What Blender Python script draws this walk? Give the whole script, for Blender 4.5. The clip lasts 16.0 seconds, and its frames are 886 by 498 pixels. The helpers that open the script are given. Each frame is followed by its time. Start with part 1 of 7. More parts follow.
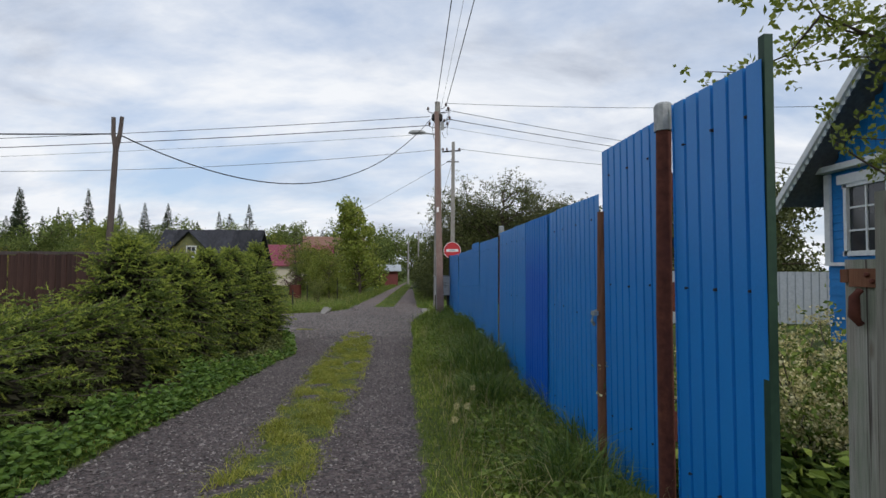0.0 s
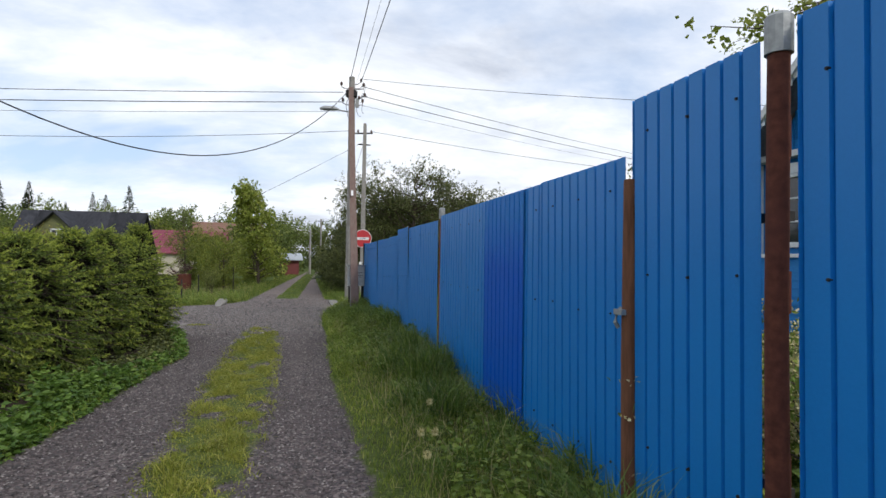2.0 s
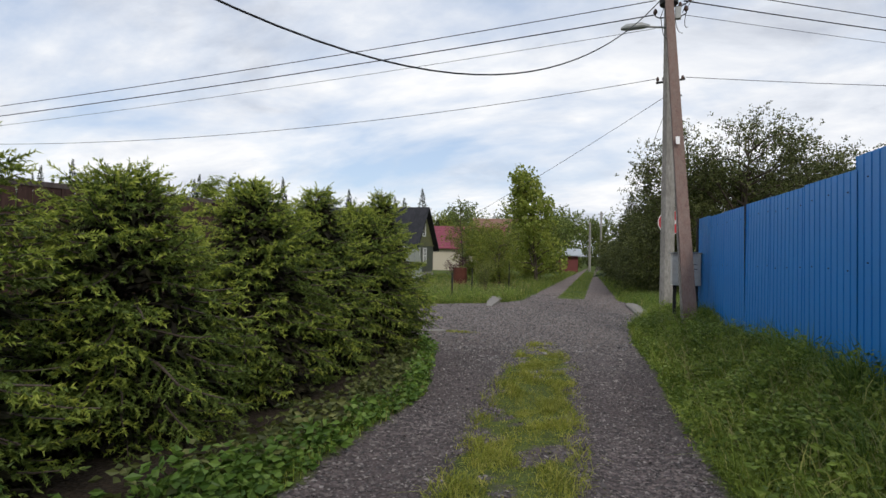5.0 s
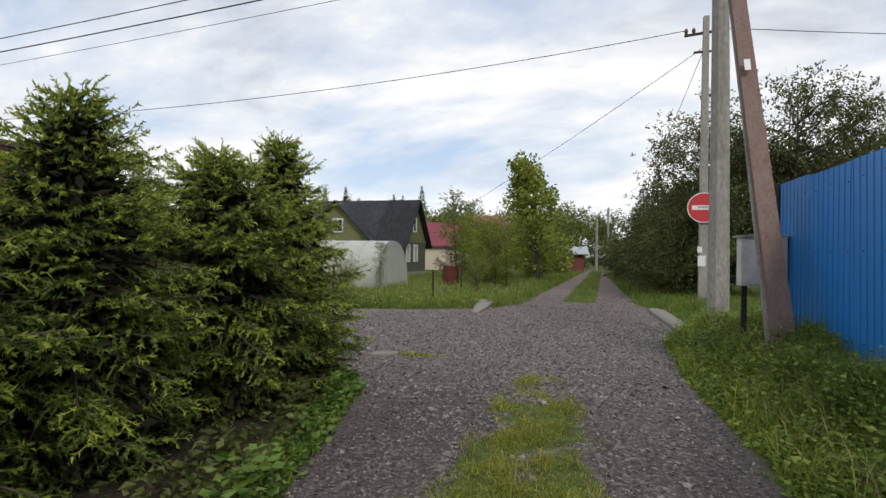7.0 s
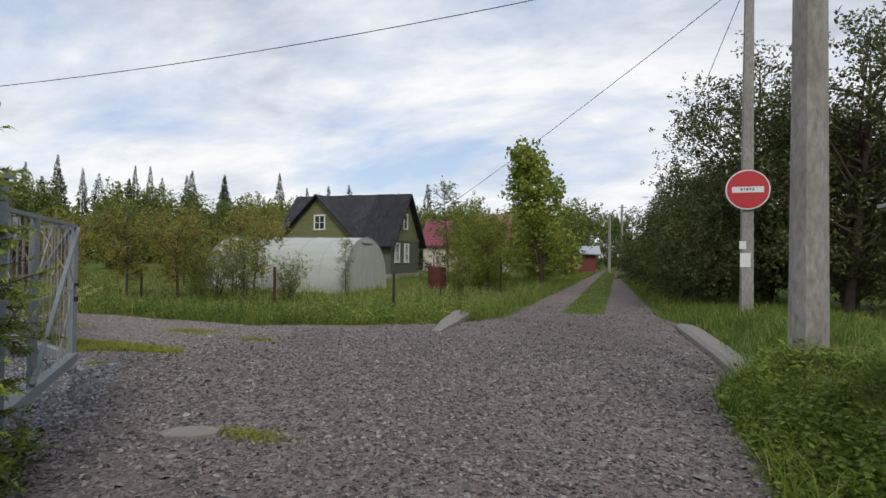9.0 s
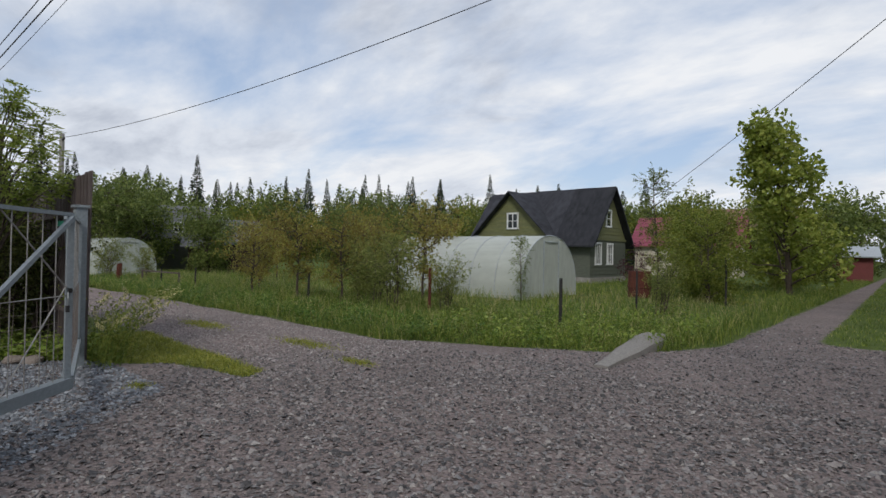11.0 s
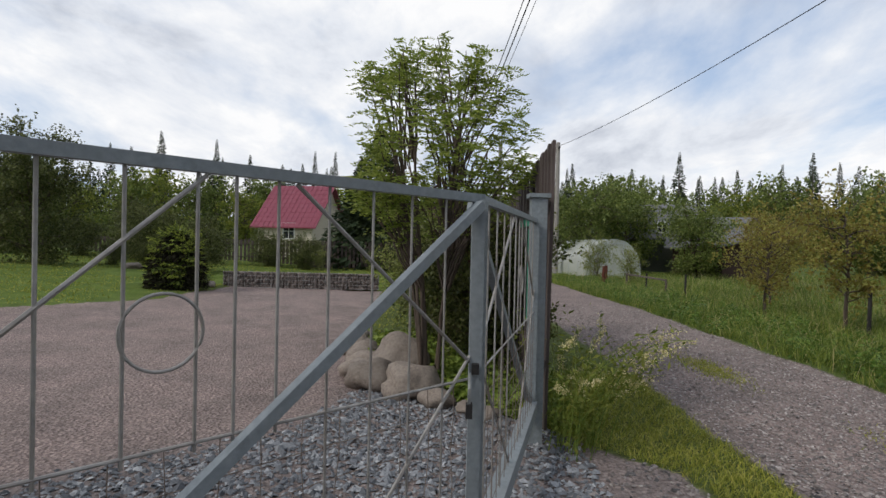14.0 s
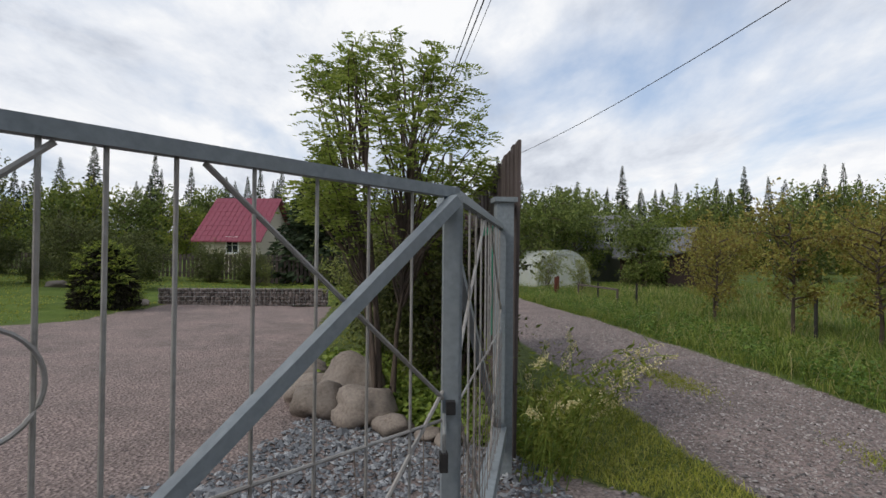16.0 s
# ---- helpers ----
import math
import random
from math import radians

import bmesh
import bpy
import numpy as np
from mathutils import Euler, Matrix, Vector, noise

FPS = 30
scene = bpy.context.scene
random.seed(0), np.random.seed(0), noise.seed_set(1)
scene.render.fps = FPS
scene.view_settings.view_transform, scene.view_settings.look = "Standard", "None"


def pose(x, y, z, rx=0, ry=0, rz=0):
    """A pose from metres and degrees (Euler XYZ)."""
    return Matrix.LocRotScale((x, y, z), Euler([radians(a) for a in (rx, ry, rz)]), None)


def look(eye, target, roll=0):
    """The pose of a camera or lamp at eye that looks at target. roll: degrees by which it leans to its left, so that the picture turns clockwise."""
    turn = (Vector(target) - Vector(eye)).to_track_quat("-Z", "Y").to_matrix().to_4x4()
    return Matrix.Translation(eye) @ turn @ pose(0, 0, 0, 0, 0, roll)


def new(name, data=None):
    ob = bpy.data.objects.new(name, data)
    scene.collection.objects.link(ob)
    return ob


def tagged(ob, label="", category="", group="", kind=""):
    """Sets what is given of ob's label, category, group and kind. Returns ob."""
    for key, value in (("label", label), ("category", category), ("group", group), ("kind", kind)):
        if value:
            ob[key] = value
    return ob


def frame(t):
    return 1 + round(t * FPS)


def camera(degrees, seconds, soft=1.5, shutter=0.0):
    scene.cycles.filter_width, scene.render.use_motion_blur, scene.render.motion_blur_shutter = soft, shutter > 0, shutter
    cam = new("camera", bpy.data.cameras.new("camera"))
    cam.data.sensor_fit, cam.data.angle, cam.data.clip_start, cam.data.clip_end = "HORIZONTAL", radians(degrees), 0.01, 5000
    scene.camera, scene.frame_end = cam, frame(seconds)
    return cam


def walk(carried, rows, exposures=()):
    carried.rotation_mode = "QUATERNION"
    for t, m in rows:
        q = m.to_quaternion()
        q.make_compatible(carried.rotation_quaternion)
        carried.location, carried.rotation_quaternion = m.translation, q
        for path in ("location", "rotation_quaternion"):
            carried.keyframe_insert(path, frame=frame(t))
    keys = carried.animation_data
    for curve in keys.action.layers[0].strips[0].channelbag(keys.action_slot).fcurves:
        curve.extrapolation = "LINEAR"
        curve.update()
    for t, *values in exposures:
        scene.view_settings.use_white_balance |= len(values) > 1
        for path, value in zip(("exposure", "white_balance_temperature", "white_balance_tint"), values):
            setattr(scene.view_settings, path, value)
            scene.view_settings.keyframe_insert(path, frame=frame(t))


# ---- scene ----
cam = camera(78.8, 16.0)
METRES, EYE, TILT, LEAN, TURN = 21.3, 1.3, 0.0, 0.0, -0.9
ROWS = [
    (0.0, 0.0, 0.0, 0.0, -0.01, 2.08, -0.2),
    (0.5, 0.0024, 0.0021, -0.0004, -9.82, 2.61, -0.12),
    (1.0, -0.0013, 0.0102, -0.0015, -16.18, 2.29, -0.18),
    (1.5, -0.0134, 0.0285, -0.0036, -17.82, 1.73, -0.82),
    (2.0, -0.0194, 0.0546, -0.002, -10.48, 1.14, -0.76),
    (2.5, -0.0249, 0.0925, -0.0049, 2.61, 0.78, -0.93),
    (3.0, -0.0303, 0.1313, -0.0054, 8.85, 0.6, -1.0),
    (3.5, -0.0382, 0.1746, -0.0084, 13.82, 0.49, -1.1),
    (6.0, -0.0679, 0.3847, -0.0195, 18.39, 0.55, -0.94),
    (6.5, -0.0729, 0.4285, -0.0218, 18.31, 0.55, -0.91),
    (7.0, -0.0773, 0.4717, -0.0251, 18.53, 0.6, -0.9),
    (7.5, -0.0783, 0.5163, -0.0261, 18.61, 0.57, -0.83),
    (8.0, -0.0793, 0.5592, -0.0283, 19.07, 0.65, -0.79),
    (10.5, -0.0817, 0.7509, -0.027, 26.38, 0.59, -0.87),
    (11.0, -0.0964, 0.7731, -0.0277, 42.5, 0.44, -1.15),
    (11.5, -0.1172, 0.7929, -0.0278, 54.13, -0.02, -1.36),
    (12.0, -0.1435, 0.8077, -0.028, 66.49, -0.34, -1.35),
    (12.5, -0.1706, 0.8191, -0.0274, 71.43, -0.5, -1.43),
    (13.0, -0.196, 0.8238, -0.0264, 79.63, -0.61, -1.32),
    (13.5, -0.2214, 0.8227, -0.024, 86.49, -0.79, -1.39),
    (14.0, -0.2426, 0.8218, -0.0237, 90.49, -0.66, -1.27),
    (14.5, -0.2611, 0.8113, -0.0253, 91.78, -0.49, -1.71),
    (15.0, -0.2684, 0.8053, -0.0251, 88.58, 0.04, -1.67),
    (15.5, -0.2683, 0.8068, -0.0248, 87.27, 0.79, -0.86),
    (16.0, -0.261, 0.8198, -0.0247, 85.23, 0.78, -0.59),
]
walk(cam, [(t, pose(0, 0, EYE, TILT, LEAN, TURN) @ pose(METRES * x, METRES * y, METRES * z, 90 + pitch, roll, yaw)) for t, x, y, z, yaw, pitch, roll in ROWS],
     [(0.0, 0.15, 6400, 10), (0.5, 0.33, 6450, 10), (1.0, 0.56, 6500, 10), (1.5, 0.62, 6450, 10), (2.0, 0.45, 6450, 10), (2.5, 0.3, 6450, 10), (3.5, 0.18, 6450, 10), (5.0, 0.27, 6600, 10), (7.5, 0.34, 6800, 10), (10.5, 0.08, 6450, 10), (12.5, 0.06, 6450, 10), (14.0, 0.24, 6650, 10), (15.0, 0.34, 6750, 10), (16.0, 0.22, 6600, 10)])

# ---- world and sun: broken overcast ----
def cloudy_world():
    w = bpy.data.worlds.new("sky_world")
    w.use_nodes = True
    nt = w.node_tree
    nt.nodes.clear()
    N, L = nt.nodes.new, nt.links.new
    out, bg = N("ShaderNodeOutputWorld"), N("ShaderNodeBackground")
    sky = N("ShaderNodeTexSky")
    sky.sky_type, sky.sun_disc = "NISHITA", False
    sky.sun_elevation, sky.sun_rotation = radians(42), radians(SUN_AZ)
    tint = N("ShaderNodeVectorMath")
    tint.operation = "SCALE"
    tint.inputs["Scale"].default_value = 0.095
    L(sky.outputs[0], tint.inputs[0])
    co, sep = N("ShaderNodeTexCoord"), N("ShaderNodeSeparateXYZ")
    L(co.outputs["Generated"], sep.inputs[0])
    low = N("ShaderNodeMath")
    low.operation, low.inputs[1].default_value = "MAXIMUM", 0.0
    L(sep.outputs[2], low.inputs[0])
    lift = N("ShaderNodeMath")
    lift.operation, lift.inputs[1].default_value = "ADD", 0.26
    L(low.outputs[0], lift.inputs[0])
    flat = N("ShaderNodeVectorMath")
    flat.operation = "DIVIDE"
    both = N("ShaderNodeCombineXYZ")
    for i in range(3):
        L(lift.outputs[0], both.inputs[i])
    L(co.outputs["Generated"], flat.inputs[0])
    L(both.outputs[0], flat.inputs[1])
    stretch = N("ShaderNodeMapping")
    stretch.inputs["Scale"].default_value = (0.62, 0.95, 0.2)
    stretch.inputs["Location"].default_value = (3.3, 1.2, 0.0)
    stretch.inputs["Rotation"].default_value = (0, 0, 0.5)
    L(flat.outputs[0], stretch.inputs[0])

    def clouds(scale, detail, rough, dist):
        n = N("ShaderNodeTexNoise")
        n.inputs["Scale"].default_value, n.inputs["Detail"].default_value = scale, detail
        n.inputs["Roughness"].default_value, n.inputs["Distortion"].default_value = rough, dist
        L(stretch.outputs[0], n.inputs["Vector"])
        return n.outputs[0]

    def ramp(src, stops):
        r = N("ShaderNodeValToRGB")
        els = r.color_ramp.elements
        while len(els) < len(stops):
            els.new(0.5)
        for e, (p, c) in zip(els, stops):
            e.position, e.color = p, (*c, 1)
        L(src, r.inputs[0])
        return r.outputs[0]

    cover = ramp(clouds(1.3, 8, 0.58, 0.2), [(0.33, (0, 0, 0)), (0.52, (1, 1, 1))])
    shade = ramp(clouds(2.3, 9, 0.6, 0.25), [(0.28, (0.44, 0.48, 0.56)), (0.43, (0.66, 0.70, 0.77)), (0.57, (0.82, 0.835, 0.86))])
    mix = N("ShaderNodeMixRGB")
    L(cover, mix.inputs[0])
    blue = N("ShaderNodeMixRGB")
    blue.inputs[0].default_value = 0.55
    blue.inputs[2].default_value = (0.50, 0.62, 0.83, 1)
    L(tint.outputs[0], blue.inputs[1])
    L(blue.outputs[0], mix.inputs[1])
    L(shade, mix.inputs[2])
    bg.inputs["Strength"].default_value = SKY
    L(mix.outputs[0], bg.inputs[0])
    L(bg.outputs[0], out.inputs[0])
    scene.world = w


SUN_AZ, SKY = 150, 1.0
cloudy_world()
sun = new("sun", bpy.data.lights.new("sun", "SUN"))
sun.data.energy, sun.data.angle, sun.data.color = 1.35, radians(14), (1.0, 0.96, 0.9)
_az, _el = radians(SUN_AZ), radians(42)
sun.matrix_world = look((40 * math.sin(_az), 40 * math.cos(_az), 36), (0, 0, 0))


# ---- materials ----
def shader(name, rough=0.8, metal=0.0, spec=0.3):
    m = bpy.data.materials.new(name)
    m.use_nodes = True
    nt = m.node_tree
    b = nt.nodes["Principled BSDF"]
    b.inputs["Roughness"].default_value, b.inputs["Metallic"].default_value = rough, metal
    b.inputs["Specular IOR Level"].default_value = spec
    return m, nt, b


def ramp_node(nt, src, stops):
    r = nt.nodes.new("ShaderNodeValToRGB")
    els = r.color_ramp.elements
    while len(els) < len(stops):
        els.new(0.5)
    for e, (p, c) in zip(els, stops):
        e.position, e.color = p, (*c, 1)
    nt.links.new(src, r.inputs[0])
    return r.outputs[0]


def coords(nt, scale=(1, 1, 1), world=False):
    mp = nt.nodes.new("ShaderNodeMapping")
    mp.inputs["Scale"].default_value = scale
    if world:
        nt.links.new(nt.nodes.new("ShaderNodeNewGeometry").outputs["Position"], mp.inputs[0])
    else:
        nt.links.new(nt.nodes.new("ShaderNodeTexCoord").outputs["Object"], mp.inputs[0])
    return mp.outputs[0]


def noise_node(nt, vec, scale, detail=4, rough=0.55):
    n = nt.nodes.new("ShaderNodeTexNoise")
    n.inputs["Scale"].default_value, n.inputs["Detail"].default_value, n.inputs["Roughness"].default_value = scale, detail, rough
    nt.links.new(vec, n.inputs["Vector"])
    return n.outputs[0]


def bump_node(nt, height, b, strength=0.4, dist=0.01):
    n = nt.nodes.new("ShaderNodeBump")
    n.inputs["Strength"].default_value, n.inputs["Distance"].default_value = strength, dist
    nt.links.new(height, n.inputs["Height"])
    nt.links.new(n.outputs[0], b.inputs["Normal"])


def mixc(nt, fac, a, b, mode="MIX"):
    n = nt.nodes.new("ShaderNodeMixRGB")
    n.blend_type = mode
    for sock, v in ((n.inputs[0], fac), (n.inputs[1], a), (n.inputs[2], b)):
        if isinstance(v, (int, float)):
            sock.default_value = v
        elif isinstance(v, tuple):
            sock.default_value = (*v, 1)
        else:
            nt.links.new(v, sock)
    return n.outputs[0]


def worn(name, dark, light, fine=30, coarse=2.0, rough=0.8, metal=0.0, bump=0.3, stretch=(1, 1, 1), stain=None, spec=0.3, vary=0.0):
    """Two scales of noise over one base colour, with optional stains and a change from piece to piece."""
    m, nt, b = shader(name, rough, metal, spec)
    v = coords(nt, stretch)
    grain = noise_node(nt, v, fine, 5, 0.6)
    big = noise_node(nt, v, coarse, 4)
    col = ramp_node(nt, grain, [(0.3, dark), (0.7, light)])
    mid = tuple((p + q) / 2 for p, q in zip(dark, light))
    col = mixc(nt, ramp_node(nt, big, [(0.35, (0, 0, 0)), (0.65, (0.6, 0.6, 0.6))]), col, stain or mid)
    if vary:
        info = nt.nodes.new("ShaderNodeObjectInfo")
        col = mixc(nt, 1.0, col, ramp_node(nt, info.outputs["Random"], [(0, (1 - vary,) * 3), (1, (1 + vary * 0.4,) * 3)]), "MULTIPLY")
    nt.links.new(col, b.inputs["Base Color"])
    bump_node(nt, grain, b, bump, 0.006)
    return m


def leafy(name, stops, rough=0.55, through_light=0.25):
    """Foliage: each leaf its own green, some light passing through."""
    m, nt, b = shader(name, rough, 0, 0.25)
    g = nt.nodes.new("ShaderNodeNewGeometry")
    col = ramp_node(nt, g.outputs["Random Per Island"], stops)
    big = noise_node(nt, coords(nt), 1.1, 3)
    col = mixc(nt, 1.0, col, ramp_node(nt, big, [(0.3, (1.05, 1.05, 0.95)), (0.7, (1.6, 1.5, 1.3))]), "MULTIPLY")
    nt.links.new(col, b.inputs["Base Color"])
    tr, mx = nt.nodes.new("ShaderNodeBsdfTranslucent"), nt.nodes.new("ShaderNodeMixShader")
    nt.links.new(col, tr.inputs[0])
    mx.inputs[0].default_value = through_light
    nt.links.new(b.outputs[0], mx.inputs[1])
    nt.links.new(tr.outputs[0], mx.inputs[2])
    nt.links.new(mx.outputs[0], nt.nodes["Material Output"].inputs[0])
    return m


def ground_material():
    m, nt, b = shader("ground_mat", 0.95, 0, 0.15)
    v = coords(nt, world=True)
    stone = nt.nodes.new("ShaderNodeTexVoronoi")
    stone.inputs["Scale"].default_value = 36
    nt.links.new(v, stone.inputs["Vector"])
    small = nt.nodes.new("ShaderNodeTexVoronoi")
    small.inputs["Scale"].default_value = 60
    nt.links.new(v, small.inputs["Vector"])
    sep = nt.nodes.new("ShaderNodeSeparateColor")
    nt.links.new(stone.outputs["Color"], sep.inputs[0])
    gr = ramp_node(nt, sep.outputs[0], [(0.0, (0.070, 0.064, 0.064)), (0.45, (0.13, 0.116, 0.114)), (0.75, (0.19, 0.163, 0.155)), (1.0, (0.30, 0.27, 0.255))])
    sep2 = nt.nodes.new("ShaderNodeSeparateColor")
    nt.links.new(small.outputs["Color"], sep2.inputs[0])
    fine = ramp_node(nt, sep2.outputs[0], [(0.0, (0.07, 0.06, 0.06)), (0.6, (0.115, 0.10, 0.097)), (1.0, (0.165, 0.145, 0.14))])
    big = noise_node(nt, v, 0.55, 5, 0.6)
    grav = mixc(nt, ramp_node(nt, big, [(0.4, (0, 0, 0)), (0.6, (0.8, 0.8, 0.8))]), gr, fine)
    at = nt.nodes.new("ShaderNodeAttribute")
    at.attribute_name = "pale"
    grav = mixc(nt, at.outputs["Fac"], grav, mixc(nt, 1.0, fine, ramp_node(nt, noise_node(nt, v, 1.3, 6, 0.7), [(0.3, (1.5, 1.38, 1.3)), (0.5, (2.05, 1.85, 1.74)), (0.7, (2.5, 2.2, 2.05))]), "MULTIPLY"))
    at4 = nt.nodes.new("ShaderNodeAttribute")
    at4.attribute_name = "track"
    grav = mixc(nt, at4.outputs["Fac"], grav, mixc(nt, 1.0, grav, (0.74, 0.68, 0.68), "MULTIPLY"))
    soil = ramp_node(nt, noise_node(nt, v, 9, 6, 0.65), [(0.3, (0.045, 0.055, 0.018)), (0.55, (0.085, 0.11, 0.028)), (0.75, (0.14, 0.15, 0.045))])
    lawn = ramp_node(nt, noise_node(nt, v, 2.2, 7, 0.7), [(0.3, (0.06, 0.095, 0.018)), (0.55, (0.10, 0.145, 0.026)), (0.75, (0.16, 0.185, 0.045))])
    at2 = nt.nodes.new("ShaderNodeAttribute")
    at2.attribute_name = "lawn"
    green = mixc(nt, at2.outputs["Fac"], soil, lawn)
    # Brown needle litter, with the shade under the hedge put into its colour.
    litter_shade = ramp_node(nt, noise_node(nt, v, 26, 5, 0.7), [(0.3, (0.018, 0.014, 0.010)), (0.55, (0.040, 0.030, 0.021)), (0.8, (0.075, 0.055, 0.036))])
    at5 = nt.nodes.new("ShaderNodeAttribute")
    at5.attribute_name = "litter_shade"
    green = mixc(nt, at5.outputs["Fac"], green, litter_shade)
    at3 = nt.nodes.new("ShaderNodeAttribute")
    at3.attribute_name = "gravel"
    edge = nt.nodes.new("ShaderNodeMath")
    edge.operation = "ADD"
    wob = nt.nodes.new("ShaderNodeMath")
    wob.operation, wob.inputs[1].default_value = "MULTIPLY_ADD", 1.5
    wob.inputs[2].default_value = -0.75
    nt.links.new(noise_node(nt, v, 3.2, 7, 0.72), wob.inputs[0])
    nt.links.new(at3.outputs["Fac"], edge.inputs[0])
    nt.links.new(wob.outputs[0], edge.inputs[1])
    mask = ramp_node(nt, edge.outputs[0], [(0.36, (0, 0, 0)), (0.62, (1, 1, 1))])
    nt.links.new(mixc(nt, mask, green, grav), b.inputs["Base Color"])
    bump_node(nt, stone.outputs["Distance"], b, 0.9, 0.02)
    b.inputs["Roughness"].default_value = 0.92
    return m


def planks_wood(name, dark, light, along=2, rough=0.85, vary=0.3):
    s = [14, 14, 14]
    s[along] = 0.9
    return worn(name, dark, light, 2.6, 0.7, rough, 0, 0.5, tuple(s), vary=vary)


M = {}
M["ground"] = ground_material()


def stones_material(name, stops):
    m, nt, b = shader(name, 0.85, 0, 0.3)
    g = nt.nodes.new("ShaderNodeNewGeometry")
    col = ramp_node(nt, g.outputs["Random Per Island"], stops)
    n = noise_node(nt, coords(nt, world=True), 90, 4)
    col = mixc(nt, 1.0, col, ramp_node(nt, n, [(0.3, (0.75, 0.75, 0.75)), (0.7, (1.2, 1.2, 1.2))]), "MULTIPLY")
    nt.links.new(col, b.inputs["Base Color"])
    bump_node(nt, n, b, 0.3, 0.004)
    return m


M["stone"] = stones_material("gravel_stone", [(0, (0.05, 0.048, 0.049)), (0.3, (0.115, 0.108, 0.107)), (0.55, (0.19, 0.158, 0.145)), (0.75, (0.20, 0.19, 0.188)), (0.92, (0.26, 0.23, 0.215)), (1, (0.35, 0.325, 0.30))])
M["pale_stone"] = stones_material("dusty_pinkish_stone", [(0, (0.11, 0.10, 0.097)), (0.35, (0.20, 0.175, 0.165)), (0.7, (0.285, 0.245, 0.23)), (1, (0.42, 0.385, 0.365))])
M["track_stone"] = stones_material("dark_track_stone", [(0, (0.05, 0.045, 0.045)), (0.4, (0.095, 0.085, 0.083)), (0.75, (0.155, 0.132, 0.125)), (1, (0.28, 0.25, 0.235))])
M["grey_stone"] = stones_material("grey_chippings", [(0, (0.09, 0.095, 0.105)), (0.5, (0.17, 0.18, 0.195)), (0.85, (0.26, 0.27, 0.285)), (1, (0.38, 0.39, 0.40))])
M["fence_blue"] = worn("blue_painted_sheet", (0.004, 0.172, 0.52), (0.007, 0.19, 0.56), 60, 1.2, 0.42, 0, 0.05, stain=(0.008, 0.205, 0.58), spec=0.4)


def fresh_paint():
    """Deep blue paint that thins out into the older blue towards the top of the sheet, scuffed near the ground."""
    m, nt, b = shader("deep_blue_sheet", 0.5, 0, 0.2)
    v = coords(nt)
    sep = nt.nodes.new("ShaderNodeSeparateXYZ")
    nt.links.new(v, sep.inputs[0])
    wave = nt.nodes.new("ShaderNodeMath")
    wave.operation, wave.inputs[1].default_value = "MULTIPLY_ADD", 0.35
    nt.links.new(noise_node(nt, v, 5, 4), wave.inputs[0])
    nt.links.new(sep.outputs[2], wave.inputs[2])
    mapr = nt.nodes.new("ShaderNodeMapRange")
    mapr.inputs["From Min"].default_value, mapr.inputs["From Max"].default_value = 1.35, 1.85
    nt.links.new(wave.outputs[0], mapr.inputs["Value"])
    col = mixc(nt, mapr.outputs[0], (0.001, 0.098, 0.50), (0.004, 0.165, 0.53))
    nt.links.new(col, b.inputs["Base Color"])
    return m


M["fence_deep"] = fresh_paint()
M["rust"] = worn("rusty_pipe", (0.06, 0.018, 0.012), (0.15, 0.05, 0.03), 22, 2.5, 0.85, 0.1, 0.5, stain=(0.09, 0.03, 0.025))
M["rust_red"] = worn("red_primer_pipe", (0.14, 0.035, 0.035), (0.24, 0.075, 0.07), 18, 2.0, 0.75, 0, 0.4, stain=(0.16, 0.05, 0.05))
M["old_timber_post"] = worn("brown_timber", (0.10, 0.042, 0.022), (0.22, 0.10, 0.055), 5, 1.0, 0.85, 0, 0.5, (9, 9, 1))
M["green_post"] = worn("green_painted_post", (0.012, 0.035, 0.022), (0.022, 0.055, 0.032), 25, 2, 0.6, 0, 0.2)
M["cap_grey"] = worn("grey_tin_cap", (0.22, 0.23, 0.23), (0.42, 0.43, 0.42), 25, 3, 0.55, 0.5, 0.3)
M["concrete"] = worn("pale_concrete", (0.20, 0.188, 0.172), (0.40, 0.38, 0.35), 26, 3.5, 0.9, 0, 0.5, (1, 1, 0.35), stain=(0.185, 0.17, 0.15))
M["concrete_mound"] = worn("dusty_concrete", (0.16, 0.148, 0.135), (0.28, 0.26, 0.235), 30, 3, 0.92, 0, 0.4)
M["brace"] = worn("brown_brace_pole", (0.12, 0.075, 0.066), (0.22, 0.145, 0.12), 6, 1.6, 0.9, 0, 0.5, (8, 8, 0.8), stain=(0.20, 0.155, 0.135))


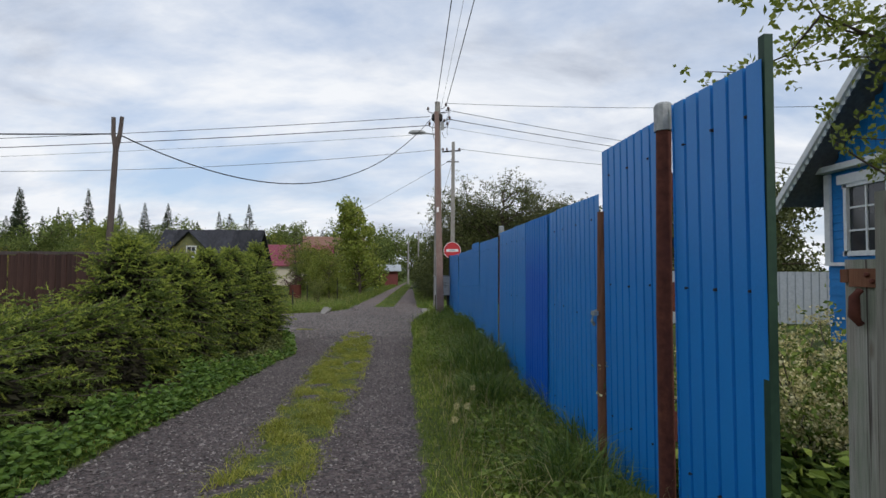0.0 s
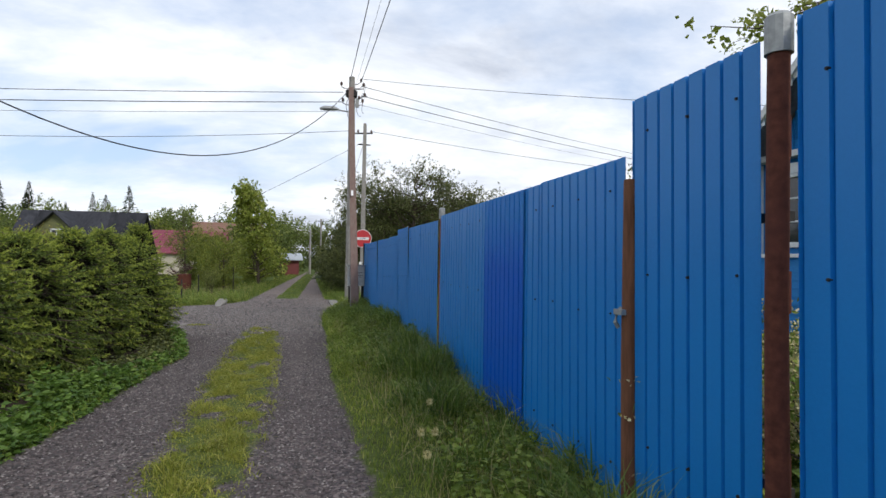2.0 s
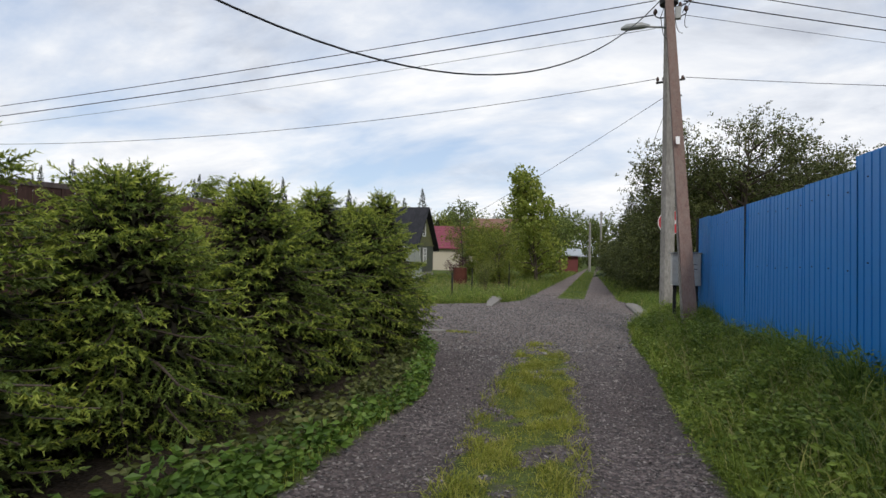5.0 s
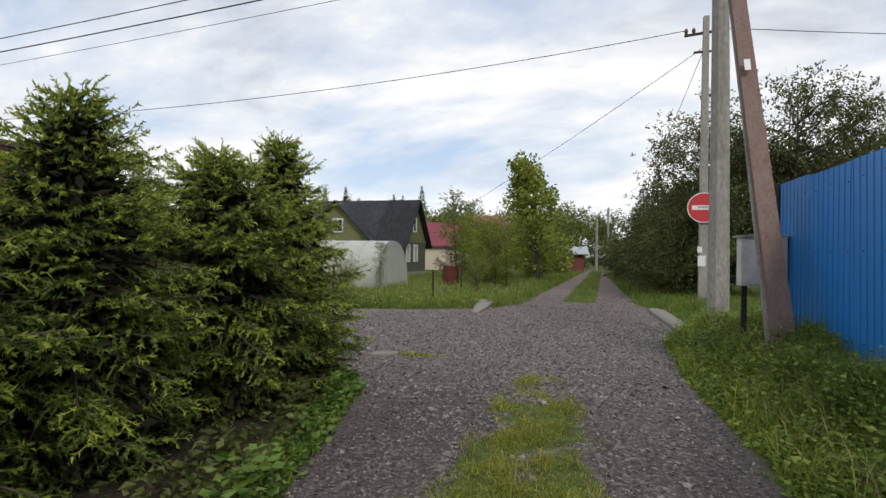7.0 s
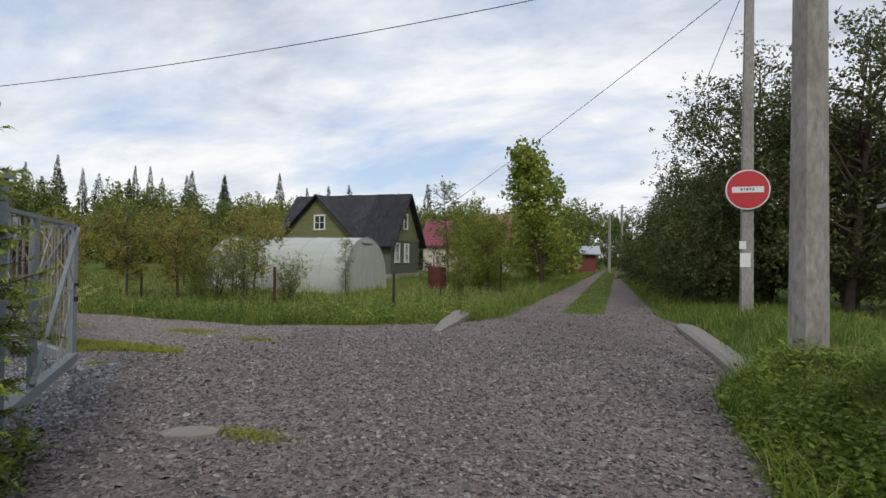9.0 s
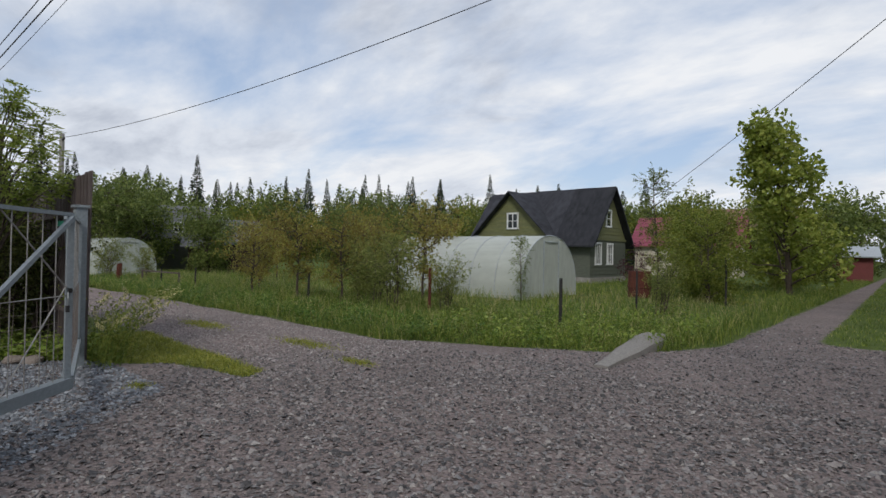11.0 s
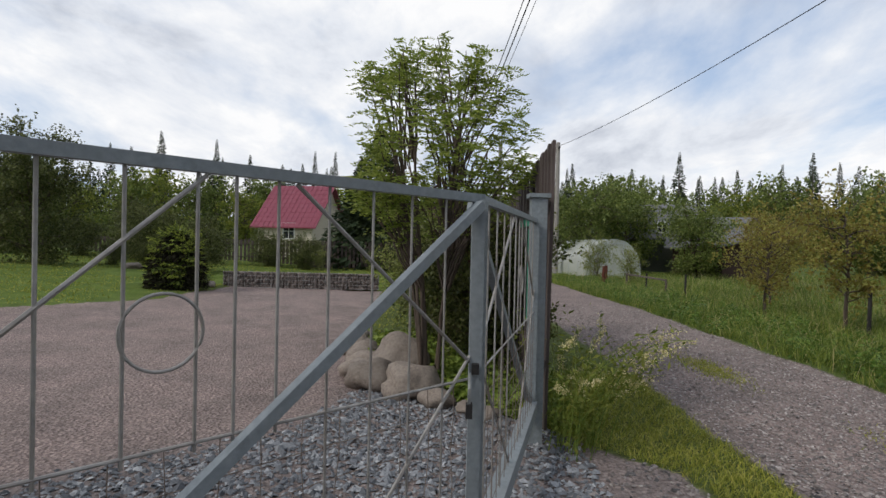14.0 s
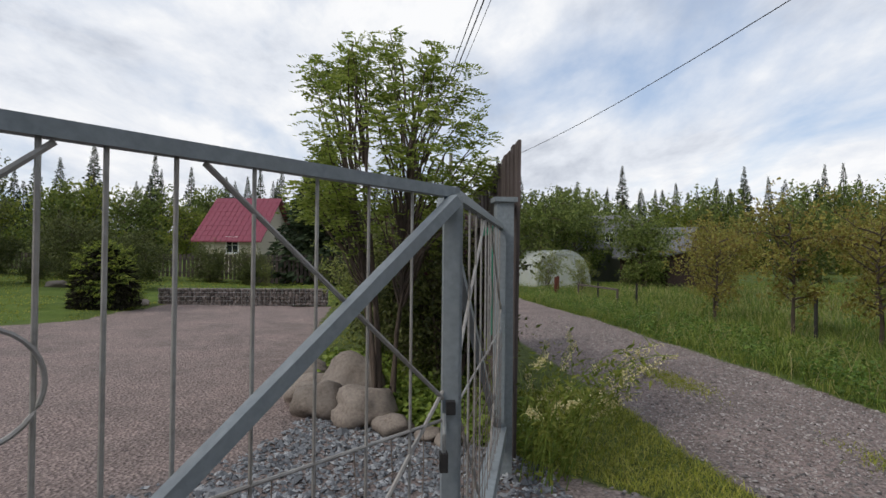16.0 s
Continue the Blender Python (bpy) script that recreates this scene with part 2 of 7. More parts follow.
def weathered_board(name):
    """Silvered softwood: long grain, fine cracks, knots, algae and brown stains."""
    m, nt, b = shader(name, 0.9, 0, 0.15)
    info = nt.nodes.new("ShaderNodeObjectInfo")
    shift = nt.nodes.new("ShaderNodeVectorMath")
    shift.operation = "ADD"
    nt.links.new(coords(nt), shift.inputs[0])
    nt.links.new(info.outputs["Random"], shift.inputs[1])

    def stretched(scale):
        mp = nt.nodes.new("ShaderNodeMapping")
        mp.inputs["Scale"].default_value = scale
        nt.links.new(shift.outputs[0], mp.inputs[0])
        return mp.outputs[0]
    fibre = noise_node(nt, stretched((70, 70, 1.6)), 2.2, 6, 0.65)
    bands = noise_node(nt, stretched((16, 16, 0.7)), 1.4, 4, 0.6)
    col = ramp_node(nt, fibre, [(0.28, (0.12, 0.115, 0.10)), (0.48, (0.25, 0.25, 0.215)), (0.72, (0.37, 0.37, 0.325))])
    col = mixc(nt, ramp_node(nt, bands, [(0.42, (0, 0, 0)), (0.62, (0.55, 0.55, 0.55))]), col, (0.30, 0.27, 0.235))
    algae = noise_node(nt, stretched((5, 5, 1.5)), 1.6, 4, 0.6)
    col = mixc(nt, ramp_node(nt, algae, [(0.46, (0, 0, 0)), (0.66, (0.6, 0.6, 0.6))]), col, (0.16, 0.20, 0.135))
    crack = noise_node(nt, stretched((46, 46, 0.8)), 1.1, 3, 0.5)
    cracks = ramp_node(nt, crack, [(0.34, (1, 1, 1)), (0.39, (0, 0, 0))])
    col = mixc(nt, cracks, col, (0.07, 0.06, 0.052))
    vor = nt.nodes.new("ShaderNodeTexVoronoi")
    vor.inputs["Scale"].default_value = 1.0
    nt.links.new(stretched((9, 9, 3.2)), vor.inputs["Vector"])
    col = mixc(nt, ramp_node(nt, vor.outputs["Distance"], [(0.07, (0.75, 0.75, 0.75)), (0.15, (0, 0, 0))]), col, (0.11, 0.075, 0.055))
    col = mixc(nt, 1.0, col, ramp_node(nt, info.outputs["Random"], [(0, (0.8, 0.8, 0.78)), (1, (1.1, 1.1, 1.1))]), "MULTIPLY")
    nt.links.new(col, b.inputs["Base Color"])
    bump_node(nt, fibre, b, 0.7, 0.006)
    return m


M["grey_wood"] = weathered_board("weathered_grey_green_wood")
M["brown_plank"] = planks_wood("brown_plank_wood", (0.036, 0.018, 0.015), (0.11, 0.058, 0.045))
M["grey_plank"] = planks_wood("dark_grey_plank", (0.045, 0.034, 0.031), (0.145, 0.115, 0.105))
M["bark"] = worn("bark", (0.045, 0.033, 0.025), (0.13, 0.10, 0.08), 12, 2, 0.95, 0, 0.7, (3, 3, 0.8))
M["bare_pole"] = worn("bare_weathered_pole", (0.055, 0.042, 0.037), (0.15, 0.12, 0.105), 10, 2, 0.9, 0, 0.5, (5, 5, 0.6))
M["wire"] = worn("black_cable", (0.012, 0.012, 0.014), (0.03, 0.03, 0.033), 20, 2, 0.6)
M["iron"] = worn("dark_iron", (0.02, 0.02, 0.022), (0.06, 0.055, 0.05), 30, 3, 0.7, 0.4, 0.3)
M["gate_grey"] = worn("grey_gate_paint", (0.165, 0.19, 0.205), (0.245, 0.275, 0.29), 40, 4, 0.5, 0.0, 0.2, stain=(0.20, 0.215, 0.22))
M["gate_rod"] = worn("dull_steel_rod", (0.23, 0.225, 0.215), (0.38, 0.37, 0.35), 40, 5, 0.55, 0.2, 0.2, stain=(0.22, 0.19, 0.165))
M["rusty_wire"] = worn("rusty_wire", (0.10, 0.075, 0.06), (0.22, 0.18, 0.155), 30, 4, 0.8, 0.1, 0.2)
M["sign_red"] = worn("faded_sign_red", (0.42, 0.02, 0.028), (0.50, 0.035, 0.04), 30, 3, 0.45, spec=0.5)
M["sign_white"] = worn("sign_white", (0.62, 0.62, 0.62), (0.75, 0.75, 0.74), 30, 3, 0.5)
M["cabinet"] = worn("white_cabinet_paint", (0.52, 0.52, 0.50), (0.68, 0.68, 0.66), 20, 3, 0.5, stain=(0.45, 0.43, 0.40))
M["porcelain"] = worn("insulator", (0.05, 0.03, 0.025), (0.12, 0.08, 0.07), 20, 3, 0.3)
M["roof_dark"] = worn("black_felt_roof", (0.010, 0.011, 0.014), (0.05, 0.051, 0.06), 4, 1.3, 0.85, 0, 0.5, (1.0, 0.5, 0.5), stain=(0.034, 0.035, 0.043), vary=0.45)
M["wall_green"] = worn("olive_painted_boards", (0.115, 0.12, 0.045), (0.21, 0.215, 0.095), 9, 0.9, 0.85, 0, 0.35, (0.5, 0.5, 6), stain=(0.12, 0.125, 0.075))
M["wall_grey_green"] = worn("grey_green_boards", (0.07, 0.078, 0.062), (0.13, 0.14, 0.11), 9, 0.9, 0.85, 0, 0.35, (0.5, 0.5, 6))
M["white_trim"] = worn("white_trim_paint", (0.60, 0.61, 0.60), (0.78, 0.79, 0.77), 16, 2, 0.6, 0, 0.2)
M["glass_dark"] = worn("window_glass", (0.015, 0.017, 0.02), (0.04, 0.045, 0.05), 3, 1, 0.06, 0, 0.0, spec=0.6)
M["curtain"] = worn("white_curtain", (0.5, 0.5, 0.48), (0.7, 0.7, 0.68), 12, 2, 0.9)
M["wall_blue"] = worn("blue_boards", (0.012, 0.16, 0.44), (0.02, 0.23, 0.56), 10, 1.2, 0.6, 0, 0.25, (1, 1, 5), stain=(0.02, 0.19, 0.47))
M["roof_red"] = worn("red_metal_tiles", (0.17, 0.035, 0.055), (0.25, 0.06, 0.085), 14, 1.2, 0.5, 0, 0.3, stain=(0.20, 0.045, 0.07))
M["roof_brown"] = worn("brown_roof", (0.16, 0.085, 0.06), (0.26, 0.15, 0.11), 14, 1.2, 0.7)
M["roof_grey"] = worn("grey_slate_roof", (0.10, 0.10, 0.105), (0.19, 0.19, 0.195), 14, 1.2, 0.8)
M["plaster"] = worn("cream_plaster", (0.45, 0.40, 0.31), (0.58, 0.53, 0.43), 12, 1.5, 0.9)
M["dark_shed"] = worn("dark_shed_boards", (0.035, 0.022, 0.02), (0.085, 0.055, 0.045), 8, 1, 0.9, 0, 0.3, (6, 6, 0.6))
M["galv"] = worn("galvanised_sheet", (0.33, 0.36, 0.38), (0.48, 0.51, 0.53), 14, 1.5, 0.45, 0.3, 0.1)
M["boulder"] = worn("pinkish_granite", (0.13, 0.105, 0.088), (0.30, 0.25, 0.21), 9, 1.6, 0.9, 0, 0.6, stain=(0.26, 0.225, 0.195), vary=0.25)
M["gabion_stone"] = worn("gabion_rubble", (0.085, 0.07, 0.065), (0.26, 0.215, 0.195), 12, 3, 0.9, 0, 0.5, vary=0.5)
M["flag"] = worn("pale_flagstone", (0.3, 0.29, 0.26), (0.45, 0.43, 0.39), 12, 3, 0.9, vary=0.2)
M["sand"] = worn("dry_sand", (0.32, 0.25, 0.16), (0.42, 0.34, 0.23), 30, 2, 0.95)
M["mesh_green"] = worn("green_plastic_mesh", (0.015, 0.19, 0.12), (0.03, 0.27, 0.17), 20, 3, 0.5)
M["leaf_apple"] = leafy("apple_leaves", [(0, (0.11, 0.15, 0.03)), (0.5, (0.18, 0.22, 0.045)), (1, (0.26, 0.29, 0.075))], 0.5, 0.5)
M["leaf_rowan"] = leafy("rowan_leaves", [(0, (0.095, 0.14, 0.026)), (0.5, (0.16, 0.215, 0.042)), (1, (0.26, 0.30, 0.08))], 0.5, 0.5)
M["petal"] = leafy("cream_petals", [(0, (0.33, 0.30, 0.14)), (0.6, (0.47, 0.43, 0.24)), (1, (0.58, 0.55, 0.38))], 0.7, 0.2)
M["spruce"] = leafy("spruce_needles", [(0, (0.045, 0.072, 0.016)), (0.55, (0.085, 0.125, 0.026)), (1, (0.14, 0.185, 0.04))], 0.6, 0.2)
# Twigs deep in the spruces, near-black to stand for the shade there.
M["inner_shade_twig"] = leafy("shade_dark_inner_twigs", [(0, (0.008, 0.007, 0.005)), (0.6, (0.018, 0.017, 0.010)), (1, (0.03, 0.032, 0.014))], 0.9, 0.0)
M["spruce_tip"] = leafy("fresh_spruce_tips", [(0, (0.14, 0.19, 0.032)), (0.5, (0.21, 0.265, 0.045)), (1, (0.30, 0.335, 0.07))], 0.6, 0.3)
M["dark_conifer"] = leafy("dark_conifer_needles", [(0, (0.011, 0.02, 0.010)), (0.6, (0.022, 0.036, 0.016)), (1, (0.042, 0.06, 0.026))], 0.7, 0.06)
M["leaf"] = leafy("green_leaves", [(0, (0.048, 0.072, 0.018)), (0.5, (0.088, 0.122, 0.030)), (1, (0.155, 0.19, 0.055))])
M["leaf_dark"] = leafy("dark_leaves", [(0, (0.03, 0.041, 0.012)), (0.5, (0.058, 0.073, 0.022)), (1, (0.13, 0.145, 0.056))], 0.5, 0.25)
M["leaf_maple"] = leafy("maple_leaves", [(0, (0.10, 0.14, 0.024)), (0.5, (0.17, 0.215, 0.04)), (1, (0.28, 0.31, 0.075))], 0.5, 0.45)
M["leaf_grey"] = leafy("grey_green_leaves", [(0, (0.08, 0.105, 0.026)), (0.5, (0.145, 0.175, 0.048)), (1, (0.24, 0.26, 0.095))], 0.55, 0.45)
M["leaf_yellow"] = leafy("yellow_green_leaves", [(0, (0.075, 0.105, 0.018)), (0.5, (0.13, 0.165, 0.03)), (1, (0.20, 0.215, 0.05))], 0.55, 0.4)
M["leaf_bronze"] = leafy("bronze_young_leaves", [(0, (0.12, 0.085, 0.028)), (0.3, (0.19, 0.155, 0.042)), (0.7, (0.18, 0.19, 0.045)), (1, (0.29, 0.27, 0.085))], 0.55, 0.45)
M["leaf_purple"] = leafy("dark_red_leaves", [(0, (0.025, 0.010, 0.014)), (1, (0.075, 0.03, 0.04))])
M["grass"] = leafy("grass_blades", [(0, (0.07, 0.11, 0.018)), (0.5, (0.15, 0.205, 0.034)), (0.85, (0.23, 0.28, 0.055)), (1, (0.38, 0.33, 0.16))], 0.6, 0.3)
M["tall_grass"] = leafy("dark_tall_grass", [(0, (0.045, 0.085, 0.016)), (0.5, (0.088, 0.145, 0.028)), (0.9, (0.15, 0.21, 0.045)), (1, (0.24, 0.26, 0.10))], 0.45, 0.25)
M["straw"] = leafy("dry_grass_stalks", [(0, (0.20, 0.18, 0.085)), (1, (0.38, 0.34, 0.19))], 0.7, 0.2)
M["grass_short"] = leafy("short_yellowish_grass", [(0, (0.11, 0.135, 0.02)), (0.5, (0.185, 0.215, 0.034)), (1, (0.31, 0.295, 0.08))], 0.6, 0.3)
M["meadow"] = leafy("meadow_blades", [(0, (0.05, 0.085, 0.018)), (0.5, (0.105, 0.15, 0.032)), (0.88, (0.19, 0.235, 0.05)), (1, (0.32, 0.29, 0.14))], 0.6, 0.3)
M["nettle"] = leafy("nettle_patch_leaves", [(0, (0.035, 0.075, 0.013)), (0.5, (0.07, 0.13, 0.024)), (1, (0.12, 0.19, 0.04))], 0.5, 0.25)
M["weed"] = leafy("nettle_leaves", [(0, (0.065, 0.105, 0.02)), (0.5, (0.125, 0.185, 0.034)), (1, (0.21, 0.265, 0.06))], 0.55, 0.25)


def film_sheet(name, col, alpha):
    m, nt, b = shader(name, 0.3, 0, 0.5)
    tr, mx = nt.nodes.new("ShaderNodeBsdfTransparent"), nt.nodes.new("ShaderNodeMixShader")
    n = noise_node(nt, coords(nt, (0.6, 3, 1)), 2.5, 5)
    nt.links.new(ramp_node(nt, n, [(0.3, tuple(c * 0.82 for c in col)), (0.7, col)]), b.inputs["Base Color"])
    mx.inputs[0].default_value = alpha
    nt.links.new(tr.outputs[0], mx.inputs[1])
    nt.links.new(b.outputs[0], mx.inputs[2])
    nt.links.new(mx.outputs[0], nt.nodes["Material Output"].inputs[0])
    return m


M["polycarbonate"] = film_sheet("milky_polycarbonate", (0.52, 0.545, 0.49), 0.8)


# ---- mesh helpers ----
class MB:
    """Collects vertices and faces of one mesh."""

    def __init__(self):
        self.v, self.f, self.n = [], [], 0

    def add(self, verts, faces):
        verts = np.asarray(verts, float).reshape(-1, 3)
        self.v.append(verts)
        self.f.append(np.asarray(faces, int) + self.n)
        self.n += len(verts)
        return self

    def box(self, c, s, m=None):
        x, y, z = (q / 2 for q in s)
        v = np.array([(i, j, k) for i in (-x, x) for j in (-y, y) for k in (-z, z)])
        if m is not None:
            v = v @ np.array(m.to_3x3()).T
        return self.add(v + np.asarray(c, float), [(0, 1, 3, 2), (4, 6, 7, 5), (0, 4, 5, 1), (2, 3, 7, 6), (0, 2, 6, 4), (1, 5, 7, 3)])

    def bar(self, a, b, w, h=None):
        """A square bar from a to b."""
        a, b = np.asarray(a, float), np.asarray(b, float)
        return self.tube([a, b], [w / 2 * 1.414] * 2, 4, 45)

    def tube(self, path, radii, n=8, twist=0.0, caps=True):
        path = np.asarray(path, float)
        ang = np.linspace(0, 2 * np.pi, n, endpoint=False) + radians(twist)
        rings = []
        for i, p in enumerate(path):
            d = path[min(i + 1, len(path) - 1)] - path[max(i - 1, 0)]
            d = d / (np.linalg.norm(d) + 1e-9)
            up = np.array((0, 0, 1.0)) if abs(d[2]) < 0.9 else np.array((0, 1.0, 0))
            s = np.cross(d, up)
            s = unit(s) if np.linalg.norm(s) > 1e-6 else np.array((1.0, 0, 0))
            u = np.cross(s, d)
            rings.append(p + radii[i] * (np.outer(np.cos(ang), s) + np.outer(np.sin(ang), u)))
        v = np.vstack(rings)
        f = [(i * n + j, i * n + (j + 1) % n, (i + 1) * n + (j + 1) % n, (i + 1) * n + j) for i in range(len(path) - 1) for j in range(n)]
        self.add(v, f)
        if caps:
            for k in (0, len(path) - 1):
                c = np.vstack([rings[k], path[k]])
                order = [(j, (j + 1) % n, n) if k else ((j + 1) % n, j, n) for j in range(n)]
                self.add(c, order)
        return self

    def prism(self, outline, y0, y1):
        """An outline in x and z, drawn out along y."""
        k = len(outline)
        v = [(x, y0, z) for x, z in outline] + [(x, y1, z) for x, z in outline]
        self.add(v, [(i, (i + 1) % k, k + (i + 1) % k, k + i) for i in range(k)])
        for side in (range(k), range(2 * k - 1, k - 1, -1)):
            self.f.append(np.array([list(side)]) + self.n - 2 * k)
        return self

    def mesh(self, name, mat, smooth=False):
        me = bpy.data.meshes.new(name)
        v = np.vstack(self.v)
        sizes = np.concatenate([np.full(len(f), f.shape[1]) for f in self.f])
        loops = np.concatenate([f.ravel() for f in self.f])
        me.vertices.add(len(v))
        me.vertices.foreach_set("co", v.astype(np.float32).ravel())
        me.loops.add(len(loops))
        me.loops.foreach_set("vertex_index", loops.astype(np.int32))
        me.polygons.add(len(sizes))
        me.polygons.foreach_set("loop_start", np.concatenate([[0], np.cumsum(sizes)[:-1]]).astype(np.int32))
        me.polygons.foreach_set("loop_total", sizes.astype(np.int32))
        me.polygons.foreach_set("use_smooth", np.full(len(sizes), smooth))
        me.materials.append(mat)
        me.update(calc_edges=True)
        me.validate()
        return me


def part(name, mb, mat, parent=None, label="", smooth=False):
    ob = new(name, mb.mesh(name, mat, smooth) if isinstance(mb, MB) else mb)
    if parent is not None:
        ob.parent = parent
    if label:
        ob["label"] = label
    return ob


def thing(name, x, y, z, label, category, group="", kind="", turn=0):
    ob = new(name)
    ob.empty_display_size = 0.2
    ob.matrix_basis = pose(x, y, z, 0, 0, turn)
    return tagged(ob, label, category, group, kind)


def smoothstep(a, b, x):
    t = np.clip((x - a) / (b - a), 0, 1)
    return t * t * (3 - 2 * t)


def unit(v):
    return v / (np.linalg.norm(v, axis=-1, keepdims=True) + 1e-9)


def leaf_cards(mb, at, length, width, rng, up=0.3, out=None, spread=1.0):
    """Small folded leaves, one at each place."""
    n = len(at)
    d = unit(rng.normal(size=(n, 3)) * spread + (0 if out is None else out) + np.array((0, 0, up)))
    s = unit(np.cross(d, rng.normal(size=(n, 3))))
    nrm = np.cross(s, d)
    ln = length * rng.uniform(0.6, 1.25, (n, 1))
    wd = width * rng.uniform(0.7, 1.2, (n, 1))
    v = np.stack([at, at + d * ln * 0.45 + s * wd / 2 + nrm * wd * 0.18, at + d * ln, at + d * ln * 0.45 - s * wd / 2 + nrm * wd * 0.18], 1)
    i = np.arange(n)[:, None] * 4
    mb.add(v.reshape(-1, 3), np.hstack([i, i + 1, i + 2, i + 3]))
    return mb


def blades(mb, at, height, width, rng, lean=0.35):
    """Bent grass blades."""
    n = len(at)
    a = rng.uniform(0, 2 * np.pi, n)
    s = np.stack([np.cos(a), np.sin(a), 0 * a], 1)
    b = rng.normal(size=(n, 3)) * lean
    b[:, 2] = 0
    h = (height * rng.uniform(0.5, 1.2, n))[:, None]
    w = width * rng.uniform(0.6, 1.2, (n, 1))
    up = np.array((0, 0, 1.0))
    mid = at + h * 0.55 * up + b * h * 0.35
    tip = at + h * (1 - 0.3 * np.linalg.norm(b, axis=1, keepdims=True)) * up + b * h * 1.15
    v = np.stack([at - s * w / 2, at + s * w / 2, mid - s * w * 0.38, mid + s * w * 0.38, tip], 1)
    i = np.arange(n)[:, None] * 5
    mb.add(v.reshape(-1, 3), np.hstack([i, i + 1, i + 3, i + 2]))
    mb.f.append(np.hstack([i + 2, i + 3, i + 4]) + mb.n - 5 * n)
    return mb


# ---- the lie of the land ----
def fence_x(y):
    return 1.463 - 0.0522 * y


def road_z(y):
    return -0.05 * np.clip(y, -1.0, 12.0) - 0.03 * smoothstep(10, 14, y)


def bank_z(y):
    return np.interp(y, [-5, 0, 3.9, 6, 8.4, 16, 20, 24, 28, 34], [0.1, 0.05, -0.2, -0.2, -0.06, -0.2, -0.3, -0.42, -0.52, -0.6])


def left_edge(y):
    return np.interp(y, [-6, 4, 7.5, 12.2, 15, 16, 17], [-2.6, -2.7, -2.85, -3.1, -3.9, -4.6, -6.5])


def right_edge(y):
    return np.interp(y, [-6, 4, 9, 15, 17, 19.6, 20.7, 22, 25, 27, 50, 60], [-0.05, -0.08, -0.4, -0.57, -0.74, -0.72, -0.35, -0.22, -0.3, -0.85, -2.0, -2.4])


def land(x, y):
    x, y = np.asarray(x, float), np.asarray(y, float)
    z = road_z(y) + 0 * x
    re = right_edge(y)
    top = np.where(y < 18.5, fence_x(y), re + 1.2)
    u = smoothstep(re - 0.05, top - 0.15, x)
    z = z + u * (bank_z(y) - z) * (y < 40)
    z = z + 0.03 * smoothstep(0.0, 0.9, np.abs(x + 1.55) - 1.0) * (y < 15) * (x < -2)
    # ruts each side of the middle strip
    z = z - 0.035 * np.exp(-((np.abs(x - strip_mid(y)) - 0.85) / 0.3) ** 2) * (y < 15)
    # ditch beyond the junction
    z = z - 0.35 * np.exp(-((y - 25.2 + 0.25 * (x + 5)) / 0.5) ** 2) * smoothstep(-4.6, -5.2, x) * smoothstep(-8.5, -7.0, x)
    # uneven verge
    wob = 0.03 * np.sin(x * 2.1 + 1.3 * np.sin(y * 0.7)) * np.sin(y * 1.7 + x)
    return z + wob * (1 - gravel_mask(x, y))


def strip_mid(y):
    return np.interp(y, [0, 3.8, 7, 11.5, 14.6, 16], [-1.05, -1.2, -1.44, -1.85, -2.1, -2.25])


def strip_half(y):
    return np.interp(y, [0, 3.8, 7, 11.5, 14.6, 16.2, 16.6], [0.27, 0.3, 0.38, 0.44, 0.45, 0.2, 0.0])


def tufts(x, y):
    """Uneven growth, 0 to 1: bare spots and thick tufts."""
    w = np.sin(x * 9.1 + 2.3 * np.sin(y * 2.7)) + np.sin(y * 6.3 + 1.9 * np.sin(x * 5.3 + y)) + 0.7 * np.sin(y * 13.7 - x * 17.1) + 0.6 * np.sin(y * 2.1 + x * 3.0)
    return smoothstep(-2.7, -0.3, w)


def gravel_mask(x, y):
    """1 on gravel, 0 on grass, soft across about 0.3 m."""
    def inside(d):
        return smoothstep(-0.16, 0.16, d)
    lane = np.minimum(inside(x - left_edge(y)), inside(right_edge(y) - x)) * inside(17 - y)
    lane = lane * (1 - 0.8 * inside(strip_half(y) * (0.82 + 0.25 * tufts(x * 0.7, y)) - np.abs(x - strip_mid(y))) * (0.2 + 0.8 * tufts(x, y)))
    top = np.interp(x, [-60, -26, -17, -8, -6.6, -5.2, -4.4, -3.8, -1.0, 0], [24, 21.8, 22.2, 22.1, 22.9, 23.6, 24.6, 26, 26.5, 25.4])
    low = np.interp(x, [-60, -26, -10.3, -7.2, -6.7, -5.5, -4.5], [21.5, 19.7, 19.75, 19.7, 18.2, 15.5, 15.2])
    side = np.minimum(inside(top - y), inside(y - low)) * inside(right_edge(y) - x)
    far = np.minimum(inside(x + 4.05), inside(right_edge(y) - x)) * inside(y - 24)
    fm = -2.5 - 0.016 * (y - 26)
    far = far * (1 - inside(0.5 - np.abs(x - fm)) * inside(y - 27.0))
    yard = np.minimum(inside(x + 20.3), inside(-4.8 - x)) * inside(y - np.interp(x, [-20.3, -16.5, -14.4, -10, -7], [11.7, 11.5, 10.3, 7, 4])) * inside(np.interp(x, [-20, -12.5, -10.6, -10, -9.2, -8.6, -8.3, -7.1, -6.6], [16.0, 16.3, 16.8, 17.5, 18.25, 18.85, 19.12, 19.36, 19.75]) - y)
    hedge = inside(x + 6.2) * inside(15.4 - y)
    return np.maximum.reduce([lane, side, far, yard * (1 - hedge)])


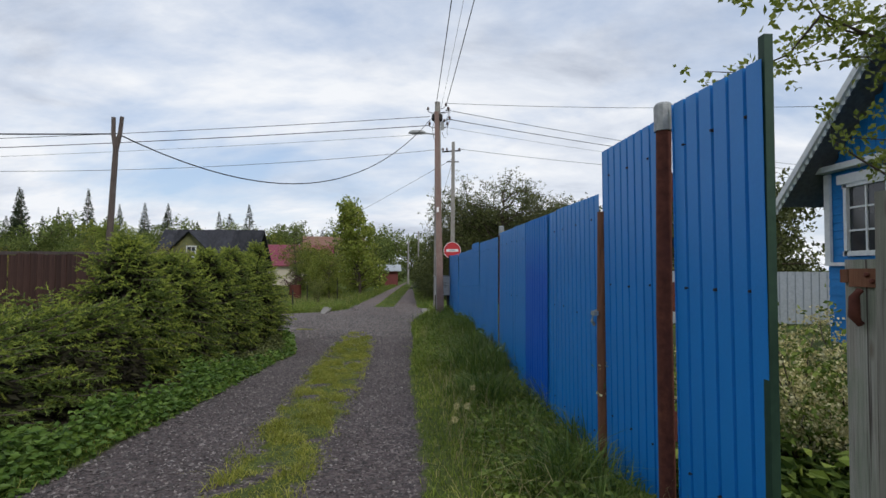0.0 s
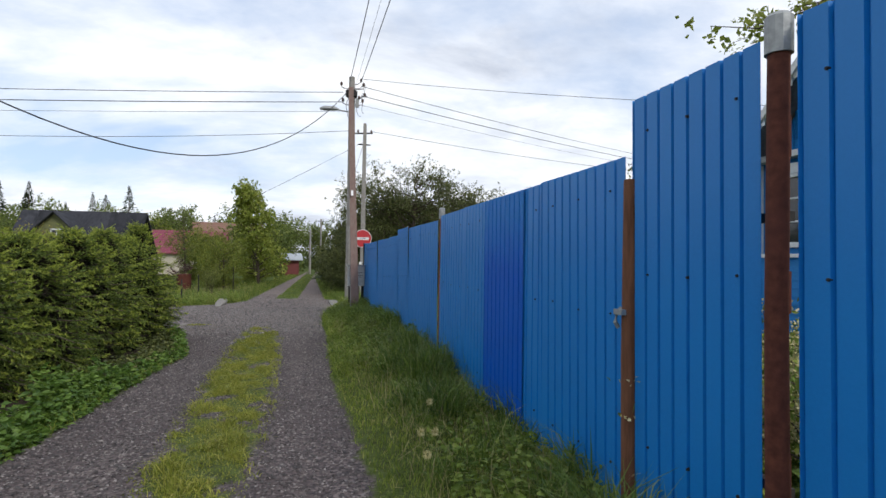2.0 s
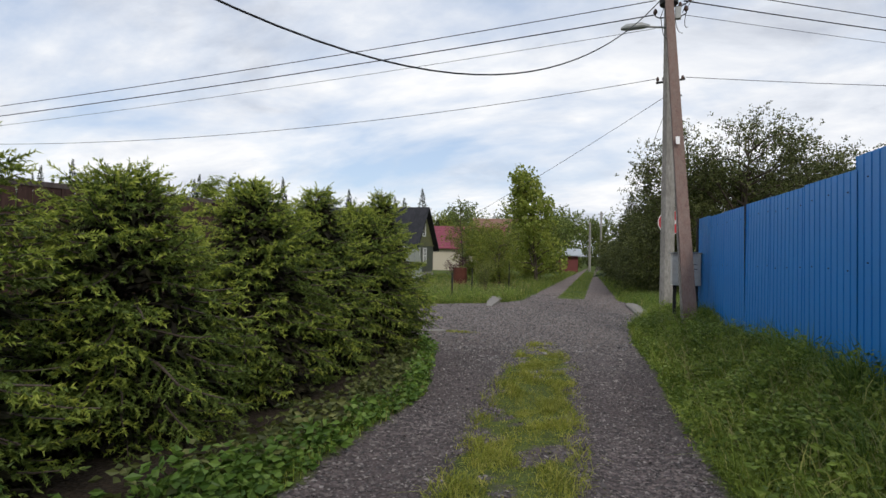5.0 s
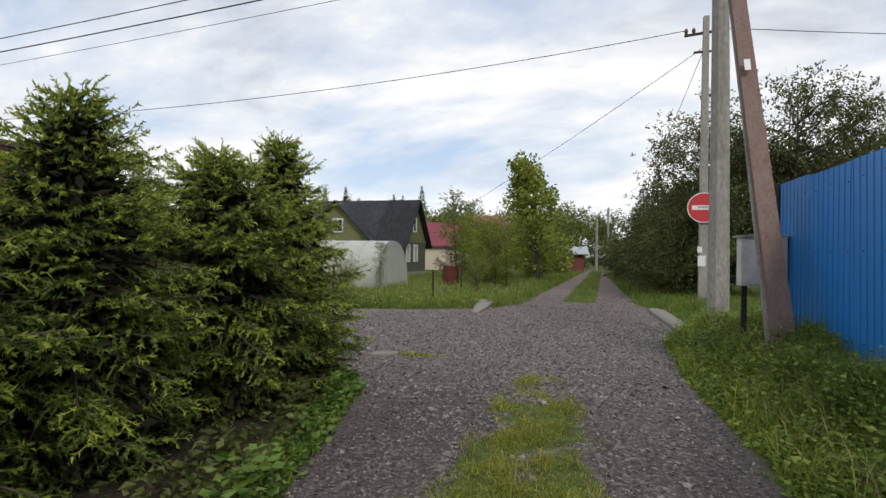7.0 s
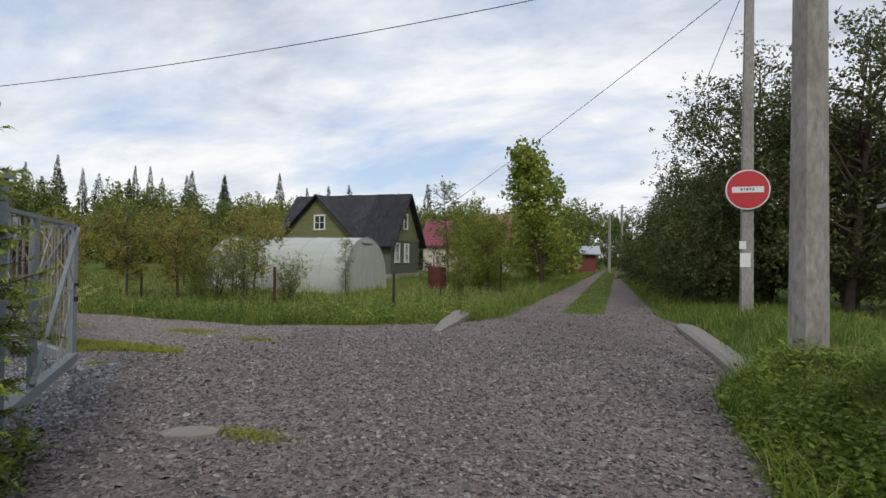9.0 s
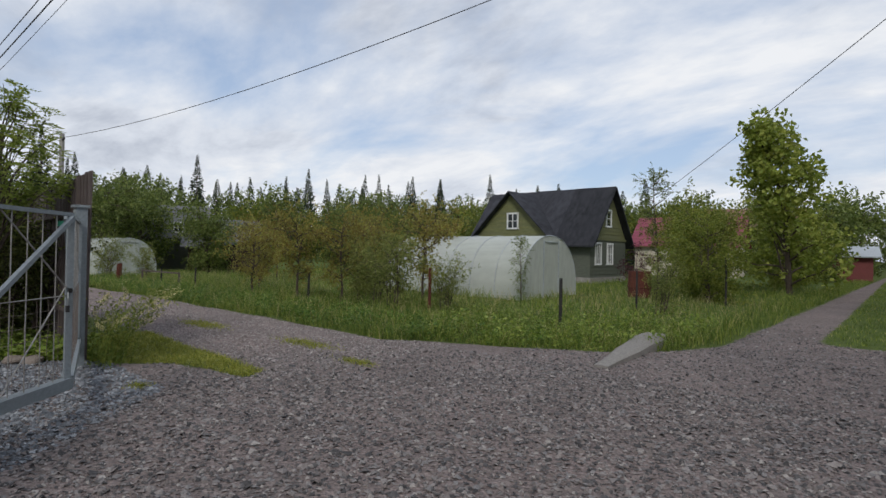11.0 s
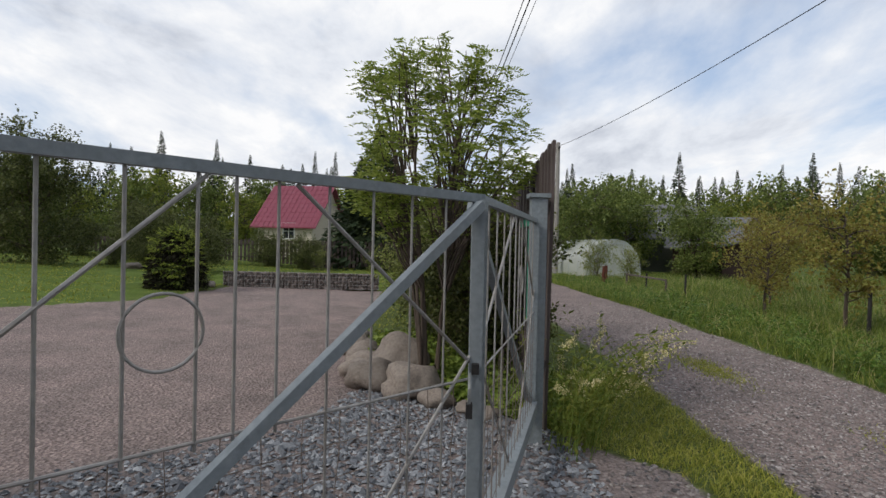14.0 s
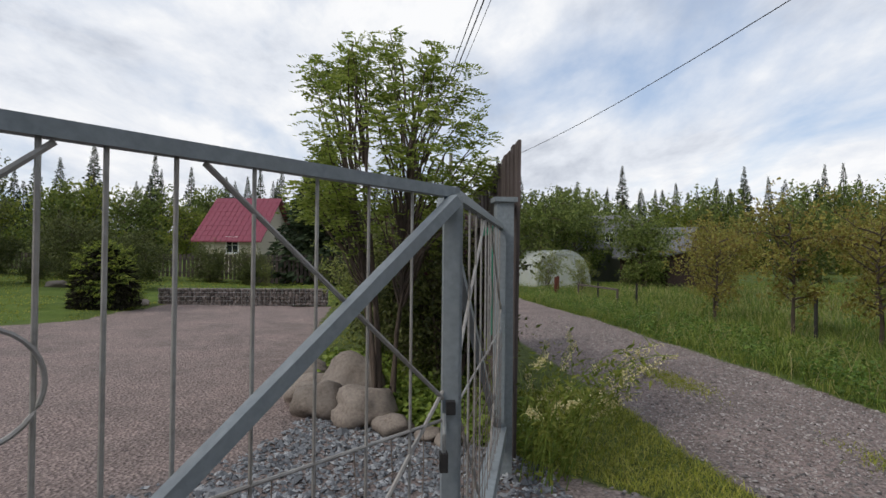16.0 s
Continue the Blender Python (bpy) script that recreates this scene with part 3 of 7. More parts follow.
def spaced(lo, hi, step, reach):
    mid = np.arange(lo, hi + step, step)
    grow = [step]
    while sum(grow) < reach:
        grow.append(grow[-1] * 1.22)
    out = np.cumsum(grow)
    return np.concatenate([lo - out[::-1], mid, mid[-1] + out])


def build_ground():
    xs, ys = spaced(-27, 4, 0.16, 1500), spaced(-5, 32, 0.16, 1500)
    X, Y = np.meshgrid(xs, ys, indexing="ij")
    Z = land(X, Y)
    nx, ny = X.shape
    idx = np.arange(nx * ny).reshape(nx, ny)
    f = np.stack([idx[:-1, :-1], idx[1:, :-1], idx[1:, 1:], idx[:-1, 1:]], -1).reshape(-1, 4)
    mb = MB().add(np.stack([X, Y, Z], -1), f)
    me = mb.mesh("ground", M["ground"], True)
    lawn = np.maximum(smoothstep(-19.8, -20.6, X) + smoothstep(12, 10.5, Y) * (X < -6), 0) * (Y < 18)
    lawn = np.maximum(lawn, (Y > 22) * 0.45)
    pale = np.maximum((X < -4.8) * (Y < 19) * smoothstep(-0.2, 0.4, np.interp(Y, [14, 15, 15.8, 16.5, 17, 18], [-7.2, -7.7, -8.3, -8.9, -10.4, -11]) - X), 0.55 * smoothstep(14.5, 17.5, Y) * (Y > 14))
    pale = np.maximum(pale, 0.8 * smoothstep(19.4, 20, Y) * smoothstep(-6.5, -8.5, X))
    track = smoothstep(17.5, 12.0, Y + 0.6 * np.sin(X * 2.3) + 0.3 * np.sin(X * 5.1 + Y * 3)) * (X > -4)
    # Strip below the spruces that takes the litter colour darkened for shade.
    litter_shade = smoothstep(-6.5, -6.3, X) * smoothstep(-0.3, -0.55, X - left_edge(Y)) * smoothstep(16.4, 15.8, Y)
    for name, val in (("track", track), ("litter_shade", litter_shade), ("gravel", gravel_mask(X, Y)), ("lawn", np.clip(lawn, 0, 1)), ("pale", np.clip(pale, 0, 1))):
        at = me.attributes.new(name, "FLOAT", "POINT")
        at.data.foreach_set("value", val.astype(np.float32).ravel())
    ob = new("ground", me)
    tagged(ob, "gravel lane and turning place between green verges", "ground", kind="structure")


build_ground()


# ---- blue sheet fence ----
def corrugated(width, z0, z1, pitch=0.115, depth=0.018):
    """One profiled sheet: its width along x, from z0 to z1 at either end, 1 mm thick with a folded look."""
    mb = MB()
    n = max(1, round(width / pitch))
    pts = []
    for i in range(n):
        a = i * width / n
        p = width / n
        pts += [(a, depth), (a + p * 0.80, depth), (a + p * 0.84, 0), (a + p * 0.95, 0)]
    pts.append((width, depth))
    k = len(pts)
    v = []
    for side in (0.0, 0.002):
        for zz in (0, 1):
            for x, d in pts:
                lo, hi = z0[0] + (z0[1] - z0[0]) * x / width, z1[0] + (z1[1] - z1[0]) * x / width
                v.append((x, d + side, hi if zz else lo))
    f = [(i, i + 1, k + i + 1, k + i) for i in range(k - 1)] + [(2 * k + i + 1, 2 * k + i, 3 * k + i, 3 * k + i + 1) for i in range(k - 1)]
    f += [(k + i, k + i + 1, 3 * k + i + 1, 3 * k + i) for i in range(k - 1)]
    return mb.add(v, f)


def fence_place(y0, y1):
    """The pose whose x runs along the fence from y0 to y1; its y points away from the lane."""
    a = math.degrees(math.atan2(y1 - y0, fence_x(y1) - fence_x(y0)))
    return pose(fence_x(y0), y0, 0, 0, 0, a)


def build_blue_fence():
    fence = thing("sheet_fence", fence_x(9), 9, 0, "bright blue profiled steel sheet fence on rusty posts", "fence")
    inv = fence.matrix_basis.inverted()
    rng = random.Random(4)
    # y from, y to, bottom there, top there, lean, deep blue
    sheets = [(2.125, 2.86, 0.0, 0.0, 2.15, 2.185, 0, 0), (3.03, 3.9, 0.0, -0.16, 2.15, 2.155, 0, 0)]
    y = 3.95
    while y < 8.3:
        nxt = min(y + 1.09, 8.445)
        sheets.append((y, nxt, -0.18, -0.12, 1.855, 1.86 if y < 7 else 1.85, 1, 0))
        y = nxt
    tops = ((8.475, 9.6, 1.80), (9.6, 10.65, 1.81), (10.65, 11.7, 1.83), (11.7, 12.75, 1.72), (12.75, 13.8, 1.71), (13.8, 14.85, 1.72), (14.85, 15.9, 1.70), (15.9, 16.95, 1.70), (16.95, 17.85, 1.72))
    sheets += [(a, b, bank_z(a) - 0.05, bank_z(b) - 0.05, t, t, 0, 0) for a, b, t in tops]
    for a, b, la, lb, ha, hb, lean, deep in sheets:
        w = math.hypot(b - a, fence_x(b) - fence_x(a))
        ob = part("sheet", corrugated(w + (0.03 if lean or b > 9 else 0), (la, lb), (ha, hb)), M["fence_blue"], fence)
        m = fence_place(a, b) @ pose(0, 0.012 * rng.random(), 0, -0.6 + 1.2 * rng.random(), (0.5 if lean else 0.15) * (rng.random() - 0.5), 0)
        ob.matrix_basis = inv @ m @ pose(0, 0, 0)
        screws = MB()
        for row in (0.12, 0.55, 0.9):
            for i in range(3):
                x, z = w * (0.14 + 0.35 * i), la + (ha - la) * row + 0.03 * rng.random()
                screws.tube([(x, 0.012, z), (x, 0.028, z)], [0.009, 0.006], 6)
        part("screws", screws, M["iron"], ob)["kind"] = "stuff"
    deep = part("patch_sheet", corrugated(1.0, (-0.10, -0.16), (1.85, 1.85), 0.115, 0.018), M["fence_deep"], fence, "deep blue newer sheet")
    deep.matrix_basis = inv @ fence_place(5.42, 6.42) @ pose(0, 0.022, 0)
    posts = [("corner_post", 2.146, -0.008, -0.1, 2.25, "green_post", 0.045), ("post", 2.93, 0.05, -0.1, 2.14, "rust", 0.042), ("timber_post", 3.93, 0.02, -0.25, 1.72, "old_timber_post", 0.045), ("post", 8.46, -0.03, -0.15, 1.90, "old_timber_post", 0.035), ("post", 17.9, 0.03, -0.3, 1.74, "iron", 0.03)]
    for name, y, off, lo, hi, mat, r in posts:
        m = MB()
        if name == "corner_post":
            m.box((-0.008, 0.02, (lo + hi) / 2), (0.04, 0.036, hi - lo))
        else:
            m.tube([(0, 0, lo), (0.004, 0.006, (lo + hi) / 2), (0, 0, hi)], [r * 1.04, r, r * 0.96], 12)
        p = part(name, m, M[mat], fence, smooth=name != "corner_post")
        p.matrix_basis = inv @ fence_place(y, y + 1) @ pose(0, off, 0)
        if y in (2.93, 8.46):
            cap = MB().tube([(0, 0, hi - 0.08), (0, 0, hi + 0.06), (0, 0, hi + 0.075)], [r * 1.22, r * 1.22, r * 0.9], 12)
            c = part("post_cap", cap, M["cap_grey"], p, "weathered grey tin cap")
        if y == 2.93:
            for z in (0.45, 1.15, 1.75):
                part("bracket", MB().box((0.03, -0.045, z), (0.07, 0.02, 0.16)), M["rust"], p, "rusty welded plate")
    for z in (0.35, 1.45):
        r = part("rail", MB().bar((fence_x(8.5) + 0.07, 8.5, z), (fence_x(17.8) + 0.07, 17.8, z - 0.05), 0.04), M["iron"], fence)
        r.matrix_basis = inv
        r = part("rail", MB().bar((fence_x(3.0) + 0.08, 3.0, z), (fence_x(8.4) + 0.08, 8.4, z), 0.04), M["iron"], fence)
        r.matrix_basis = inv
    hasp = MB().tube([(0, 0, 0.05), (0, -0.03, 0.02), (0, -0.04, -0.03), (0, -0.02, -0.06)], [0.012] * 4, 6).box((0.03, -0.03, 0.03), (0.08, 0.03, 0.03))
    h = part("hasp", hasp, M["cap_grey"], fence, "small steel hasp")
    h.matrix_basis = inv @ fence_place(3.96, 4.96) @ pose(0, 0.06, 0.95) @ pose(0, 0, 0, 0, 0, 180)


build_blue_fence()


# ---- poles, wires, sign ----
def build_main_pole():
    x, y = 0.12, 19.75
    p = thing("power_pole", x, y, -0.3, "tall pale concrete power pole with a brown timber brace", "power pole")
    part("shaft", MB().tube([(0, 0, -0.2), (0, 0, 4), (-0.03, 0, 7.75)], [0.17, 0.14, 0.105], 8, 22.5), M["concrete"], p)
    b = MB().tube([(0.08, -3.3, 0.0), (0.0, -1.7, 3.75), (-0.06, -0.18, 7.3)], [0.15, 0.135, 0.115], 4, 45)
    e = MB().tube([(-0.03, -3.27, 0.0), (-0.06, -1.9, 3.2), (-0.085, -1.35, 4.45)], [0.05, 0.042, 0.03], 4, 45)
    part("brace_edge", e, M["concrete"], p, "pale bare concrete edge of the brace")
    part("brace", b, M["brace"], p, "slanting square brown brace pole")
    part("clamp", MB().tube([(-0.04, -0.1, 7.05), (-0.04, -0.1, 7.25)], [0.2, 0.2], 10), M["iron"], p)
    for i, (zz, dx) in enumerate(((7.35, -0.38), (7.35, 0.38), (6.8, -0.32), (6.8, 0.34))):
        arm = part("bracket", MB().tube([(0, 0, zz), (dx * 0.7, 0, zz), (dx, 0, zz + 0.05), (dx, 0, zz + 0.16)], [0.014] * 4, 6), M["iron"], p)
        part("insulator", MB().tube([(dx, 0, zz + 0.1), (dx, 0, zz + 0.14), (dx, 0, zz + 0.19), (dx, 0, zz + 0.22)], [0.03, 0.05, 0.04, 0.02], 8), M["porcelain"], arm)
    lamp = part("lamp_arm", MB().tube([(-0.05, -0.15, 6.5), (-0.5, -0.2, 6.55), (-0.95, -0.25, 6.5)], [0.024] * 3, 8), M["cap_grey"], p)
    head = MB().tube([(-0.45, -0.2, 6.56), (-0.62, -0.22, 6.58), (-0.95, -0.25, 6.56), (-1.08, -0.27, 6.53)], [0.03, 0.075, 0.08, 0.03], 10)
    part("lamp_head", head, M["cap_grey"], lamp, "pale grey street lamp head", True)
    for i, (dx, dz) in enumerate(((0.28, 7.62), (0.36, 7.48), (0.42, 7.15), (0.22, 7.05))):
        hook = part("bracket", MB().tube([(0.05, 0, dz - 0.12), (dx * 0.6, 0.02 * i, dz - 0.1), (dx, 0.03 * i, dz)], [0.012] * 3, 6), M["iron"], p)
        part("insulator", MB().tube([(dx, 0.03 * i, dz - 0.02), (dx, 0.03 * i, dz + 0.03), (dx, 0.03 * i, dz + 0.08), (dx, 0.03 * i, dz + 0.11)], [0.025, 0.045, 0.038, 0.018], 8), M["porcelain"], hook)
        sw = np.linspace(0, 1, 9)
        loop = [(dx + 0.1 * math.sin(4 * q + i), 0.05 * i, dz - 0.55 * q + 0.12 * math.sin(6 * q)) for q in sw]
        part("jumper_cable", MB().tube(loop, [0.008] * 9, 5, caps=False), M["wire"], p)
    part("fuse_box", MB().box((0.16, -0.05, 6.85), (0.12, 0.12, 0.26)), M["cap_grey"], p, "small grey steel box")
    part("lamp_cable", MB().tube([(-0.1, -0.16, 7.1), (-0.22, -0.18, 6.75), (-0.16, -0.17, 6.35), (-0.06, -0.16, 6.2)], [0.009] * 4, 5, caps=False), M["wire"], p)
    lab = part("notice", MB().box((-0.02, -1.98, 3.55), (0.07, 0.012, 0.18), Matrix.Rotation(radians(-25), 4, "X")), M["sign_white"], p, "peeling white paper notice")
    return p


def build_second_pole():
    x, y = 0.9, 26.85
    p = thing("power_pole", x, y, -0.4, "slim concrete power pole that carries a road sign", "power pole")
    part("shaft", MB().tube([(0, 0, -0.2), (0, 0, 4), (0.02, 0, 8.05)], [0.165, 0.14, 0.105], 4, 45), M["concrete"], p)
    part("crossarm", MB().bar((-0.55, 0, 7.55), (0.4, 0, 7.62), 0.06), M["iron"], p)
    part("crossarm", MB().bar((-0.3, 0, 7.05), (0.3, 0, 7.05), 0.05), M["iron"], p)
    for dx in (-0.5, -0.3, 0.32):
        part("insulator", MB().tube([(dx, 0, 7.6), (dx, 0, 7.66), (dx, 0, 7.72), (dx, 0, 7.76)], [0.03, 0.055, 0.045, 0.02], 8), M["porcelain"], p)
    part("notice", MB().box((-0.05, -0.125, 1.1), (0.2, 0.01, 0.3)), M["sign_white"], p, "torn paper notice")
    part("notice", MB().box((-0.1, -0.125, 1.42), (0.13, 0.01, 0.17)), M["sign_white"], p, "torn paper notice")
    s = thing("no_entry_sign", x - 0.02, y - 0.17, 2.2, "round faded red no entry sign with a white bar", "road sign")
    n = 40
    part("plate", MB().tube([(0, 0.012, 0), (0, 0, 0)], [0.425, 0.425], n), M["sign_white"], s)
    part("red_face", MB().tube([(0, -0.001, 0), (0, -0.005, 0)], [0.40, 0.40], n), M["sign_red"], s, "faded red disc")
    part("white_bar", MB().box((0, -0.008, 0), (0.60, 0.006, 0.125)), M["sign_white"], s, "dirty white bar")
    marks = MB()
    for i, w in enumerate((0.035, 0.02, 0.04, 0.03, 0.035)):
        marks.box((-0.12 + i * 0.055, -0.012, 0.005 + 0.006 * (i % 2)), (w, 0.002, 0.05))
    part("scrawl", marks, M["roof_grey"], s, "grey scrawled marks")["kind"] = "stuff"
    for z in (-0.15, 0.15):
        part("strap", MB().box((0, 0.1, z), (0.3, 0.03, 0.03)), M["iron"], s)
    return p


def build_meter_cabinet():
    c = thing("meter_cabinet", 0.25, 17.65, -0.28, "white metal meter cabinet on dark legs", "cabinet")
    part("body", MB().box((0, 0, 1.02), (0.5, 0.26, 0.6)), M["cabinet"], c)
    part("roof", MB().prism([(-0.29, 1.32), (0.29, 1.32), (0.29, 1.34), (0, 1.37), (-0.29, 1.34)], -0.17, 0.17), M["cap_grey"], c)
    d = part("door", MB().box((-0.01, -0.136, 1.02), (0.46, 0.012, 0.55)), M["cabinet"], c)
    lines = MB()
    for i, w in enumerate((0.2, 0.12, 0.22, 0.16)):
        lines.box((0.08 - 0.02 * (i % 2), -0.144, 1.12 - i * 0.045), (w, 0.003, 0.016))
    part("lettering", lines, M["roof_grey"], d, "illegible grey lettering")
    for dx in (-0.19, 0.19):
        part("leg", MB().box((dx, 0, 0.36), (0.06, 0.06, 0.75)), M["iron"], c)
    return c


def wire(a, b, sag, r=0.011, name="overhead_wire", label="thin black overhead wire slung between poles"):
    a, b = np.array(a, float), np.array(b, float)
    k = 28
    t = np.linspace(0, 1, k)[:, None]
    pts = a + (b - a) * t
    pts[:, 2] -= (4 * sag * t * (1 - t))[:, 0]
    ob = part(name, MB().tube(pts, [r] * k, 5), M["wire"])
    tagged(ob, label, "wire", "overhead wires")
    return ob


def build_fork_pole():
    p = thing("forked_pole", -5.42, 9.1, -0.5, "thin weathered tree trunk pole with a forked top", "pole")
    part("trunk", MB().tube([(-0.1, 0, 0), (-0.05, 0, 1.6), (0.0, 0.02, 3.0), (0.05, 0, 3.85)], [0.06, 0.055, 0.048, 0.042], 10), M["bare_pole"], p, smooth=True)
    part("fork", MB().tube([(0.05, 0, 3.8), (0.0, 0, 4.05), (0.0, 0, 4.33)], [0.045, 0.035, 0.034], 8), M["bare_pole"], p, smooth=True)
    part("fork", MB().tube([(0.05, 0, 3.8), (0.11, 0, 4.05), (0.14, 0, 4.34)], [0.045, 0.035, 0.032], 8), M["bare_pole"], p, smooth=True)


main_pole = build_main_pole()
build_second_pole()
build_meter_cabinet()
build_fork_pole()
PT, P2 = (0.1, 19.7), (0.9, 26.85)
for dx, zz, far in ((-0.05, 7.4, 1.5), (0.3, 7.3, 2.4)):
    wire((PT[0] + dx, PT[1], zz), (far, -22, 7.4), 0.6)
wire((PT[0] + 0.1, PT[1], 7.1), (1.9, -22, 7.2), 0.6, 0.004)
for zz, za, r in ((7.05, 6.3, 0.011), (6.72, 6.0, 0.014), (6.4, 5.5, 0.006)):
    wire((PT[0] - 0.3, PT[1], zz - 0.15), (-36, 18.6, zz - 1.9), 0.3, r)
    wire((PT[0] + 0.3, PT[1], zz + 0.1), (30, 38.5, zz + 1.6), 0.3, r)
wire((PT[0] + 0.3, PT[1], 7.4), (24, 9, 5.2), 0.5, 0.008)
wire((P2[0] - 0.5, P2[1], 7.3), (-32.2, 23.5, 5.8), 0.75, 0.011)
wire((P2[0] + 0.3, P2[1], 7.3), (30, 33.5, 7.0), 0.4, 0.011)
wire((P2[0], P2[1], 6.8), (-9.5, 37.5, 3.0), 0.1, 0.009)
wire((P2[0], P2[1], 6.8), (-0.6, 45, 3.0), 0.15, 0.009)
wire((-5.35, 9.1, 3.55), (PT[0] - 0.1, PT[1], 7.0), 1.6, 0.012)
wire((-5.4, 9.1, 3.55), (-22, 6.0, 3.7), 0.3, 0.012)


# ---- entrance gate ----
C0 = np.array((-6.80, 17.72, 0.0))
DB = np.array((1.05, -1.09, 0.0)) / math.hypot(1.05, 1.09)
DA = np.array((-1.95, 0.56, 0.0)) / math.hypot(1.95, 0.56)


def build_leaf(d, length, label, tail):
    """A gate leaf from the meeting corner; s runs along it."""
    g = thing("gate_leaf", C0[0], C0[1], land(C0[0], C0[1]).item(), label, "gate", "entrance gate")
    base = -g.matrix_basis.translation.z

    def P(s, z, off=0.0):
        return (d[0] * s - d[1] * off, d[1] * s + d[0] * off, z + base)

    end = length
    reach = end + (0.9 if tail else 0)
    part("top_rail", MB().bar(P(-0.02 if tail else 0.05, 0.955), P(reach, 0.965), 0.029), M["gate_grey"], g)
    part("stile", MB().bar(P(0.0 if tail else 0.07, 0.95), P(0.0 if tail else 0.07, -0.38), 0.045 if tail else 0.04), M["gate_grey"], g)
    part("stile", MB().bar(P(end, 0.95), P(end, -0.34), 0.045), M["gate_grey"], g)
    beam = MB().bar(P(-0.01 if tail else 0.06, -0.37), P(reach, -0.345), 0.085)
    part("bottom_beam", beam, M["gate_grey"], g)
    part("brace", MB().bar(P(0.02, 0.93, 0.03), P(end + (0.12 if tail else 0), -0.29, 0.03), 0.032), M["gate_grey"], g)
    part("thin_brace", MB().tube([P(0.94 / 1.53 * end, 0.94), P(end, 0.41)], [0.006] * 2, 6), M["gate_rod"], g)
    part("thin_brace", MB().tube([P(0.71 / 1.53 * end, 0.94), P(0.03, 0.38)], [0.006] * 2, 6), M["gate_rod"], g)
    part("thin_brace", MB().tube([P(0.03, 0.40), P(0.45 * end, -0.32)], [0.006] * 2, 6), M["gate_rod"], g)
    part("thin_brace", MB().tube([P(reach, 0.50), P(0.62 * end, -0.3)], [0.006] * 2, 6), M["gate_rod"], g)
    part("mid_rail", MB().tube([P(0.02, 0.32), P(reach, 0.325)], [0.0045] * 2, 6), M["gate_rod"], g)
    stops = [0.16, 0.31, 0.46, 0.61, 0.76, 0.87, 0.96, 1.11, 1.26, 1.41, 1.66, 1.81, 1.96, 2.11, 2.26]
    scale = 1.0 if tail else end / 1.53
    for s in stops:
        if s * scale < reach - 0.03 and abs(s * scale - end) > 0.05:
            part("bar", MB().tube([P(s * scale, 0.95), P(s * scale, -0.33 if s in (0.16, 0.31, 0.46, 0.61, 1.66) else 0.30)], [0.0044] * 2, 6), M["gate_rod"], g)
    ring = [P(1.035 * scale + 0.086 * math.cos(a), 0.585 + 0.086 * math.sin(a), 0.012) for a in np.linspace(0, 2 * math.pi, 33)]
    part("ring", MB().tube(ring, [0.0042] * 33, 6, caps=False), M["gate_rod"], g, "round steel ring")
    net, rng = MB(), random.Random(3)
    zs = (0.22, 0.12, 0.02, -0.08, -0.18, -0.27)
    for z in zs:
        pts = [P(s, z + rng.uniform(-0.006, 0.006), -0.012) for s in np.linspace(0.1, reach - 0.05, 14)]
        net.tube(pts, [0.0015] * 14, 4, caps=False)
    s = 0.1
    while s < reach - 0.05:
        pts = [P(s + rng.uniform(-0.01, 0.01), z, -0.012) for z in (0.32, 0.2, 0.08, -0.04, -0.16, -0.31)]
        net.tube(pts, [0.0015] * 6, 4, caps=False)
        s += 0.115
    part("wire_mesh", net, M["rusty_wire"], g, "thin rusty wire mesh")
    return g


leaf_b = build_leaf(DB, 1.53, "grey welded steel gate leaf with a thick diagonal brace", True)
leaf_a = build_leaf(DA, 1.95, "grey welded steel gate leaf hung on a post", False)
lk = thing("padlock", C0[0] + 0.03 * DB[0], C0[1] + 0.03 * DB[1], 0.30, "rusty brown padlock and bolt on the gate", "padlock")
part("bolt_plate", MB().box((0.02, 0.02, 0.06), (0.025, 0.025, 0.035)), M["iron"], lk)
part("shackle", MB().tube([(0.04, 0, 0.05), (0.055, 0, -0.0), (0.04, 0, -0.06)], [0.006] * 3, 6), M["cap_grey"], lk)
part("lock_body", MB().box((0.04, 0, -0.08), (0.03, 0.022, 0.05)), M["iron"], lk)

gp = thing("gate_post", -8.76, 18.29, -0.62, "square grey steel gate post with a flat cap", "gate post")
part("post", MB().box((0, 0, 0.86), (0.11, 0.11, 1.78)), M["gate_grey"], gp)
part("cap", MB().box((0, 0, 1.765), (0.15, 0.15, 0.03)), M["gate_grey"], gp)
for z in (0.35, 1.25):
    part("hinge", MB().tube([(0.07, -0.03, z), (0.07, -0.03, z + 0.1)], [0.02, 0.02], 8), M["gate_grey"], gp)
gp2 = thing("gate_post", C0[0] + 2.5 * DB[0], C0[1] + 2.5 * DB[1], -0.62, "square grey steel gate post beside the spruces", "gate post")
part("post", MB().box((0, 0, 0.86), (0.11, 0.11, 1.78)), M["gate_grey"], gp2)
part("cap", MB().box((0, 0, 1.765), (0.15, 0.15, 0.03)), M["gate_grey"], gp2)


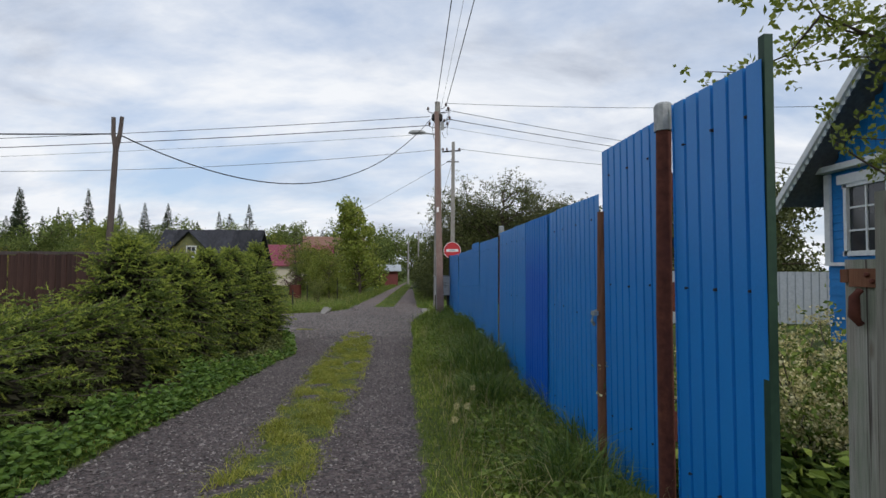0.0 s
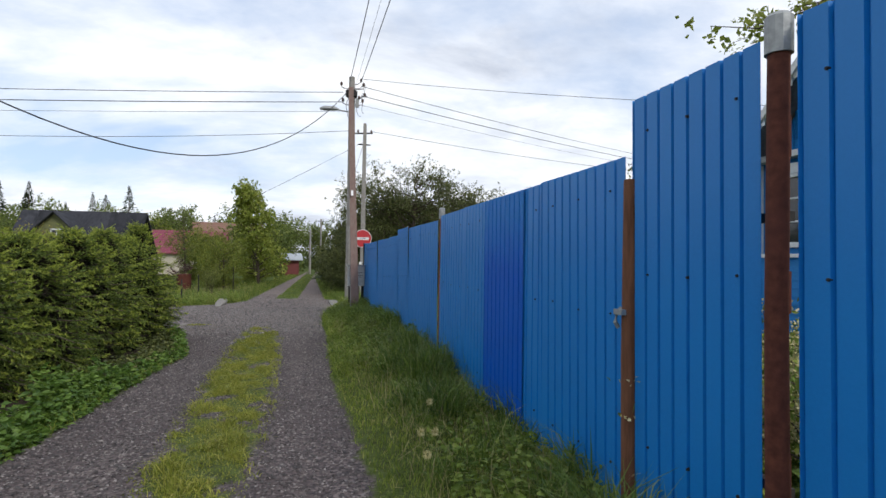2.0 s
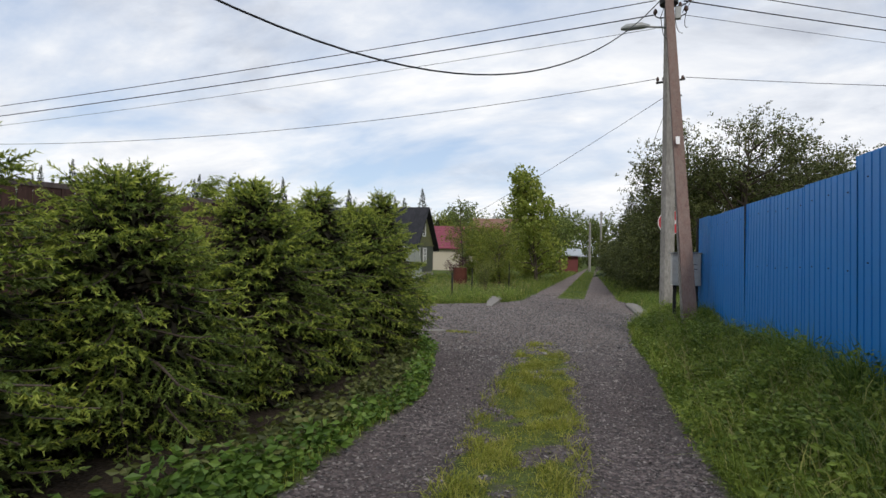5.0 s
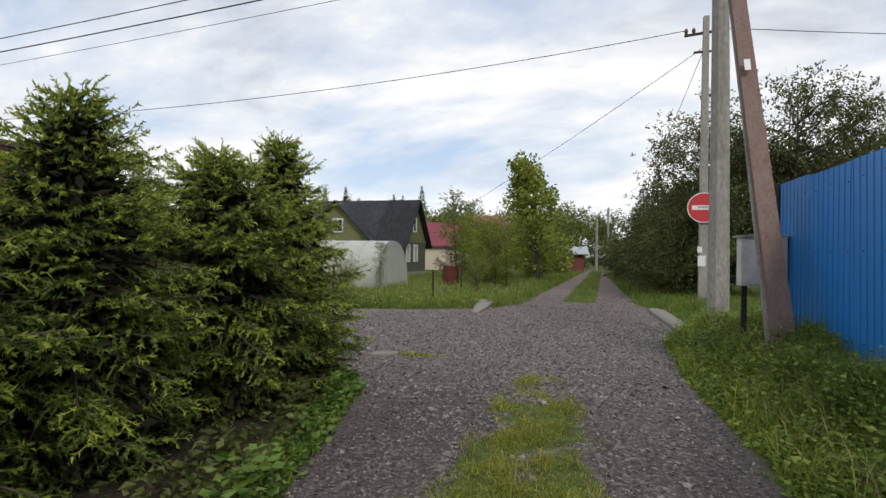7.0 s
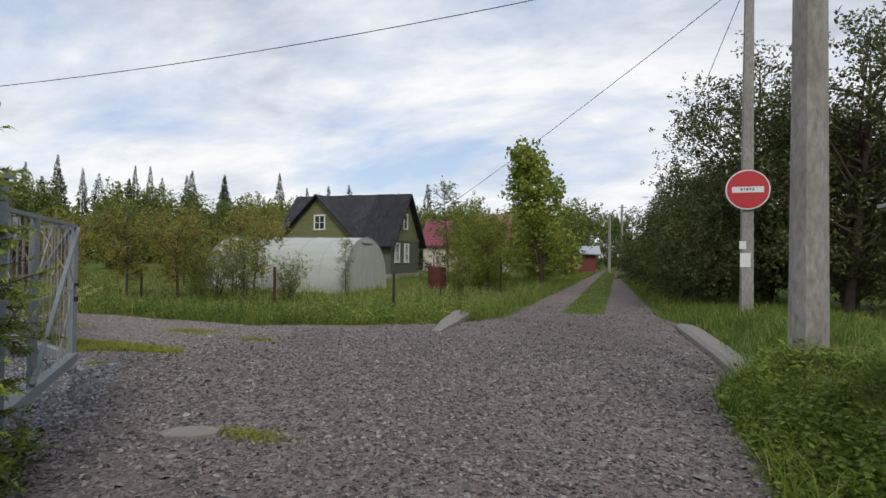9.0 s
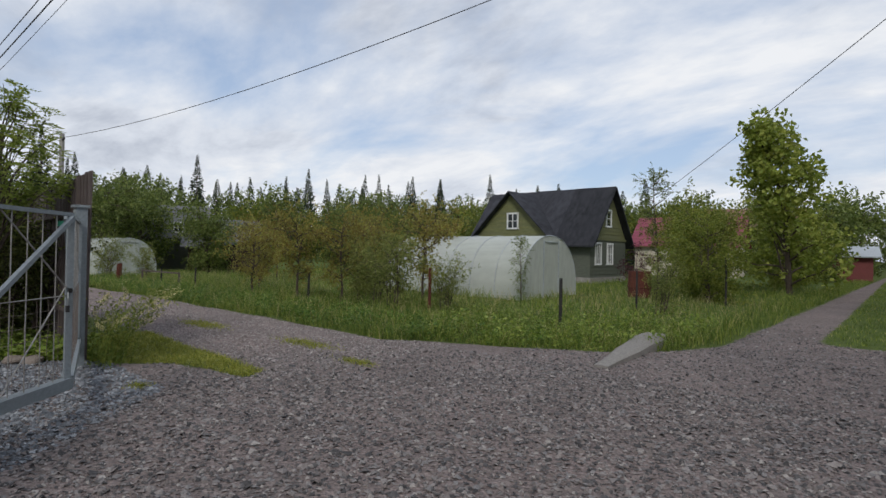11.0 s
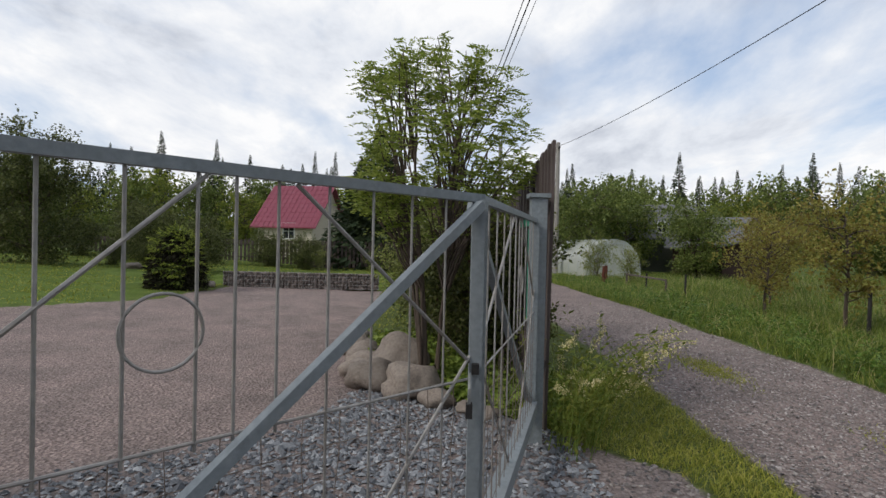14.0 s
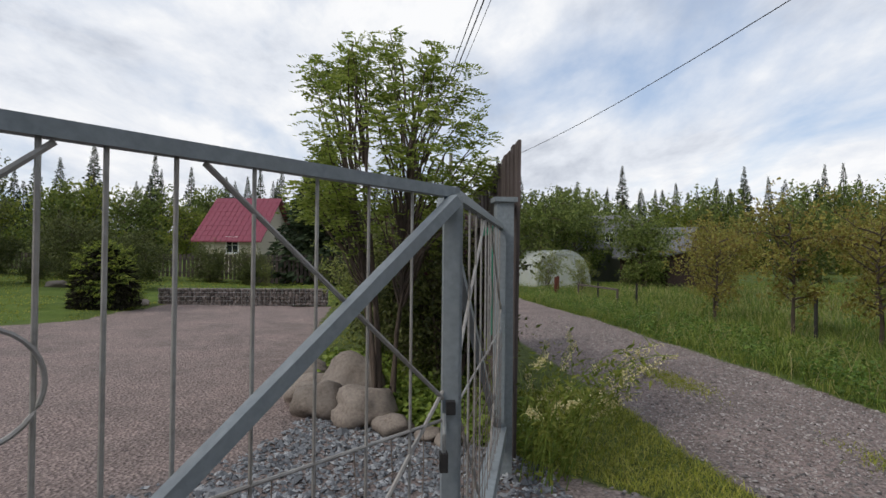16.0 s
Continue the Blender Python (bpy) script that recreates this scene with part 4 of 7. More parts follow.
# ---- plank fences ----
def plank_fence(name, label, pts, tops, w, mat, group="", gap=0.012, low=0.05, rail_mat=None, seed=1, lowest=None):
    """Upright boards along a broken line, each board a part."""
    rng = random.Random(seed)
    x0, y0 = pts[0]
    f = thing(name, x0, y0, 0, label, "fence", group)
    for (xa, ya), (xb, yb), ta, tb in zip(pts, pts[1:], tops, tops[1:]):
        ln = math.hypot(xb - xa, yb - ya)
        ang = math.degrees(math.atan2(yb - ya, xb - xa))
        k = max(1, int(ln / (w + gap)))
        meshes = {}
        for i in range(k):
            t = (i + 0.5) / k
            x, y = xa + (xb - xa) * t, ya + (yb - ya) * t
            g = float(land(x, y)) if lowest is None else lowest
            h = ta + (tb - ta) * t - g + rng.uniform(-0.012, 0.012)
            key = round(h / 0.02)
            if key not in meshes:
                hh = key * 0.02
                mb = MB().box((0, 0, (hh + low) / 2), (w, 0.022, hh - low))
                meshes[key] = mb.mesh("board", M[mat])
            b = part("board", meshes[key], None, f)
            b.matrix_basis = pose(x - x0, y - y0, g, rng.uniform(-0.5, 0.5), rng.uniform(-0.4, 0.4), ang + rng.uniform(-1, 1))
        n = Vector((-(yb - ya) / ln, (xb - xa) / ln))
        for q in (0.25, 0.8):
            za, zb = float(land(xa, ya)), float(land(xb, yb))
            a = (xa - x0 + n.x * 0.035, ya - y0 + n.y * 0.035, za + (ta - za) * q)
            b = (xb - x0 + n.x * 0.035, yb - y0 + n.y * 0.035, zb + (tb - zb) * q)
            part("rail", MB().bar(a, b, 0.045), M[rail_mat or mat], f)
    return f


plank_fence("plank_fence", "dark weathered grey plank fence with green patches", [(-8.86, 18.40), (-10.6, 18.5), (-13.5, 18.7)], [1.56, 1.52, 1.5], 0.115, "grey_plank", seed=2)
plank_fence("plank_fence", "brown stained plank fence behind the spruces", [(-6.35, -3.0), (-6.35, 7.0), (-6.4, 14.3)], [1.42, 1.46, 1.66], 0.13, "brown_plank", seed=3)
coping = part("coping", MB().bar((-6.35, -3, 1.44), (-6.37, 7.0, 1.48), 0.05).bar((-6.37, 7.0, 1.48), (-6.41, 14.3, 1.68), 0.05), M["grey_plank"])
tagged(coping, "flat grey timber rail capping the brown fence", "trim", kind="structure")
patch = thing("plastic_strips", -9.6, 18.33, 0, "torn green plastic strips on dark planks", "strips")
part("strip", MB().box((0, 0, 0.98), (0.5, 0.006, 0.06)), M["mesh_green"], patch)
part("strip", MB().box((0.22, 0, 0.55), (0.07, 0.006, 0.75)), M["mesh_green"], patch)

# fence of grey-green boards at the corner of the first garden
gf = thing("picket_gate", 1.42, 1.75, 0.0, "weathered grey-green timber garden gate with a rusty latch", "gate")
for y, w, lo, hi, off, lean in ((1.745, 0.135, -0.1, 1.335, 0.02, 0), (1.62, 0.115, 0.05, 1.545, -0.03, 0.6), (1.467, 0.127, 0.05, 1.555, -0.03, -0.4), (1.273, 0.14, 0.05, 1.545, -0.03, 0.2), (1.08, 0.12, 0.05, 1.55, -0.03, 0.3), (0.92, 0.12, 0.05, 1.54, -0.03, -0.2), (0.74, 0.13, 0.05, 1.55, -0.03, 0), (0.55, 0.12, 0.05, 1.55, -0.03, 0.3)):
    mb = MB().box((0, 0, (lo + hi) / 2), (0.025 if off < 0 else 0.09, w, hi - lo))
    b = part("board" if off < 0 else "timber_post", mb, M["grey_wood"], gf)
    b.matrix_basis = pose(off, y - 1.75, 0, lean, 0, 0)
for z in (1.23, 0.42):
    part("rail", MB().box((0.01, -0.72, z), (0.045, 1.45, 0.09)), M["grey_wood"], gf)
part("latch", MB().tube([(-0.04, -0.02, 1.235), (-0.06, -0.02, 1.21), (-0.062, -0.02, 1.15), (-0.04, -0.02, 1.125)], [0.012, 0.016, 0.018, 0.012], 8), M["rust"], gf, "rusty iron latch handle", smooth=True)
part("strap", MB().box((-0.032, -0.035, 1.275), (0.012, 0.13, 0.06)).box((-0.005, 0.055, 1.28), (0.06, 0.035, 0.045)), M["old_timber_post"], gf, "brown rusty strap over the post top")
for y, z in ((-0.05, 1.285), (-0.07, 1.265)):
    part("bolt", MB().tube([(-0.037, y, z), (-0.046, y, z), (-0.048, y, z)], [0.008, 0.008, 0.005], 8), M["rust"], gf)
for y, z in ((1.48, 1.44), (1.62, 1.24), (1.47, 1.25), (1.27, 1.24), (1.09, 1.23), (0.92, 1.23)):
    part("nail", MB().tube([(-0.04, y - 1.75, z), (-0.047, y - 1.75, z)], [0.006, 0.004], 7), M["rust"], gf)
rp = thing("pipe_post", 1.72, 1.66, 0.0, "rust red steel pipe post behind the garden gate", "post")
part("pipe", MB().tube([(0, 0, -0.2), (0, 0, 1.9)], [0.023, 0.023], 14), M["rust_red"], rp, smooth=True)
part("cap", MB().tube([(0, 0, 1.9), (0, 0, 1.915)], [0.032, 0.03], 14), M["rust"], rp)
part("crossbar", MB().bar((0, 0, 1.58), (0.0, -1.6, 1.55), 0.05), M["rust_red"], rp)
net = MB()
rr = random.Random(8)
for i in range(-42, 3):
    for sgn in (1, -1):
        pts = []
        for j in range(0, 15):
            z = 0.25 + j * 0.1
            y = i * 0.06 + sgn * (j * 0.1) * 0.62 + (0.87 if sgn < 0 else 0)
            if -1.6 <= y - 0.0 <= 0.05:
                pts.append((rr.uniform(-0.008, 0.008), y + rr.uniform(-0.008, 0.008), z + rr.uniform(-0.008, 0.008)))
        if len(pts) > 1:
            net.tube(pts, [0.0019] * len(pts), 4, caps=False)
cl = part("chain_link_net", net, M["mesh_green"])
cl.location = (1.60, 1.62, 0.0)
tagged(cl, "sagging green plastic-coated chain-link mesh", "wire mesh")


# ---- houses ----
def window(parent, w, h, m, panes=(2, 2), name="window", deep=0.05):
    win = part(name, MB().box((0, 0.02, 0), (w, 0.02, h)), M["glass_dark"], parent)
    win.matrix_basis = m
    fr, t = MB(), 0.07
    for dx, dz, sx, sz in ((-w / 2, 0, t, h + t), (w / 2, 0, t, h + t), (0, h / 2, w + t * 1.6, t * 1.2), (0, -h / 2, w + t * 1.8, t * 1.2)):
        fr.box((dx, -0.01, dz), (sx, deep, sz))
    part("window_frame", fr, M["white_trim"], win, "white painted frame")
    bars = MB()
    for i in range(1, panes[0]):
        bars.box((-w / 2 + w * i / panes[0], 0.002, 0), (0.035, 0.03, h))
    for i in range(1, panes[1]):
        bars.box((0, 0.004, -h / 2 + h * i / panes[1]), (w, 0.026, 0.03))
    if panes != (1, 1):
        part("glazing_bars", bars, M["white_trim"], win)
    return win


def boarded(mb, x0, x1, z0, z1, y, top=None, step=0.16, proud=0.015):
    """Horizontal weatherboards on a wall that faces -y; top(x) may cut them as a gable: (apex x, apex z, eave z)."""
    z = z0
    while z < z1 - 0.02:
        a, b = x0, x1
        if top:
            ax, az, ez = top
            if z > ez:
                q = (z + step - ez) / (az - ez)
                if q >= 1:
                    break
                a, b = x0 + (ax - x0) * q, x1 + (ax - x1) * q
        mb.add([(a, y - proud, z), (b, y - proud, z), (b, y - 0.002, z + step), (a, y - 0.002, z + step), (a, y + 0.01, z), (b, y + 0.01, z)], [(0, 1, 2, 3), (4, 5, 1, 0)])
        z += step
    return mb


def gable_roof(x0, x1, y0, y1, ez, az, over=0.35, thick=0.07, ax=None):
    """Two slabs over walls; the ridge runs along y."""
    out = []
    ax = (x0 + x1) / 2 if ax is None else ax
    for xe, sgn in ((x0, -1), (x1, 1)):
        slope = (az - ez) / abs(ax - xe)
        ex, ezz = xe + sgn * over, ez - slope * over
        o = [(ax, az), (ex, ezz), (ex, ezz + thick), (ax, az + thick)]
        if sgn > 0:
            o = o[::-1]
        out.append(MB().prism(o, y0 - over, y1 + over))
    return out


def build_green_house():
    h = thing("dacha_house", -17, 43, -0.62, "small olive-green wooden house with a steep black felt roof", "house")
    o = 0.62
    part("wall", MB().box((0, 0, (2.25) / 2), (6.2, 4.1, 2.25)), M["wall_grey_green"], h)
    # gable wall towards the lane
    ez, az, yh = 2.2, 4.85, 2.1
    g = MB().add([(3.1, -yh, ez), (3.1, yh, ez), (3.1, 0, az), (2.9, -yh, ez), (2.9, yh, ez), (2.9, 0, az)], [(0, 1, 2), (3, 5, 4)])
    part("gable", g, M["wall_green"], h)
    for i in range(24):
        z = 0.05 + i * 0.185
        half = 2.06 if z < ez else 2.06 * (az - z - 0.18) / (az - ez)
        if half > 0.1:
            part("board", MB().add([(3.125, -half, z), (3.125, half, z), (3.104, half, z + 0.185), (3.104, -half, z + 0.185), (3.1, -half, z), (3.1, half, z)], [(0, 1, 2, 3), (4, 5, 1, 0)]), M["wall_green" if z > ez else "wall_grey_green"], h)
    part("belt_board", MB().box((3.13, 0, 2.2), (0.03, 4.2, 0.12)), M["wall_green"], h)
    # cross gable towards the greenhouse
    cx, cw, caz = -1.2, 2.45, 4.62
    part("cross_gable", MB().prism([(cx - cw, 0.0), (cx + cw, 0.0), (cx + cw, ez), (cx, caz), (cx - cw, ez)], -2.55, -1.5), M["wall_green"], h)
    bd = boarded(MB(), cx - cw, cx + cw, 2.1, caz, -2.56, (cx, caz, ez), 0.18)
    part("cladding", bd, M["wall_green"], h)
    # roofs
    t = 0.08
    for sgn in (-1, 1):
        over = 0.35
        zz = ez - (az - ez) / yh * over
        out = [(0, az), (sgn * (yh + over), zz), (sgn * (yh + over), zz + t), (0, az + t)]
        edges = np.linspace(-4.4, 3.45, 8)
        for i, (xa, xb) in enumerate(zip(edges, edges[1:])):
            lift = 0.012 * (i % 2)
            v = [(x, y, z + lift * (j > 1)) for x in (xa, xb) for j, (y, z) in enumerate(out)]
            part("felt_strip", MB().add(v, [(0, 1, 2, 3), (7, 6, 5, 4), (0, 4, 5, 1), (1, 5, 6, 2), (2, 6, 7, 3), (3, 7, 4, 0)]), M["roof_dark"], h)
    for s in (-1, 1):
        over = 0.4
        zz = ez - (caz - ez) / cw * over
        out = [(cx, caz), (cx + s * (cw + over), zz), (cx + s * (cw + over), zz + t), (cx, caz + t)]
        part("dormer_slope", MB().prism(out if s < 0 else out[::-1], -2.95, 0.4), M["roof_dark"], h)
    for s in (-1, 1):
        part("bargeboard", MB().bar((3.47, s * (yh + 0.3), ez - 0.36), (3.47, 0, az + 0.02), 0.06), M["roof_dark"], h)
    window(h, 0.55, 0.85, pose(3.13, -0.1, 3.28, 0, 0, 90), (1, 2))
    for y in (-1.25, 0.1):
        window(h, 0.62, 1.05, pose(3.13, y, 1.45, 0, 0, 90), (3, 2))
    window(h, 0.66, 0.8, pose(cx + 0.1, -2.6, 3.12), (2, 2))
    for x in (cx - 1.0, cx + 1.2):
        window(h, 0.6, 0.9, pose(x, -2.6, 1.3), (2, 2))
    part("plinth", MB().box((0, 0, 0.12), (6.3, 4.2, 0.3)), M["concrete"], h)


def build_greenhouse(x, y, length, width, height, turn=0, label="arched greenhouse of milky polycarbonate sheets"):
    g = thing("greenhouse", x, y, float(land(x, y)), label, "greenhouse", turn=turn)
    n = 22
    a = np.linspace(0, np.pi, n)
    prof = [(width / 2 * math.cos(q), height * math.sin(q) ** 0.72) for q in a]
    k = max(2, round(length / 1.05))
    for i in range(k):
        x0, x1 = -length * i / k, -length * (i + 1) / k
        v = [(xx, p, z) for xx in (x0, x1 + 0.004) for p, z in prof]
        part("sheet", MB().add(v, [(j, j + 1, n + j + 1, n + j) for j in range(n - 1)]), M["polycarbonate"], g, smooth=True)
    for xx, nm in ((0.0, "end_wall"), (-length, "end_wall")):
        v = [(xx, p, z) for p, z in prof]
        part(nm, MB().add(v, [tuple(range(n))]), M["polycarbonate"], g)
    for i in range(k + 1):
        part("hoop", MB().tube([(-length * i / k, p * 1.004, z * 1.004) for p, z in prof], [0.014] * n, 5), M["galv"], g)
    part("door_frame", MB().bar((0.02, -0.45, 0), (0.02, -0.45, height * 0.92), 0.03).bar((0.02, 0.45, 0), (0.02, 0.45, height * 0.92), 0.03).bar((0.02, -0.45, height * 0.9), (0.02, 0.45, height * 0.9), 0.03), M["galv"], g)
    return g


def build_gabled(name, x, y, w, d, ez, az, wall, roof, label, turn=0, wins=(), group=""):
    """A plain gabled building, ridge along its local x, front towards local -y."""
    g = thing(name, x, y, float(land(x, y)) - 0.02, label, "house" if "house" in name else "shed", group, turn=turn)
    v = [(s * w / 2, q, z) for s in (-1, 1) for q, z in ((-d / 2, 0), (d / 2, 0), (d / 2, ez), (0, az), (-d / 2, ez))]
    part("wall", MB().add(v, [(0, 4, 9, 5), (1, 6, 7, 2)]).add(v, [(0, 1, 2, 3, 4), (9, 8, 7, 6, 5)]), M[wall], g)
    for s in (-1, 1):
        ov = 0.35
        zz = ez - (az - ez) / (d / 2) * ov
        out = [(0, az), (s * (d / 2 + ov), zz), (s * (d / 2 + ov), zz + 0.08), (0, az + 0.08)]
        vv = [(xx, q, z) for xx in (-w / 2 - 0.4, w / 2 + 0.4) for q, z in out]
        r = part("roof_slope", MB().add(vv, [(0, 1, 2, 3), (7, 6, 5, 4), (0, 4, 5, 1), (1, 5, 6, 2), (2, 6, 7, 3), (3, 7, 4, 0)]), M[roof], g)
        if "red" in roof or "brown" in roof:
            ribs = MB()
            k = int((w + 0.8) / 0.35)
            for i in range(k):
                xx = -w / 2 - 0.4 + (w + 0.8) * (i + 0.5) / k
                ribs.bar((xx, 0, az + 0.09), (xx, s * (d / 2 + ov), zz + 0.09), 0.03)
            for j in range(1, 9):
                q = j / 9
                ribs.bar((-w / 2 - 0.4, s * (d / 2 + ov) * q, az + 0.085 + (zz - az) * q), (w / 2 + 0.4, s * (d / 2 + ov) * q, az + 0.085 + (zz - az) * q), 0.02)
            part("tile_ribs", ribs, M[roof], r)
    for wx, wz, ww, wh in wins:
        window(g, ww, wh, pose(wx, -d / 2 - 0.03, wz), (2, 2))
    return g


def build_blue_house():
    h = thing("wooden_house", 7.0, 5.8, 0.05, "bright blue boarded wooden house with white carved window frames", "house", turn=-90)
    # local x runs along the front, local -y faces the lane
    ez, az, half = 2.95, 6.3, 3.65
    part("wall", MB().prism([(-half, 0), (half, 0), (half, ez), (0, az), (-half, ez)], 0, 6.0), M["wall_blue"], h)
    z = 0.25
    while z < ez - 0.1:
        part("board", MB().add([(-half, -0.02, z), (half, -0.02, z), (half, -0.003, z + 0.14), (-half, -0.003, z + 0.14), (-half, 0, z), (half, 0, z)], [(0, 1, 2, 3), (4, 5, 1, 0)]), M["wall_blue"], h)
        z += 0.14
    n = 46
    for i in range(n):
        x = -half + 2 * half * (i + 0.5) / n
        top = ez + (az - ez) * (1 - abs(x) / half) - 0.03
        if top - ez > 0.2:
            part("gable_board", MB().box((x, -0.03, (ez + 0.1 + top) / 2), (2 * half / n - 0.012, 0.02, top - ez - 0.1)), M["wall_blue"], h)
    part("cornice", MB().box((0, -0.1, ez + 0.05), (2 * half + 0.5, 0.2, 0.1)), M["white_trim"], h, "white cornice board")
    part("sill_board", MB().box((0, -0.05, 1.35), (2 * half, 0.07, 0.06)), M["white_trim"], h)
    for x in (-half + 0.06, -1.55, 1.55, half - 0.06):
        part("corner_board", MB().box((x, -0.05, 2.15), (0.13, 0.05, 1.55)), M["white_trim"], h)
    for s in (-1, 1):
        ov = 0.6
        zz = ez - (az - ez) / half * ov
        out = [(0, az + 0.03), (s * (half + ov), zz + 0.03), (s * (half + ov), zz + 0.11), (0, az + 0.11)]
        part("roof_slope", MB().prism(out if s > 0 else out[::-1], -0.55, 6.3), M["roof_grey"], h)
        barge = part("bargeboard", MB().bar((s * (half + ov), -0.58, zz - 0.02), (0, -0.58, az - 0.0), 0.11), M["white_trim"], h, "white carved bargeboard")
        teeth = MB()
        for i in range(40):
            q = (i + 0.5) / 40
            teeth.box((s * (half + ov) * q, -0.58, az + (zz - az) * q - 0.11), (0.07, 0.02, 0.1))
        part("fretwork", teeth, M["white_trim"], barge)
    for x in (-2.55, 0.0, 2.5):
        w = window(h, 1.2, 1.15, pose(x, -0.04, 2.1), (3, 3), deep=0.08)
        part("curtain", MB().box((-0.25, 0.05, 0.0), (0.5, 0.01, 1.0)), M["curtain"], w, "white net curtain")
        part("header", MB().box((0, -0.03, 0.68), (1.5, 0.08, 0.16)), M["white_trim"], w)
    window(h, 0.7, 0.8, pose(0, -0.06, 4.3), (2, 2))


build_green_house()
build_greenhouse(-10.5, 31.4, 5.8, 3.3, 1.95)
build_greenhouse(-29.5, 25.6, 4.5, 2.6, 1.75, 8, "far arched greenhouse of white polycarbonate")
build_blue_house()
build_gabled("country_house", -15.2, 60.5, 7, 5.5, 2.4, 4.45, "plaster", "roof_red", "cream house with a dark red metal tile roof", 8, [(1.5, 1.4, 0.8, 1.0)])
build_gabled("country_house", -14.5, 78, 8, 7, 4.0, 6.4, "plaster", "roof_brown", "cream house with a brown tiled roof behind trees", 15, [(0, 2.8, 0.9, 1.1)])
build_gabled("country_house", -43.5, 7.9, 3.8, 6, 2.2, 4.9, "plaster", "roof_red", "cream house with a bright red metal tile roof", 80, [(0.3, 1.7, 0.8, 1.0)])
build_gabled("garden_shed", -35, 32.8, 3.6, 3.0, 1.7, 3.1, "dark_shed", "roof_grey", "dark timber shed with a grey roof", 60)
build_gabled("garden_shed", -31.5, 31.8, 3.2, 2.4, 1.6, 1.85, "dark_shed", "roof_grey", "low dark shed with a flat roof", 5)
build_gabled("garden_house", -38, 31, 3.5, 4, 2.2, 4.0, "wall_grey_green", "roof_grey", "small grey wooden house with a steep roof", 75, [(0, 2.6, 0.5, 0.6)])
build_gabled("garden_shed", -5.3, 62, 2.0, 2.0, 1.8, 2.3, "rust_red", "galv", "small dark red shed beside the far lane", 10)
shf = plank_fence("picket_fence", "old grey picket fence along the far end of the lawn", [(-31, 17), (-31.5, 7), (-31, -4)], [0.75, 0.75, 0.75], 0.13, "grey_plank", gap=0.06, seed=9)
gal = part("galvanised_fence", corrugated(7.0, (0, 0), (1.35, 1.35), 0.2, 0.02), M["galv"])
gal.matrix_basis = pose(4.2, 14.2, -0.1, 0, 0, -4)
tagged(gal, "pale grey metal sheet fence across the garden", "fence")
chim = thing("flue_pipe", -8.7, 10.6, 0, "black metal flue pipe with a grey cap", "flue pipe")
part("pipe", MB().tube([(0, 0, -0.55), (0, 0, 2.55)], [0.075, 0.075], 14), M["iron"], chim, smooth=True)
part("cap", MB().tube([(0, 0, 2.5), (0, 0, 2.7)], [0.09, 0.09], 14), M["cap_grey"], chim, smooth=True)


# ---- plants ----
def wander(p, d, length, k, rng, bend=0.25, lift=0.0):
    """A crooked line of k+1 points."""
    pts = [np.array(p, float)]
    d = unit(np.array(d, float))
    for _ in range(k):
        d = unit(d + rng.normal(size=3) * bend + np.array((0, 0, lift)))
        pts.append(pts[-1] + d * length / k)
    return np.array(pts)


